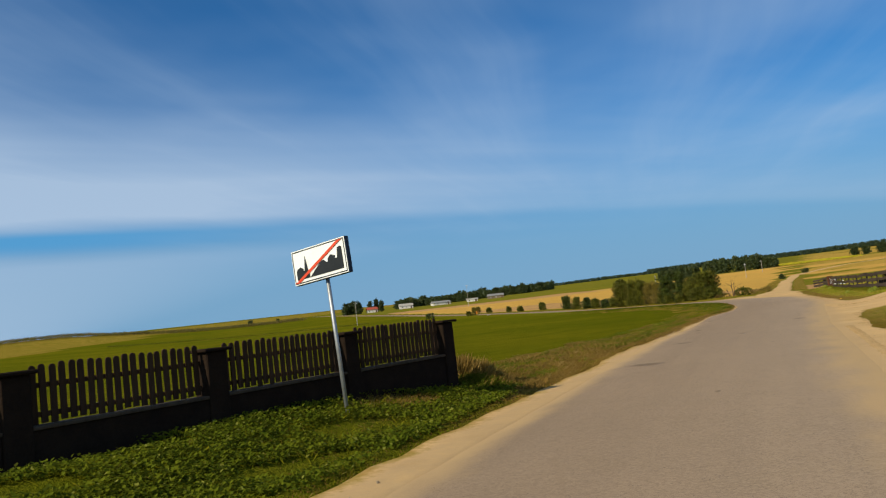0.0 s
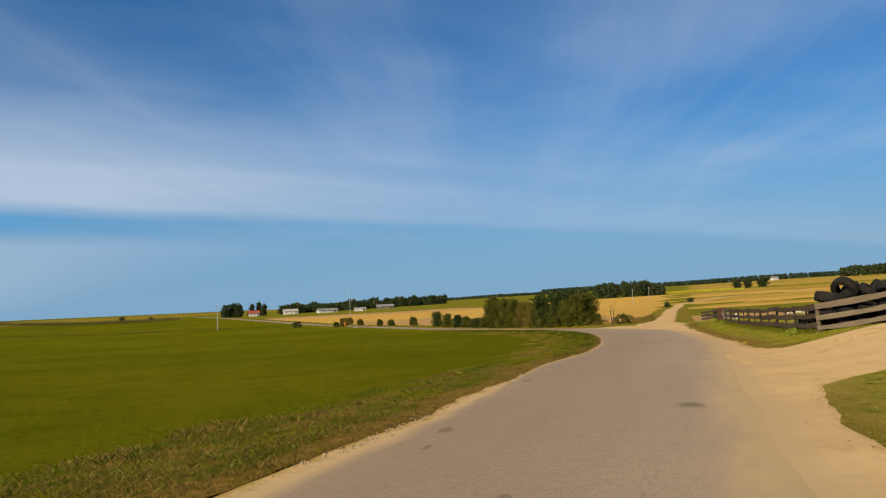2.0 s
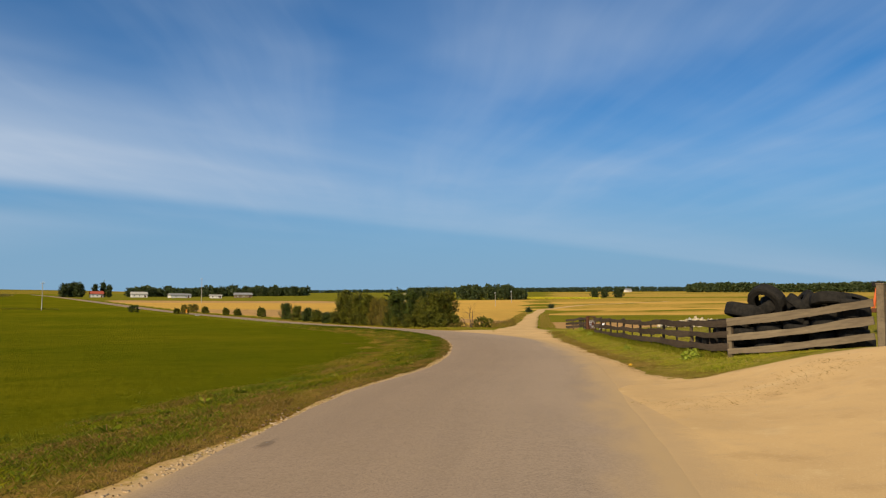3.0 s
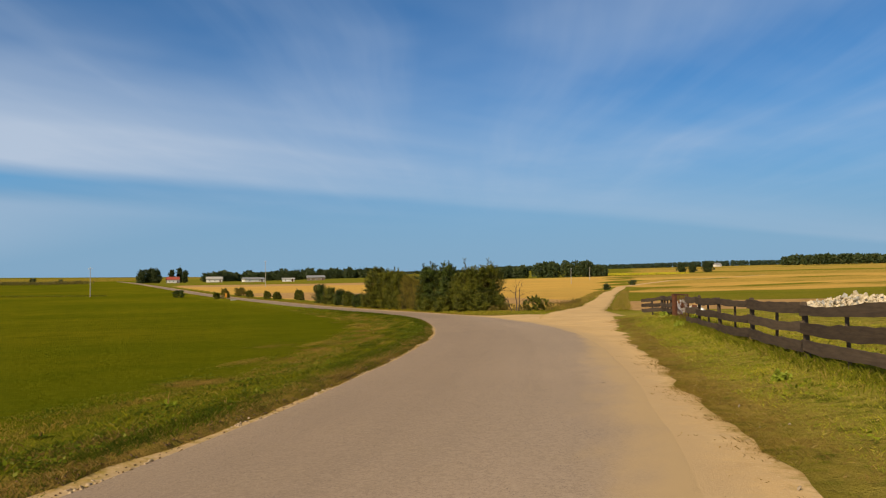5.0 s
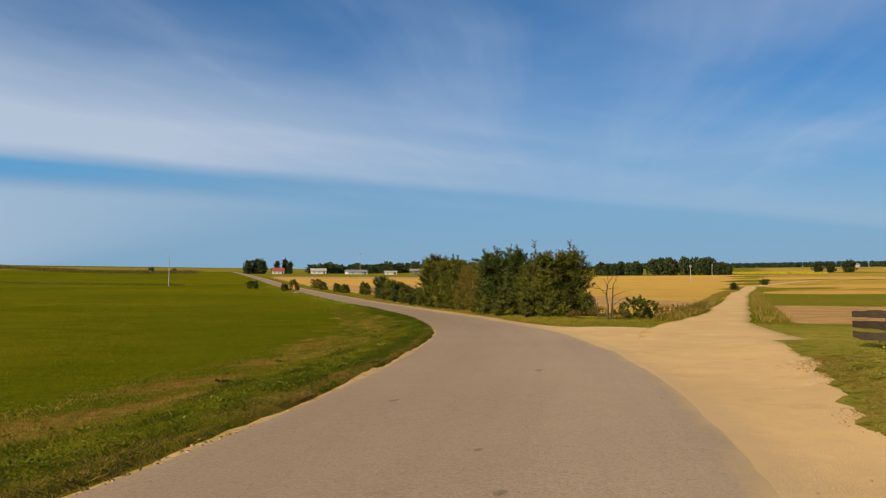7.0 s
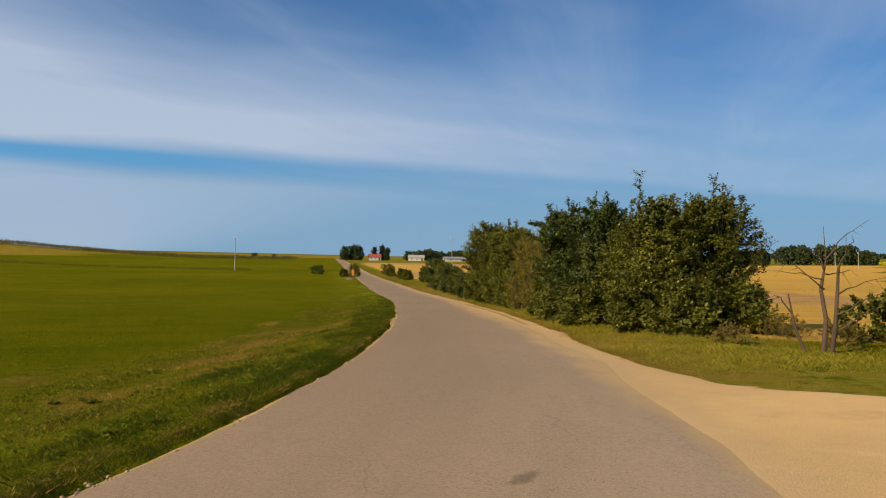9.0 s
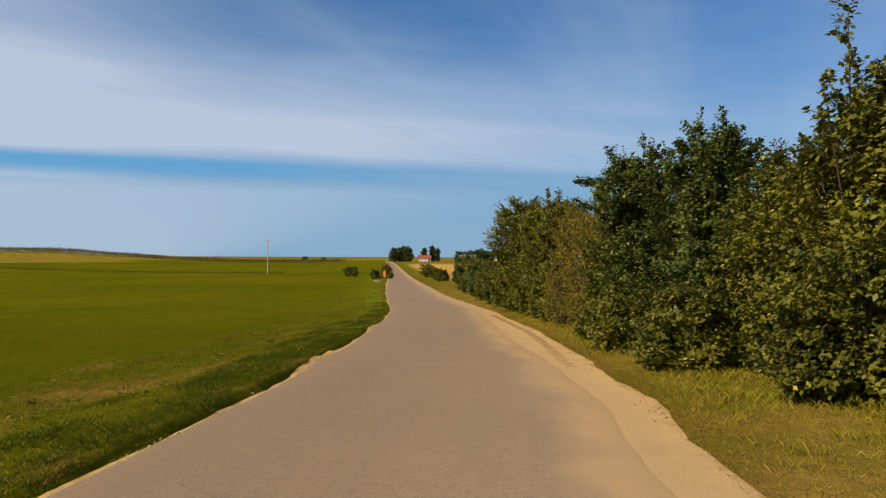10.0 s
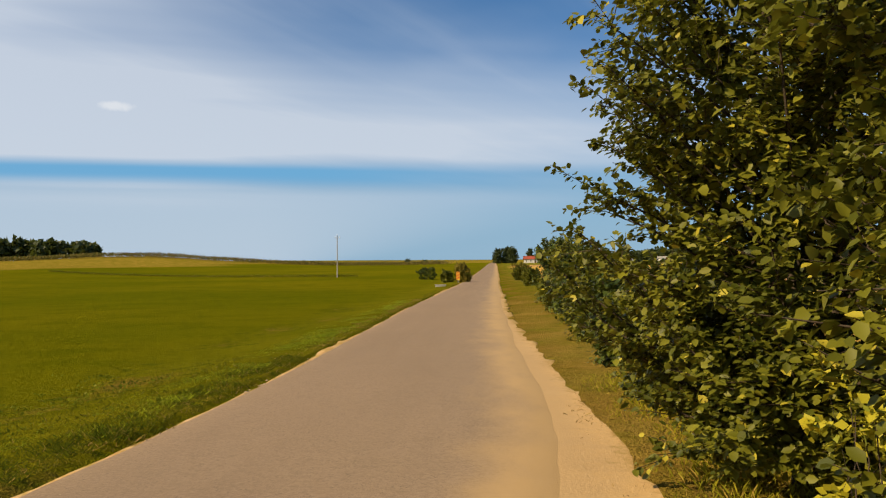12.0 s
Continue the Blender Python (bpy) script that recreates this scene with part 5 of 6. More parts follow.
def plank_fence(name, label, pts, heights, board_h, mat, post_r, post_h, seed, post_step=1.3, side=-1, rise=0.0):
    x0, y0 = pts[0]
    root = empty(name, pose(x0, y0, 0), label, "fence")
    rng = random.Random(seed)
    for s_, (a, b) in enumerate(zip(pts, pts[1:])):
        ra, rb = rise * s_ / (len(pts) - 1), rise * (s_ + 1) / (len(pts) - 1)
        L = math.hypot(b[0] - a[0], b[1] - a[1])
        ang = math.atan2(b[1] - a[1], b[0] - a[0])
        for k, hh in enumerate(heights):
            za, zb = float(land(*a)) + hh + ra + rng.uniform(-.03, .03), float(land(*b)) + hh + rb + rng.uniform(-.03, .03)
            me = wavy_board(L + 0.08, board_h * rng.uniform(.85, 1.15), 0.035, seed * 31 + int(a[0] * 100) + k)
            me.materials.append(mat)
            ob = part("board", me, mat, root)
            ob.matrix_basis = Matrix.Translation((a[0] - x0, a[1] - y0, za)) @ Matrix.Rotation(ang, 4, "Z") @ Matrix.Rotation(-math.atan2(zb - za, L), 4, "Y") @ Matrix.Translation((-0.04, side * (0.075 + 0.008 * k), 0))
        n = max(1, round(L / post_step))
        for j in range(n):
            px_, py_ = a[0] + (b[0] - a[0]) * j / n, a[1] + (b[1] - a[1]) * j / n
            zg = float(land(px_, py_))
            big = j == 0
            ph = post_h + (0.06 if big else -0.05) + rng.uniform(-.04, .05)
            rr = post_r * (1.25 if big else 0.75)
            bm = boxed(0, 0, ph / 2 - 0.2, rr * 2, rr * 2, ph + 0.4, 0.012)
            ob = part("post", bm, mat, root)
            ob.matrix_basis = pose(px_ - x0, py_ - y0, zg, rng.uniform(-2.5, 2.5), rng.uniform(-2.5, 2.5), math.degrees(ang))
    return root


CORNER = (23.75, 40.05)
FRONT = (25.18, 36.9)
POST_END = (33.9, 66.25)


def mixpt(a, b, f):
    return (a[0] + (b[0] - a[0]) * f, a[1] + (b[1] - a[1]) * f)


stations = [mixpt(CORNER, POST_END, f) for f in (0, .13, .27, .41, .55, .68, .80, .875)]
plank_fence("plank_fence", "long weathered dark plank fence with three uneven boards", stations, (.27, .58, .91), 0.18, M_BOARD, 0.035, 0.90, 3, side=1, rise=-.11, post_step=1.7)
plank_fence("plank_fence", "short front fence of silvery rough boards below old tyres", [CORNER, FRONT], (.17, .52, .88), 0.18, M_GREYBOARD, 0.05, 0.85, 4, 3.9, rise=0.09)
plank_fence("plank_fence", "sagging end of the plank fence beside the track", [POST_END, (36.0, 71.2), (36.85, 74.8)], (.26, .52, .78), 0.16, M_BOARD, 0.045, 0.80, 6, 1.5, side=1)


def gate_post(x, y, h, mat, label):
    root = empty("gate_post", pose(x, y, float(land(x, y)), 1, -1, 23), label, "post")
    part("shaft", boxed(0, 0, h / 2 - .2, .16, .16, h + .4, .015), mat, root)
    part("cap", boxed(0, 0, h + .012, .18, .18, .024, .005), mat, root)


gate_post(*POST_END, 0.9, M_RUST, "square rusty iron gate post")
gate_post(25.24, 36.78, 1.40, M_GREYBOARD, "thick pale wooden gate post")


def mesh_gate(a, b, h, label, mat, bars, cross):
    x0, y0 = a
    L, ang = math.hypot(b[0] - a[0], b[1] - a[1]), math.degrees(math.atan2(b[1] - a[1], b[0] - a[0]))
    root = empty("gate", pose(x0, y0, float(land(*mixpt(a, b, .5))) + 0.06, 0, 0, ang), label, "gate")
    for nm, p, q in (("frame", (0.1, 0, 0), (L - .1, 0, 0)), ("frame", (0.1, 0, h), (L - .1, 0, h)), ("frame", (.1, 0, 0), (.1, 0, h)), ("frame", (L - .1, 0, 0), (L - .1, 0, h))):
        part(nm, rod(bmesh.new(), p, q, 0.022, seg=8), mat, root)
    for j in range(1, bars):
        xx = .1 + (L - .2) * j / bars
        part("bar", rod(bmesh.new(), (xx, 0, 0), (xx, 0, h), 0.007, seg=5), mat, root)
    for j in range(1, cross):
        part("bar", rod(bmesh.new(), (.1, 0.012, h * j / cross), (L - .1, 0.012, h * j / cross), 0.006, seg=5), mat, root)


mesh_gate(stations[-1], POST_END, 0.85, "low rusty wire-mesh gate in a steel frame", M_RUST, 20, 6)
mesh_gate((25.28, 36.70), (25.50, 36.22), 1.45, "tall narrow dark steel gate of upright bars", M_BLACK, 6, 6)


# -- heap of old tyres behind the fence --
def tyre_mesh(R, r):
    """A tyre lying flat: tread with lugs outside, open hollow inside."""
    bm = bmesh.new()
    prof = [(R * .56, -.36 * r), (R * .60, -.5 * r), (R * .84, -.54 * r), (R * .97, -.46 * r), (R, -.28 * r), (R, .28 * r), (R * .97, .46 * r), (R * .84, .54 * r), (R * .60, .5 * r), (R * .56, .36 * r), (R * .62, .30 * r), (R * .86, .32 * r), (R * .86, -.32 * r), (R * .62, -.30 * r)]
    n = 28
    rings = []
    for i in range(n):
        a = 2 * math.pi * i / n
        k = 1 - 0.022 * (i % 2)
        rings.append([bm.verts.new((p * (k if p > R * .95 else 1) * math.cos(a), p * (k if p > R * .95 else 1) * math.sin(a), z)) for p, z in prof])
    m = len(prof)
    for i in range(n):
        for j in range(m):
            bm.faces.new((rings[i][j], rings[(i + 1) % n][j], rings[(i + 1) % n][(j + 1) % m], rings[i][(j + 1) % m]))
    return finish("tyre", bm, M_RUBBER)


TYRES = [tyre_mesh(.36, .22), tyre_mesh(.48, .28), tyre_mesh(.60, .34)]
rt = random.Random(11)
ux, uy = Vector((POST_END[0] - CORNER[0], POST_END[1] - CORNER[1], 0)).normalized(), Vector((FRONT[0] - CORNER[0], FRONT[1] - CORNER[1], 0)).normalized()


def lay_tyre(a, b, z, k, tilt, spin):
    p = Vector((*CORNER, 0)) + ux * a + uy * b
    zg = float(land(p.x, p.y))
    ob = new("tyre", TYRES[k])
    ob.matrix_world = pose(p.x, p.y, zg + z, tilt * math.cos(spin), tilt * math.sin(spin), math.degrees(spin))
    tagged(ob, "worn black tyre lying on a heap of old tyres", "tyre", "heap of old tyres")


for layer in range(4):
    zz = 0.11 + layer * 0.235
    for i in range(3):
        for j in range(5):
            a, b = 0.55 + i * .72 + rt.uniform(-.1, .1) + .2 * (layer % 2), .50 + j * .70 + rt.uniform(-.1, .1)
            if layer == 3 and j > 4:
                continue
            if layer == 2 and i > 4 and j > 1:
                continue
            lay_tyre(a, b, zz, 0, rt.uniform(-9, 9), rt.uniform(0, 6.28))
for layer in range(2):
    for i in range(2):
        for j in range(2):
            lay_tyre(2.75 + i * .72 + rt.uniform(-.08, .08), .5 + j * .75 + rt.uniform(-.08, .08), .11 + layer * .235, 0, rt.uniform(-9, 9), rt.uniform(0, 6.28))
for a, b, z, k, tl, sp in ((.9, .75, 1.06, 2, 14, .6), (1.1, 1.3, 1.22, 1, 35, 2.1), (.75, 1.15, 1.30, 1, 62, 1.0), (1.6, 1.7, 1.12, 1, 28, 4.0), (1.2, 2.1, 1.10, 1, 55, 5.2), (1.7, 2.5, 1.0, 0, 60, 5.0), (1.5, 2.9, .98, 0, 70, 1.4), (.8, 2.6, 1.12, 1, 20, 1.1), (1.0, 3.05, 1.10, 1, 16, 3.1), (.7, 1.9, 1.15, 0, 40, .4),
                           (2.0, 1.4, 1.1, 0, 12, 2.0)):
    lay_tyre(a, b * 1.1, z, k, tl, sp)


# -- machines and rubble in the yard --
def wheel(parent, x, y, r, wd):
    root = new("wheel")
    root.parent = parent
    root.matrix_basis = pose(x, y, r, 90, 0, 0)
    me = tyre_mesh(r, wd / .54 * .5)
    part("tyre", me, M_RUBBER, root)
    part("rim", rod(bmesh.new(), (0, 0, -.04), (0, 0, .04), r * .58, r * .58, 20), M_RUST, root)


def trailer(x, y, rz):
    root = empty("trailer", pose(x, y, float(land(x, y)), 0, 0, rz), "orange farm tipper trailer with rusty sides", "trailer")
    L, W = 5.2, 2.2
    for nm, b, mt in (("floor", (0, 0, 1.03, L, W, .1), M_RUST), ("side_panel", (0, -W / 2, 1.50, L, .06, .84), M_ORANGE), ("side_panel", (0, W / 2, 1.50, L, .06, .84), M_ORANGE),
                      ("end_panel", (-L / 2 + .03, 0, 1.50, .06, W - .12, .84), M_RUST), ("end_panel", (L / 2 - .03, 0, 1.50, .06, W - .12, .84), M_ORANGE), ("chassis", (0, -.5, .82, L * .95, .12, .22), M_RUST), ("chassis", (0, .5, .82, L * .95, .12, .22), M_RUST)):
        part(nm, boxed(*b, .01), mt, root)
    for i in range(7):
        part("rib", boxed(-L / 2 + .1 + (L - .2) * i / 6, -W / 2 - .045, 1.50, .07, .05, .82, .006), M_RUST if i == 0 else M_ORANGE, root)
    part("top_rail", boxed(0, -W / 2 - .01, 1.945, L + .04, .1, .06, .008), M_ORANGE, root)
    part("drawbar", rod(bmesh.new(), (L / 2, 0, .8), (L / 2 + 1.4, 0, .55), .06, .05), M_RUST, root)
    for xx in (-1.7, 1.6):
        for yy in (-.85, .85):
            wheel(root, xx, yy, .42, .26)


def blue_hopper(x, y, rz):
    root = empty("farm_implement", pose(x, y, float(land(x, y)), 0, 0, rz), "blue painted seed drill standing in the yard", "farm machine")
    bm = bmesh.new()
    pr = [(-.5, .45), (.5, .45), (.62, .95), (.55, 1.12), (-.55, 1.12), (-.62, .95)]
    a = [bm.verts.new((-1.3, p, q)) for p, q in pr]
    b = [bm.verts.new((1.3, p, q)) for p, q in pr]
    bm.faces.new(a)
    bm.faces.new(b)
    for i in range(6):
        bm.faces.new((a[i], a[(i + 1) % 6], b[(i + 1) % 6], b[i]))
    part("hopper", bm, M_BLUE, root)
    part("lid", boxed(0, 0, 1.14, 2.5, 1.0, .04, .008), M_BLUE, root)
    part("frame", boxed(0, .1, .34, 2.8, .1, .12, .01), M_RUST, root)
    for i in range(9):
        part("tine", rod(bmesh.new(), (-1.2 + .3 * i, .2, .36), (-1.2 + .3 * i, .35, .02), .018), M_RUST, root)
    for i in range(4):
        part("panel_mark", boxed(-.75 + .32 * i, -.625, .93, .2, .02, .09, .004, Matrix.Identity(4)), M_WHITE if i % 2 else M_BLACK, root)
    for xx in (-1.5, 1.5):
        wheel(root, xx, 0, .38, .18)


def plough(x, y, rz):
    root = empty("plough", pose(x, y, float(land(x, y)), 0, 0, rz) @ Matrix.Scale(1.25, 4), "dark farm plough with orange-red arms and raised shares", "farm machine")
    part("beam", boxed(0, 0, .78, 3.4, .12, .14, .01), M_RUST, root)
    for i in range(2):
        part("mast", rod(bmesh.new(), (-1.3 + i * .25, 0, .75), (-1.15, 0, 1.62), .05, .035), M_ORANGE, root)
    part("headstock", boxed(-1.15, 0, 1.62, .30, .18, .16, .02), M_RUBBER, root)
    for i in range(4):
        xx = -1.0 + i * .75
        part("leg", boxed(xx, .08, .52, .07, .10, .46, .01), M_ORANGE, root)
        ob = part("share", boxed(0, 0, 0, .50, .04, .30, .012), M_RUST, root)
        ob.matrix_basis = pose(xx + .1, .02, .20, -18, -14, 24)
        ob = part("raised_share", boxed(0, 0, 0, .42, .04, .22, .012), M_RUST if i % 2 else M_RED, root)
        ob.matrix_basis = pose(xx, -.08, 1.06, 20, 16, 24)
        part("raised_leg", rod(bmesh.new(), (xx, 0, .8), (xx, -.06, 1.02), .035), M_ORANGE, root)
    part("depth_wheel", rod(bmesh.new(), (1.2, -.45, .30), (1.2, -.33, .30), .30, .30, 20), M_RUBBER, root)
    part("wheel_arm", rod(bmesh.new(), (1.2, -.39, .30), (1.1, 0, .78), .03), M_RUST, root)


trailer(57.5, 74.0, -18)
blue_hopper(50.2, 65.5, -20)
plough(37.6, 46.2, -40)


def stone_mesh(seed, mat):
    rng = random.Random(seed)
    bm = bmesh.new()
    bmesh.ops.create_icosphere(bm, subdivisions=1, radius=0.5)
    for v in bm.verts:
        v.co *= rng.uniform(.75, 1.2)
    return finish("stone", bm, mat)


def heap(name, label, x, y, rx_, ry_, h, count, mats, seed, size, category):
    rng = random.Random(seed)
    root = empty(name, pose(x, y, float(land(x, y))), label, category)
    kinds = [stone_mesh(seed + k, mats[k % len(mats)]) for k in range(5)]
    for i in range(count):
        a, q = rng.uniform(0, 6.28), math.sqrt(rng.random())
        px_, py_ = math.cos(a) * q * rx_, math.sin(a) * q * ry_
        z = h * (1 - q) ** .8 * rng.uniform(.55, 1.0)
        ob = part("stone", kinds[i % 5], None, root)
        s = size * rng.uniform(.5, 1.5)
        ob.matrix_basis = pose(px_, py_, z, rng.uniform(0, 360), rng.uniform(0, 360), rng.uniform(0, 360)) @ Matrix.Diagonal((s * rng.uniform(.8, 1.6), s, s * rng.uniform(.15, .45), 1))
    return root


heap("rubble_heap", "pale heap of broken plaster and rubble in the yard", 41.6, 65.7, 2.9, 1.4, .58, 560, [M_RUBBLE, M_RUBBLE, M_CONCRETE], 21, .17, "rubble")
heap("rubble_heap", "small scatter of pale rubble beyond the heap", 49.0, 73.5, 2.2, 1.0, .35, 70, [M_RUBBLE, M_CONCRETE], 22, .28, "rubble")
heap("scrap_heap", "scrap sheets and white boards behind the fence", 36.6, 70.2, .9, .7, .5, 30, [M_WHITE, M_CONCRETE, M_RUST], 23, .34, "scrap")
for k, (x, y) in enumerate(((26.6, 42.4), (27.4, 44.6), (26.3, 45.0))):
    heap("scrap_heap", "few pale pieces of scrap lying in the grass", x, y, .5, .3, .12, 7, [M_WHITE, M_CONCRETE], 30 + k, .18, "scrap")


# -- warning markers at the culvert --
def chevron(x, y, rz, flip):
    root = empty("road_marker", pose(x, y, float(land(x, y)), 0, 0, rz), "yellow roadside marker board with dark slanting bars", "road marker")
    part("post", rod(bmesh.new(), (0, .03, -.2), (0, .03, .95), .025), M_GALV, root)
    board = part("board", boxed(0, -.012, .62, .34, .03, .78, .006), M_YELLOW, root)
    for i in range(3):
        bm = bmesh.new()
        z = .30 + i * .25
        q = [(-.165, z), (.165, z + .17 * flip), (.165, z + .17 * flip + .11), (-.165, z + .11)]
        if flip < 0:
            q = [(-.165, z + .15), (.165, z - .02), (.165, z + .09), (-.165, z + .26)]
        q = [(a, min(max(b, .235), 1.0)) for a, b in q]
        f = bm.faces.new([bm.verts.new((a, -.031, b)) for a, b in q])
        g = bmesh.ops.extrude_face_region(bm, geom=[f])
        bmesh.ops.translate(bm, vec=(0, -.003, 0), verts=[e for e in g["geom"] if isinstance(e, bmesh.types.BMVert)])
        part("bar", bm, M_RED if flip > 0 else M_BLACK, board)


chevron(8.5, 184.8, 12, 1)
chevron(17.3, 173.2, 12, -1)


def leaning_boards():
    """White boards leaning on the end of the fence."""
    for k, (f, ln, tilt, turn) in enumerate(((.22, 1.05, 52, 8), (.34, .85, 40, -12), (.12, .7, 60, 20), (.5, .8, 30, 5))):
        p = mixpt(POST_END, (36.0, 71.2), f)
        px_, py_ = p[0] + .32, p[1] - .16
        ob = new("board", finish("board", boxed(0, 0, ln / 2 - .05, .22, .03, ln, .004), M_WHITE))
        ob.matrix_world = pose(px_, py_, float(land(px_, py_)) + .02, 0, 0, 67 + turn) @ Matrix.Rotation(radians(tilt), 4, "Y") @ Matrix.Translation((0, 0, 0))
        tagged(ob, "white scrap board leaning by the fence end", "board", "white scrap boards")


leaning_boards()
root = empty("culvert_head", pose(10.6, 172.5, float(land(10.6, 172.5)), 0, 0, 14), "low pale concrete culvert head at the field edge", "culvert")
part("slab", boxed(0, 0, 0, .8, .3, .22, .03), M_CONCRETE, root)
part("coping", boxed(0, 0, .13, .9, .36, .05, .015), M_CONCRETE, root)


# -- poles --
def power_pole(x, y, h, rz=0):
    root = empty("power_pole", pose(x, y, float(land(x, y)), 0, 0, rz), "slim grey concrete power pole with a crossarm", "power pole", "power poles")
    part("shaft", rod(bmesh.new(), (0, 0, -.3), (0, 0, h), .10, .06, 10), M_CONCRETE, root)
    arm = part("crossarm", boxed(0, 0, h - .35, .9, .07, .08, .008), M_GALV, root)
    for xx in (-.4, 0, .4):
        part("insulator", rod(bmesh.new(), (xx, 0, h - .30), (xx, 0, h - .06 if xx else h + .2), .045, .03, 8), M_WHITE, arm)


power_pole(-25.8, 231.7, 6.9, 10)
power_pole(12.0, 330.0, 9.5, 20)
for x, y in ((106, 262), (128, 300), (74, 260)):
    power_pole(x, y, 4.6, 30)


# -- the village and the woods --
def house(x, y, rz, L, W, H, roof_h, wall, roof, label, windows=3, name="house"):
    root = empty(name, pose(x, y, float(land(x, y)), 0, 0, rz), label, name)
    part("wall", boxed(0, 0, H / 2 - .3, L, W, H + .6), wall, root)
    bm = bmesh.new()
    o = .4
    a = [bm.verts.new(p) for p in ((-L / 2 - o, -W / 2 - o, H), (-L / 2 - o, W / 2 + o, H), (-L / 2 - o, 0, H + roof_h))]
    b = [bm.verts.new(p) for p in ((L / 2 + o, -W / 2 - o, H), (L / 2 + o, W / 2 + o, H), (L / 2 + o, 0, H + roof_h))]
    bm.faces.new(a)
    bm.faces.new(b)
    for i in range(3):
        bm.faces.new((a[i], a[(i + 1) % 3], b[(i + 1) % 3], b[i]))
    rf = part("roof", bm, roof, root)
    part("chimney", boxed(L * .2, .3, H + roof_h + .05, .5, .5, .8), M_RUST, rf)
    for i in range(windows):
        xx = -L / 2 + L * (i + .5) / windows
        wn = part("window", boxed(xx, -W / 2 - .03, H * .52, .75, .08, .8), M_WHITEWASH, root)
        part("pane", boxed(xx, -W / 2 - .075, H * .52, .5, .02, .6), M_GLASS, wn)
    part("door", boxed(L * .36, -W / 2 - .03, .7, .9, .08, 1.4), M_RUST, root)


house(-47, 520, 15, 6.8, 5.8, 1.9, 1.8, M_WHITEWASH, M_REDROOF, "village house with a red roof behind trees")
house(-24.5, 537, 10, 9.2, 6.5, 1.8, 1.7, M_WHITEWASH, M_CONCRETE, "white village house with a pale roof")
house(0, 520, 20, 12.5, 5.8, 1.5, 1.2, M_WHITEWASH, M_GREYROOF, "white barn with a grey roof", 2, "barn")
house(21, 505, 0, 7.0, 5.0, 1.4, .8, M_WHITEWASH, M_CONCRETE, "long white farm shed", 2, "shed")
house(38, 522, 4, 10.5, 5.8, 1.7, 1.4, M_GREYBOARD, M_GREYROOF, "grey village barn with a grey roof", 3, "barn")
house(610, 1000, 10, 9.5, 6.5, 2.9, 2.4, M_WHITEWASH, M_GREYROOF, "white house far off before the forest")
house(420, 1150, 10, 9.5, 6.5, 2.9, 2.4, M_WHITEWASH, M_REDROOF, "white house far off before the forest")


def far_tree(x, y, h, r, seed, label="dark green tree far off beyond the fields", group="far trees", squash=1.0):
    foliage_tree("tree", label, "tree", x, y, h, r, M_FAR_LEAF, seed, 80, 24, h * .08, 0.06, 5, group=group, squash=squash, twig=.9, core=10)


rv = random.Random(77)
k = 400
for x, y, h, r in ((-64, 517, 8, 3.2), (-60.5, 523, 9, 3.2), (-56, 516, 8.5, 3.0), (-49, 530, 8, 1.5), (-45, 534, 9, 1.4), (-41, 528, 7.5, 1.6), (-31, 550, 6, 3.2)):
    far_tree(x, y, h, r, k, "tall dark tree beside the village houses", "village trees")
    k += 1
for i in range(22):
    x = -30 + i * 5.2 + rv.uniform(-2, 2)
    far_tree(x, 590 + rv.uniform(-10, 20), rv.uniform(5, 7.6), rv.uniform(3, 4.2), k, "dark tree in the wood behind the village", "village wood")
    k += 1
for x, y, h, r in ((229, 415, 5.5, 2.6), (233.5, 412, 5.0, 2.4), (241, 409, 6.0, 3.2), (112, 232, 1.5, 1.1), (92, 204, 1.4, .8), (40, 700, 9, 5), (-20, 900, 10, 6), (-160, 640, 4, 2.5), (-120, 560, 3.2, 1.8)):
    far_tree(x, y, h, r, k)
    k += 1


def woodland(name, label, a, b, depth, h, n, seed, size, rough=.2, mat=None):
    """A far belt of trees: many leaf clumps on stems, uneven along its top."""
    rng = np.random.default_rng(seed)
    a, b = np.array(a, float), np.array(b, float)
    nt = max(8, int(np.hypot(*(b - a)) / (h * .28)))
    s = (np.arange(nt) + rng.uniform(-.4, .4, nt)) / nt
    dep = rng.uniform(0, depth, nt)
    nrm = np.array([-(b - a)[1], (b - a)[0]]) / np.hypot(*(b - a))
    base = a + (b - a) * s[:, None] + nrm * dep[:, None]
    th = h * rng.uniform(1 - rough, 1 + rough * .5, nt) * (1 + .10 * np.sin(s * 19))
    k_ = rng.integers(0, nt, n)
    f = rng.random(n) ** .7
    rad = h * .32 * np.sqrt(np.clip(1 - (f - .45) ** 2 / .33, .05, 1))
    an = rng.uniform(0, 6.28, n)
    p = np.stack([base[k_, 0] + np.cos(an) * rad, base[k_, 1] + np.sin(an) * rad, land(base[k_, 0], base[k_, 1]) + f * th[k_]], 1)
    le = size * rng.uniform(.7, 1.3, n)
    v, fa = leaf_arrays(p, rng.normal(0, 1, (n, 3)), rng.normal(0, 1, (n, 3)), le, le * .9)
    ob = new(name, quick_mesh(name, v, fa, mat or M_FAR_LEAF))
    return tagged(ob, label, "woodland", kind="stuff")


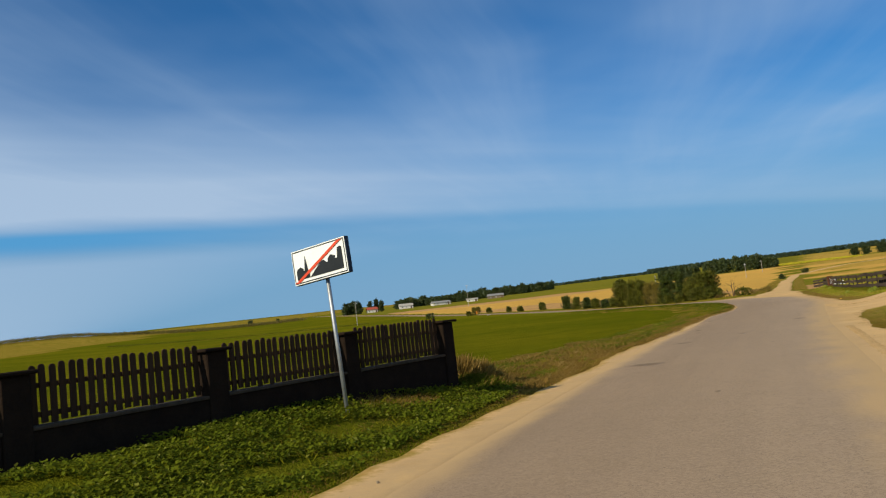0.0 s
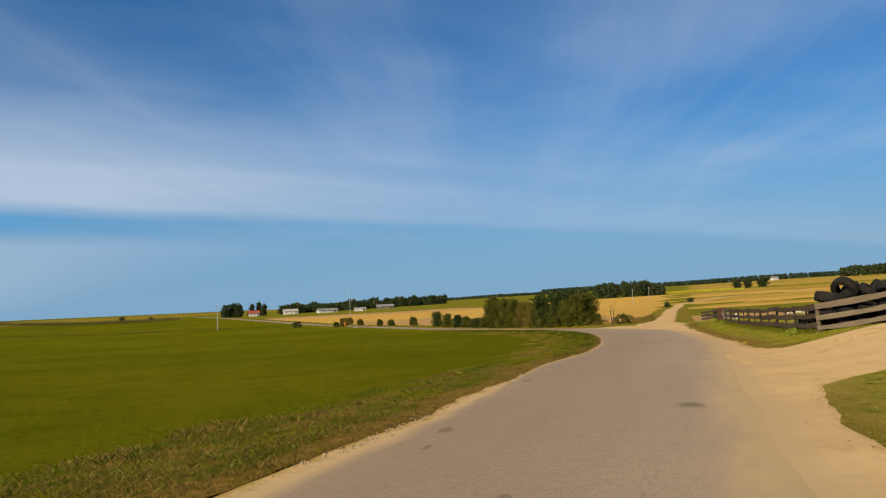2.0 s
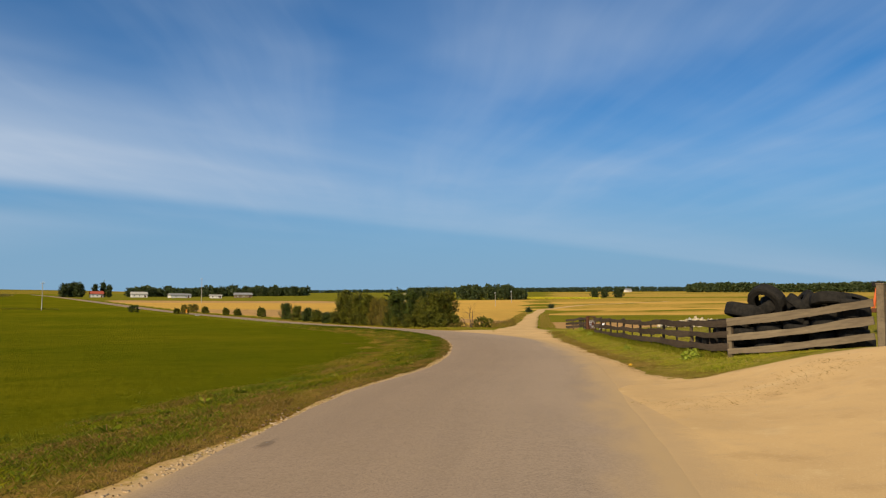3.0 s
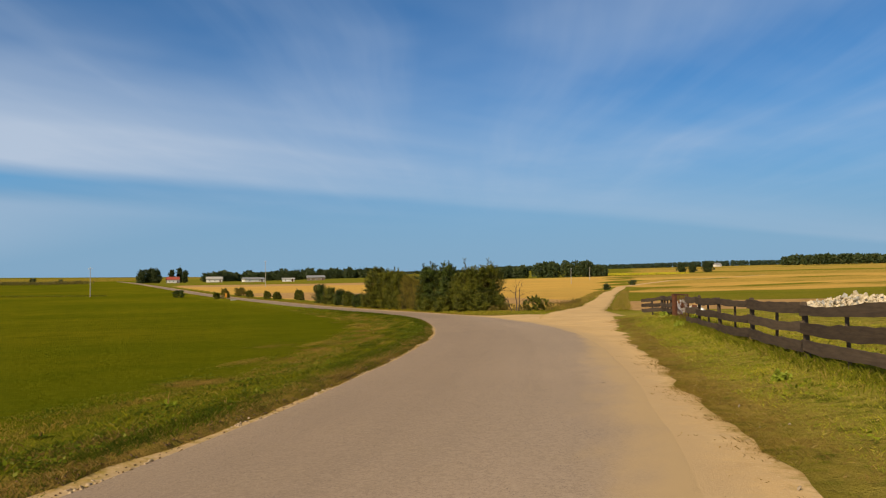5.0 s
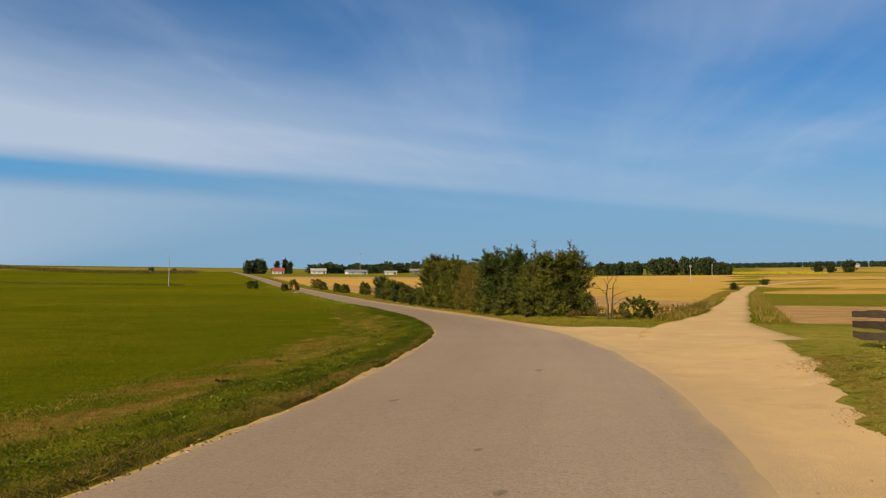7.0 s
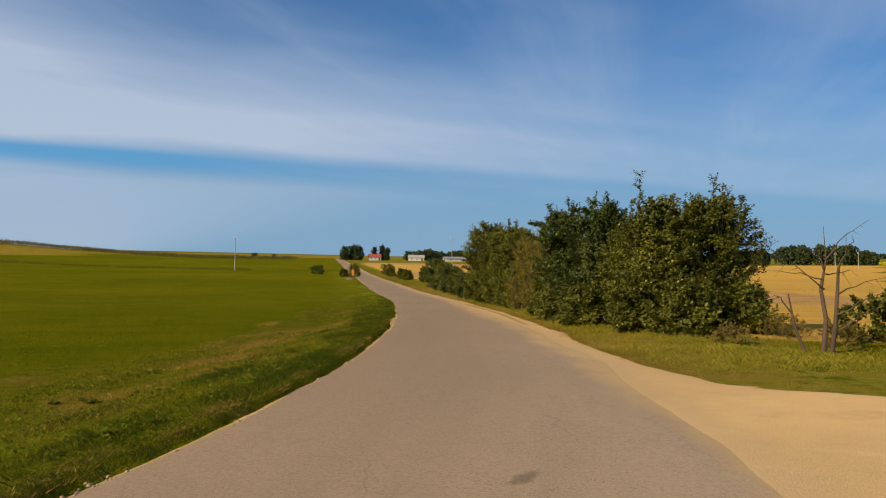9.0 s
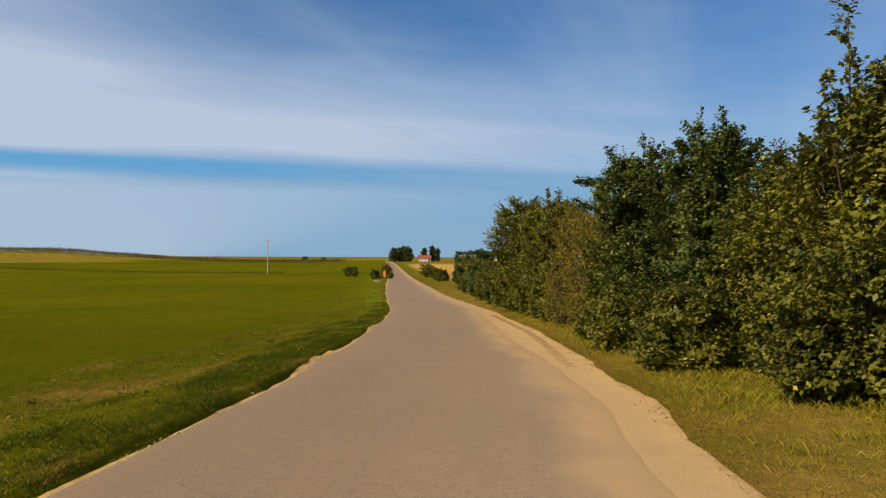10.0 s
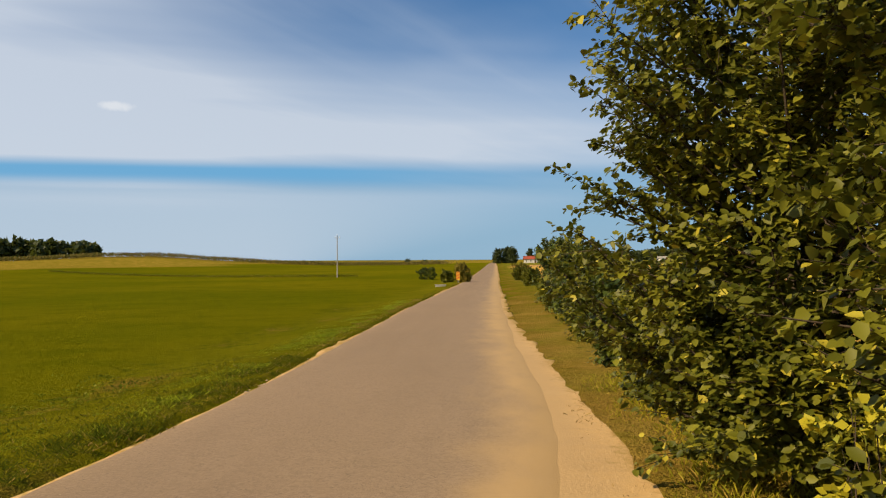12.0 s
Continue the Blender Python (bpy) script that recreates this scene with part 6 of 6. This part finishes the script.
woodland("far_woods", "long dark forest edge on the horizon", (430, 1550), (1500, 1250), 60, 9, 40000, 1, 2.6, .05, M_HAZED_WOOD)
woodland("far_woods", "dark forest on the far rise", (1300, 1350), (2300, 700), 60, 13, 34000, 2, 3.2, .05, M_HAZED_WOOD)
woodland("far_woods", "distant wood on the skyline", (-50, 1500), (480, 1600), 60, 5, 12000, 3, 2.4, .05, M_HAZED_WOOD)
COPSE = [(14.9, 16.2, 4.8), (16.3, 18.0, 5.0), (18.6, 20.4, 6.6), (20.8, 23.0, 6.8), (23.1, 24.0, 4.6)]   # from bearing, to bearing, height
for q0, q1, hh in COPSE:
    p0, p1 = [(26 + 335 * math.sin(radians(q)), 57 + 335 * math.cos(radians(q))) for q in (q0, q1)]
    woodland("field_copse", "dense dark copse of trees beyond the stubble field", p0, p1, 8, hh, 3400, int(q0 * 10), .8, .12)
woodland("far_woods", "dark green forest edge beyond the fields", (545, 769), (860, 470), 40, 9.5, 26000, 6, 2.2, .08)
woodland("village_wood", "continuous dark wood behind the village", (-34, 600), (92, 596), 22, 6.2, 11000, 5, 1.5, .3)
woodland("far_woods", "small wood at the crest of the field", (-640, 530), (-398, 590), 30, 15, 7000, 4, 4)


# -- patches and potholes in the asphalt --
def patch(x, y, L, W, seed, rz=67):
    rng = random.Random(seed)
    n = 16
    v, fade = [], []
    for ring in (0.0, 0.55, 1.0):
        for i in range(n if ring else 1):
            a = 2 * math.pi * i / n
            q = rng.uniform(.8, 1.15) * ring
            px_, py_ = math.cos(a) * L * q * 1.35, math.sin(a) * W * q * 1.35
            c, s = math.cos(radians(rz)), math.sin(radians(rz))
            wx, wy = x + px_ * c - py_ * s, y + px_ * s + py_ * c
            xl, xr = float(road_left(wy)), float(road_right(wy))
            u = min(max((wx - xl) / (xr - xl), 0), 1)
            v.append((wx - x, wy - y, float(land(wx, wy)) + .028 + .03 * 4 * u * (1 - u)))
            fade.append(1.0 - ring)
    f = [(0, 1 + i, 1 + (i + 1) % n) for i in range(n)]
    f += [(1 + i, 1 + n + i, 1 + n + (i + 1) % n, 1 + (i + 1) % n) for i in range(n)]
    me = mesh_of("asphalt_patch", v, f, M_PATCH)
    me.attributes.new("fade", "FLOAT", "POINT").data.foreach_set("value", fade)
    ob = new("asphalt_patch", me)
    ob.location = (x, y, 0)
    tagged(ob, "dark worn patch in the asphalt", "road patch", "road patches", "structure")


for k, (x, y, a, b) in enumerate(((8.5, 25.6, .34, .13), (8.1, 24.3, .20, .06), (12.3, 26.3, .45, .26), (11.3, 32.3, .4, .1), (26.7, 62.8, .13, .06), (26.3, 61.1, .16, .07), (26.7, 64.3, .10, .05), (28.6, 71.5, .22, .08),
                                  (25.9, 67.6, .16, .06), (30.2, 84.6, .30, .10), (30.4, 93.5, .10, .06), (24.1, 50.6, .10, .05), (4.0, 15.4, .42, .34), (6.3, 20.3, .30, .2), (8.4, 21.5, .22, .1), (3.6, 10.3, .12, .05), (7.5, 17.5, .1, .06))):
    patch(x, y, a, b, 500 + k, -20 if k in (12, 13) else 67)
# loose stones on the sand
rs = random.Random(9)
STONES = [stone_mesh(900 + k, M_STONE) for k in range(4)]
for i in range(130):
    y = rs.uniform(4, 124)
    if rs.random() < .45:
        x = float(road_left(y)) + rs.uniform(.12, .45)
    else:
        x = float(road_right(y)) + rs.uniform(.1, 1.6)
    s = rs.uniform(.012, .030) * (1.4 if rs.random() < .1 else 1)
    ob = new("pebble", STONES[i % 4])
    ob.matrix_world = pose(x, y, float(land(x, y)) + .02, rs.uniform(0, 360), rs.uniform(0, 360), 0) @ Matrix.Diagonal((s * 1.3, s, s * .7, 1))
    tagged(ob, "small pale stone on the sandy verge", "stone", "loose stones")
ob = new("yellow_stone", stone_mesh(77, M_YELLOW))
ob.matrix_world = pose(22.4, 42.7, float(land(22.4, 42.7)) + .03, 20, 10, 0) @ Matrix.Diagonal((.13, .09, .08, 1))
tagged(ob, "yellowish lump lying in the verge grass", "stone")


# -- crumbled edge of the asphalt --
def crumbs(name, label, line, y0, y1, n, seed, mat, spread_, size):
    """Flat broken bits of asphalt and lime lying along the road's edge."""
    rng = np.random.default_rng(seed)
    y = rng.uniform(y0, y1, n)
    x = line(y) + rng.normal(0, spread_, n) + .06 * np.sin(y * 2.3)
    z = land(x, y) + .018
    s_ = size * np.minimum(rng.lognormal(0, .5, n), 2.2)
    a = rng.uniform(0, 6.28, n)
    v = []
    for lift, k in ((-.03, 1.15), (.012, 1.0)):
        for j in range(5):
            q = a + j * 1.2566
            g = s_ * k * rng.uniform(.7, 1.2, n)
            v.append(np.stack([x + np.cos(q) * g, y + np.sin(q) * g * 1.5, z + lift * (.2 + 5 * s_)], 1))
    v = np.stack(v, 1).reshape(-1, 3)
    i = np.arange(n)[:, None] * 10
    f = [i + np.array([j, (j + 1) % 5, 5 + (j + 1) % 5, 5 + j]) for j in range(5)] + [i + np.array([5, 6, 7, 8]), i + np.array([5, 8, 9, 9])]
    f = np.concatenate(f[:6], 1).reshape(-1, 4)
    tagged(new(name, quick_mesh(name, v, f, mat)), label, "rubble", kind="stuff")


crumbs("asphalt_crumbs", "pale broken crumbs along the asphalt edge", lambda q: road_left(q) + .20, 24, 128, 3600, 71, M_CRUMB, .07, .011)
crumbs("asphalt_crumbs", "brown clods of earth along the asphalt edge", road_left, 24, 66, 1300, 72, M_CLOD, .12, .007)


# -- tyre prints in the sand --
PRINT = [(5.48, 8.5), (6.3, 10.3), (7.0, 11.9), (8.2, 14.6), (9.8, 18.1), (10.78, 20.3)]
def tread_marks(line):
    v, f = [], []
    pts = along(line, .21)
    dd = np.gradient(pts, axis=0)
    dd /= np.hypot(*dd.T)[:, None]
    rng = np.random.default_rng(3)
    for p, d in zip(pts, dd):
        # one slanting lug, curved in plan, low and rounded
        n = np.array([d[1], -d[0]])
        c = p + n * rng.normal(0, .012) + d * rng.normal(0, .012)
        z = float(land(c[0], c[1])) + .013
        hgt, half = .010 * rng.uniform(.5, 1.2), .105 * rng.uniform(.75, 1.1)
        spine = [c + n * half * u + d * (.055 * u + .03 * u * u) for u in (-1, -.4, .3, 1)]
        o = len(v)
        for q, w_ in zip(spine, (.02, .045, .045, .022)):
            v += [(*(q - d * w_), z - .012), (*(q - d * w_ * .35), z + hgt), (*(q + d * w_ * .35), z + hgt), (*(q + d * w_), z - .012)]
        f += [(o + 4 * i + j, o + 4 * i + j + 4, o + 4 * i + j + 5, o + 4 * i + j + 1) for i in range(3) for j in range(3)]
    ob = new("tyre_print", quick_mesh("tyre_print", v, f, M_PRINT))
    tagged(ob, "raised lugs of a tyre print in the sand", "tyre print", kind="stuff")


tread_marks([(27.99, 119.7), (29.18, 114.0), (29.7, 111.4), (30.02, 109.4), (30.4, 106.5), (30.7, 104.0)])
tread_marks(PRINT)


# -- grass --
def blades(name, label, x, y, height, mat, seed, width=0.006, lean=0.5):
    rng = np.random.default_rng(seed)
    n = len(x)
    z = land(x, y) - 0.01
    a = rng.uniform(0, 6.28, n)
    h = height * rng.uniform(.5, 1.3, n)
    w = width * rng.uniform(.7, 1.5, n)
    dx, dy = np.cos(a) * w, np.sin(a) * w
    lx, ly = rng.normal(0, lean, n) * h, rng.normal(0, lean, n) * h
    v = np.stack([np.stack([x - dx, y - dy, z], 1), np.stack([x + dx, y + dy, z], 1), np.stack([x + dx * .5 + lx * .45, y + dy * .5 + ly * .45, z + h * .62], 1),
                  np.stack([x + lx, y + ly, z + h], 1)], 1).reshape(-1, 3)
    i = np.arange(n)[:, None] * 4
    f = np.concatenate([i + np.array([0, 1, 2]), i + np.array([0, 2, 3])], 1).reshape(-1, 3)
    ob = new(name, quick_mesh(name, v, f, mat))
    return tagged(ob, label, "grass", kind="stuff")


rg = np.random.default_rng(12)


def verge(n, side, y0, y1, near, far, power=1.6):
    y = rg.uniform(y0, y1, n)
    d = near + (far - near) * rg.random(n) ** power
    clump = np.sin(y * 2.1 + 3 * np.sin(y * .37)) * np.sin(d * 3.1 + y * .7)
    d = d + .12 * clump
    x = road_left(y) - d if side < 0 else road_right(y) + d
    return x, y, d


def patches(x, y):
    """A slow, uneven pattern between 0 and 1."""
    q = np.sin(x * .83 + 2.1 * np.sin(y * .31)) * np.sin(y * .57 + 1.7 * np.sin(x * .4)) + .5 * np.sin(x * 2.3 + y * 1.9) * np.sin(y * 1.3 - x * 1.1)
    return np.clip(.5 + .5 * q, 0, 1)


x, y, d = verge(125000, -1, 3, 128, .12, 6.0, 2.4)
dryness = np.interp(y, [0, 9, 14, 24, 40, 70, 90, 240], [.15, .25, .85, .9, .75, .6, .4, .3]) * (1 - smooth(.3, np.interp(y, [0, 20, 34, 60], [4.0, 2.6, 1.2, .9]), d))
dryness = np.maximum(dryness, np.interp(y, [0, 40, 60, 130], [0, .2, .35, .35]) * np.exp(-((d - 3.2) / 1.1) ** 2))
dryness = np.clip(dryness + .7 * (patches(x, y) - .5), 0, .95)
gr = rg.random(len(x)) > dryness
hgt = (.03 + np.interp(y, [50, 80], [.06, .035]) * smooth(.2, 1.2, d) * (.3 + .9 * patches(x * 1.7, y * 1.7))) * (1 - .7 * smooth(1.6, 4.5, d))
far_ = gr & (y > 50 + 14 * rg.random(len(y)))
gr = gr & ~far_
blades("grass", "green and yellowing verge grass along the road", x[gr], y[gr], hgt[gr], M_TURF, 1, .003, .7)
blades("grass", "short green verge grass along the field", x[far_], y[far_], hgt[far_] * .8, M_LIP, 13, .003, .7)
gr = gr | far_
near_ = ~gr & (y < 36 + 12 * rg.random(len(y)))
far_ = ~gr & ~near_
blades("grass", "red-brown withered grass patches in the verge", x[near_], y[near_], hgt[near_] * .7, M_RUSSET, 23, .003, .7)
blades("grass", "dry brownish grass patches in the verge", x[far_], y[far_], hgt[far_] * .6, M_GRASS_DRY, 2, .003, .7)
x, y, d = verge(7000, -1, 3, 44, -.08, .9, 1.0)
blades("grass", "dry brownish grass at the road edge", x, y, .035 + 0 * d, M_RUSSET, 10, .003, .6)
x, y, d = verge(90000, -1, 40, 128, .10, .9, 1.1)
blades("grass", "thick turf edge overhanging the asphalt, shade put into its dark blades", x, y, (.03 + np.interp(y, [60, 85], [.018, .045]) * patches(x * 3, y * 3)) * (1 - .6 * smooth(.5, 1.0, d)), M_EDGE, 11, .0028, .6)
x, y, d = verge(40000, -1, 104, 150, .3, 1.5, 1.0)
ok = np.sin(y * 1.3 + 2 * np.sin(y * .5)) * .3 + patches(x * 1.9, y * 1.9) > .25
blades("tall_grass", "lush bright green grass tufts along the field edge", x[ok], y[ok], (.025 + .06 * patches(x * 2.7, y * 2.7) * (1 - smooth(.7, 1.5, d)))[ok] * np.interp(y[ok], [104, 114, 122], [.3, .5, .8]), M_LUSH, 21, .0026, .7)
x, y, d = verge(6000, -1, 112, 150, -.05, .5, 1.0)
blades("grass", "dry brown strip between turf and asphalt", x, y, .025 + .03 * patches(x * 3, y * 3), M_GRASS_DRY, 22, .005, .9)
x, y, d = verge(190000, 1, 3, 128, .5, 7.0, 1.2)
edge_w = np.interp(y, ry, sw)
in_track = ((y > np.interp(x, [14.4, 15.9, 19.1, 30, 46], [26, 28.1, 28.8, 30.6, 32.6])) & (y < 37.7) & (d < 14)) | ((y > 71) & (y < 91) & ((x - 40.0) - (y - 90.0) * 0.468 < 1.7))
keep = (d + .9 * (patches(x * 2.2, y * 2.2) - .5) > edge_w) & ~in_track
x, y, d, edge_w = x[keep], y[keep], d[keep], edge_w[keep]
lush = smooth(.45, .75, patches(x, y)) * smooth(.3, 2.0, d - edge_w)
gr = rg.random(len(x)) < (.25 + .65 * lush) * smooth(.2, 1.3, d - edge_w + .6 * (patches(x * 2, y * 2) - .5))
hgt = .022 + .032 * smooth(.3, 2.5, d - edge_w) * (.4 + patches(x * 3, y * 3))
blades("grass", "green verge grass between road and fence", x[gr & (y < 82)], y[gr & (y < 82)], hgt[gr & (y < 82)], M_SERE, 3, .0035, .8)
far_ = gr & (y >= 82)
blades("grass", "olive verge grass before the hedge", x[far_], y[far_], hgt[far_], M_OLIVE, 15, .0026, .55)
blades("grass", "dry yellow grass along the sandy shoulder", x[~gr], y[~gr], hgt[~gr] * .7, M_TAWNY, 4, .0026, .6)


def tussocks(label, n, y0, y1, near, far, per, spread_x, height, mat, seed, width=.0026, lean=.55):
    """Grass standing in clumps of their own along the field side of the road."""
    rng = np.random.default_rng(seed)
    cy, cd = rng.uniform(y0, y1, n), near + (far - near) * rng.random(n)
    size = rng.uniform(.4, 1.6, n)
    k = np.repeat(np.arange(n), (per * size ** 2).astype(int))
    y = cy[k] + rng.normal(0, spread_x * 2.2, len(k)) * size[k]
    d = np.maximum(cd[k] + rng.normal(0, spread_x, len(k)) * size[k], .06)
    h = height * size[k] * np.exp(-((d - cd[k]) / (spread_x * 1.6 * size[k])) ** 2)
    blades("grass", label, road_left(y) - d, y, h + .010, mat, seed + 1, width, lean)


tussocks("dark green grass clumps near the asphalt edge", 130, 46, 116, .3, 2.0, 520, .17, .045, M_EDGE, 301)
tussocks("dark green weedy clumps in the worn verge", 150, 14, 46, .5, 3.6, 420, .15, .042, M_HERB, 303)
tussocks("yellow-green grass clumps in the verge", 220, 40, 116, .8, 4.2, 420, .2, .036, M_SERE_GREEN, 311)
tussocks("tawny dry grass clumps in the verge", 130, 40, 104, 1.2, 4.2, 380, .20, .034, M_TAWNY, 305)
tussocks("red-brown withered clumps in the worn verge", 300, 12, 48, .3, 3.4, 420, .18, .038, M_STRAW, 307)
tussocks("brown withered clumps along the asphalt lip", 110, 40, 104, .08, .35, 220, .08, .03, M_STRAW, 309)
# tall grass under the hedge, round the dead tree and by the fences
y = rg.uniform(91.5, 127, 40000)
x = road_right(y) + np.interp(y, ry, sw) + .2 + rg.random(40000) ** .7 * np.interp(y, [91, 96, 104, 127], [4.6, 3.2, 1.9, 1.3])
blades("tall_grass", "tall uncut grass at the foot of the hedge", x, y, .03 + .10 * patches(x * 3, y * 3) * smooth(.0, .7, x - road_right(y) - np.interp(y, ry, sw)), M_OLIVE, 5, .0024, .5)
y = rg.uniform(91.5, 118, 11000)
x = road_right(y) + np.interp(y, ry, sw) + rg.random(11000) * np.interp(y, [91, 98, 118], [9.0, 5.0, 1.5])
blades("tall_grass", "tall dry straw-coloured grass by the hedge", x, y, .025 + .04 * patches(x * 2, y * 2), M_TAWNY, 6, .0022, .5)
t = rg.random(9000)
x, y = CORNER[0] + (POST_END[0] - CORNER[0]) * t + rg.normal(0, .22, 9000), CORNER[1] + (POST_END[1] - CORNER[1]) * t + rg.normal(0, .22, 9000)
blades("tall_grass", "uncut grass along the plank fence", x, y, .13 + 0 * t, M_GRASS, 7, .006, .5)
x, y = .50 + rg.normal(0, .36, 9000), 14.75 + rg.normal(0, .36, 9000)
blades("tall_grass", "clump of brown dry weeds past the end of the fence", x, y, .40 * np.exp(-((x - .45) ** 2 + (y - 14.8) ** 2) / .45) * (.45 + .8 * patches(x * 5, y * 5)) + .05, M_STRAW, 8, .0026, .22)
x, y = .55 + rg.normal(0, .42, 9000), 14.5 + rg.normal(0, .34, 9000)
blades("tall_grass", "dark shaggy grass under the dry weeds", x, y, .17 * np.exp(-((x - .5) ** 2 + (y - 14.5) ** 2) / .5) + .03, M_EDGE, 28, .003, .45)
x, y, d = verge(24000, -1, 12, 30, .3, 4.2, 1.0)
blades("grass", "low brown withered weeds in the verge", x, y, .05 + .08 * patches(x * 2.3, y * 2.3) ** 2, M_STRAW, 12, .003, .6)
n = 110000
y = rg.uniform(35.5, 68, n)
d = np.interp(y, ry, sw) + .7 + 3.0 * rg.random(n)
x = road_right(y) + d
ok = (patches(x * 1.9, y * 1.9) + .5 * rg.random(n) > .45) & ~((y < 37.6) & (d < 14) & (x > 19))
half = rg.random(n) < .55
hh = .022 + .034 * patches(x * 2.7, y * 2.7)
blades("grass", "yellowing grass before the plank fence", x[ok & half], y[ok & half], hh[ok & half], M_SERE, 17, .0035, .6)
blades("grass", "green grass before the plank fence", x[ok & ~half], y[ok & ~half], hh[ok & ~half], M_WEED, 18, .0035, .6)
x, y, d = verge(11000, -1, 26, 80, .13, .7, 1.3)
ok = patches(x * 2.1, y * 2.1) > .38
blades("grass", "brown withered fringe along the asphalt", x[ok], y[ok], .05 + 0 * x[ok], M_STRAW, 19, .003, .7)
n = 80000
y = np.where(rg.random(n) < .6, rg.uniform(34, 76, n), rg.uniform(18, 126, n))
e = rg.normal(.25, .42, n)
x = road_right(y) + np.interp(y, ry, sw) + .15 + e
ok = (patches(x * 2.6, y * 2.6) + .55 * e > .36) & ~((y > 27.5) & (y < 37.4)) & ~((y > 72) & (y < 91))
blades("grass", "thin dry tufts spreading onto the sand", x[ok], y[ok], .02 + .025 * rg.random(int(ok.sum())), M_STRAW, 16, .003, .9)
t = rg.random(3000)
blades("grass", "brown trodden tufts on the sandy entry", 17.6 + 4.6 * t + rg.normal(0, .2, 3000), 33.6 + .9 * t + rg.normal(0, .22, 3000) + .7 * (rg.random(3000) < .4), .04 + 0 * t, M_STRAW, 14, .006, .9)
# west side of the track and its weedy ridge
t = rg.random(16000) ** 1.3
px0 = np.interp(t, np.linspace(0, 1, tn), tc[:, 0])
py0 = np.interp(t, np.linspace(0, 1, tn), tc[:, 1])
sd = np.where(rg.random(16000) < .6, -1, 1)
off = sd * (1.6 + 1.6 * rg.random(16000))
kk = (py0 > 93) & (py0 < 190)
blades("tall_grass", "dry weedy grass on the ridges of the field track", (px0 + off * .905)[kk], (py0 - off * .424)[kk], .30 + 0 * px0[kk], M_GRASS_DRY, 9, .02, .35)


# broad-leaved herbs before the picket fence
def herbs(name, label, x, y, size, mat, seed):
    rng = np.random.default_rng(seed)
    n = len(x)
    per = 7
    k = np.repeat(np.arange(n), per)
    a = rng.uniform(0, 6.28, n * per)
    way = np.stack([np.cos(a), np.sin(a), rng.uniform(.1, 1.0, n * per)], 1)
    pos = np.stack([x[k] + rng.normal(0, .05, n * per), y[k] + rng.normal(0, .05, n * per), land(x, y)[k] + rng.uniform(.01, .10, n * per)], 1)
    le = size * rng.uniform(.6, 1.3, n * per)
    v, f = leaf_arrays(pos, way, np.array([[0, 0, 1.0]]) + rng.normal(0, .3, (n * per, 3)), le, le * .7)
    ob = new(name, quick_mesh(name, v, f, mat))
    return tagged(ob, label, "weeds", kind="stuff")


y = 2 + 12 * rg.random(8000)
d = .35 + 2.9 * rg.random(8000)
kk = np.sin(y * 1.7) * np.sin(d * 2.9 + y) > -.35
herbs("herbs", "low broad-leaved herbs growing before the fence", (road_left(y) - d)[kk], y[kk], .05, M_HERB, 31)
y = rg.uniform(18, 126, 5200)
d = .45 + 3.4 * rg.random(5200) ** 1.3
kk = np.sin(y * .9) * np.sin(d * 2.3 + y * .6) > .0
herbs("herbs", "scattered low herbs in the verge", (road_left(y) - d)[kk], y[kk], .045, M_HERB, 32)
y = rg.uniform(38, 70, 900)
d = 1.6 + 2.4 * rg.random(900)
kk = np.sin(y * .8) * np.sin(d * 2.3 + y * .6) > .2
herbs("herbs", "scattered low herbs in the verge", (road_right(y) + d)[kk], y[kk], .05, M_WEED, 33)

t = rg.random(420)
x, y = 34.0 + 4.4 * t + rg.normal(0, .25, 420) + .5, 66.6 + 9.6 * t + rg.normal(0, .3, 420)
herbs("herbs", "bright green weeds along the mouth of the field track", x, y, .055, M_WEED, 34)
herbs("herbs", "yellowing low weeds along the mouth of the field track", x[::2] - .35, y[::2] + .3, .05, M_SERE, 35)


# dock plants in the verge
for k in range(34):
    y = rs.uniform(20, 112)
    x = float(road_left(y)) - rs.uniform(.5, 3.2)
    plant("dock_plant", "dark green dock plant in the verge grass", x, y, 16, rs.uniform(.09, .17), 0.5, M_HERB if k % 3 else M_WEED, 700 + k, 0.6, group="dock plants", spread_=.05)

# ripe maize along the crest and the grassy field margin below it
def crop_row(name, label, a, b, depth, h, n, size, mat, seed):
    rng = np.random.default_rng(seed)
    t_ = rng.random(n)
    x = a[0] + (b[0] - a[0]) * t_ + rng.uniform(-depth, depth, n)
    y = a[1] + (b[1] - a[1]) * t_ + rng.uniform(-depth, depth, n)
    p = np.stack([x, y, land(x, y) + h * rng.random(n) ** .8 * (.9 + .1 * np.sin(t_ * 60))], 1)
    le = size * rng.uniform(.6, 1.3, n)
    v, f = leaf_arrays(p, rng.normal(0, .6, (n, 3)) + np.array([0, 0, 1.0]), rng.normal(0, 1, (n, 3)), le, le * .35)
    tagged(new(name, quick_mesh(name, v, f, mat)), label, "crop", kind="stuff")


crop_row("maize", "strip of ripe brown maize along the field crest", (-330, 300), (-95, 520), 5, 1.6, 16000, 1.0, M_MAIZE, 61)
crop_row("maize", "strip of ripe brown maize along the field crest", (-520, 120), (-330, 300), 5, 1.7, 12000, 1.0, M_MAIZE, 62)
crop_row("field_margin", "dark grassy field margin across the green field", (-115, 262), (-22, 231), .4, .28, 5000, .3, M_GRASS, 63)
crop_row("mustard_field", "bright yellow flowering strip far off", (170, 384), (200, 372), 7, .30, 9000, .8, M_MUSTARD, 64)
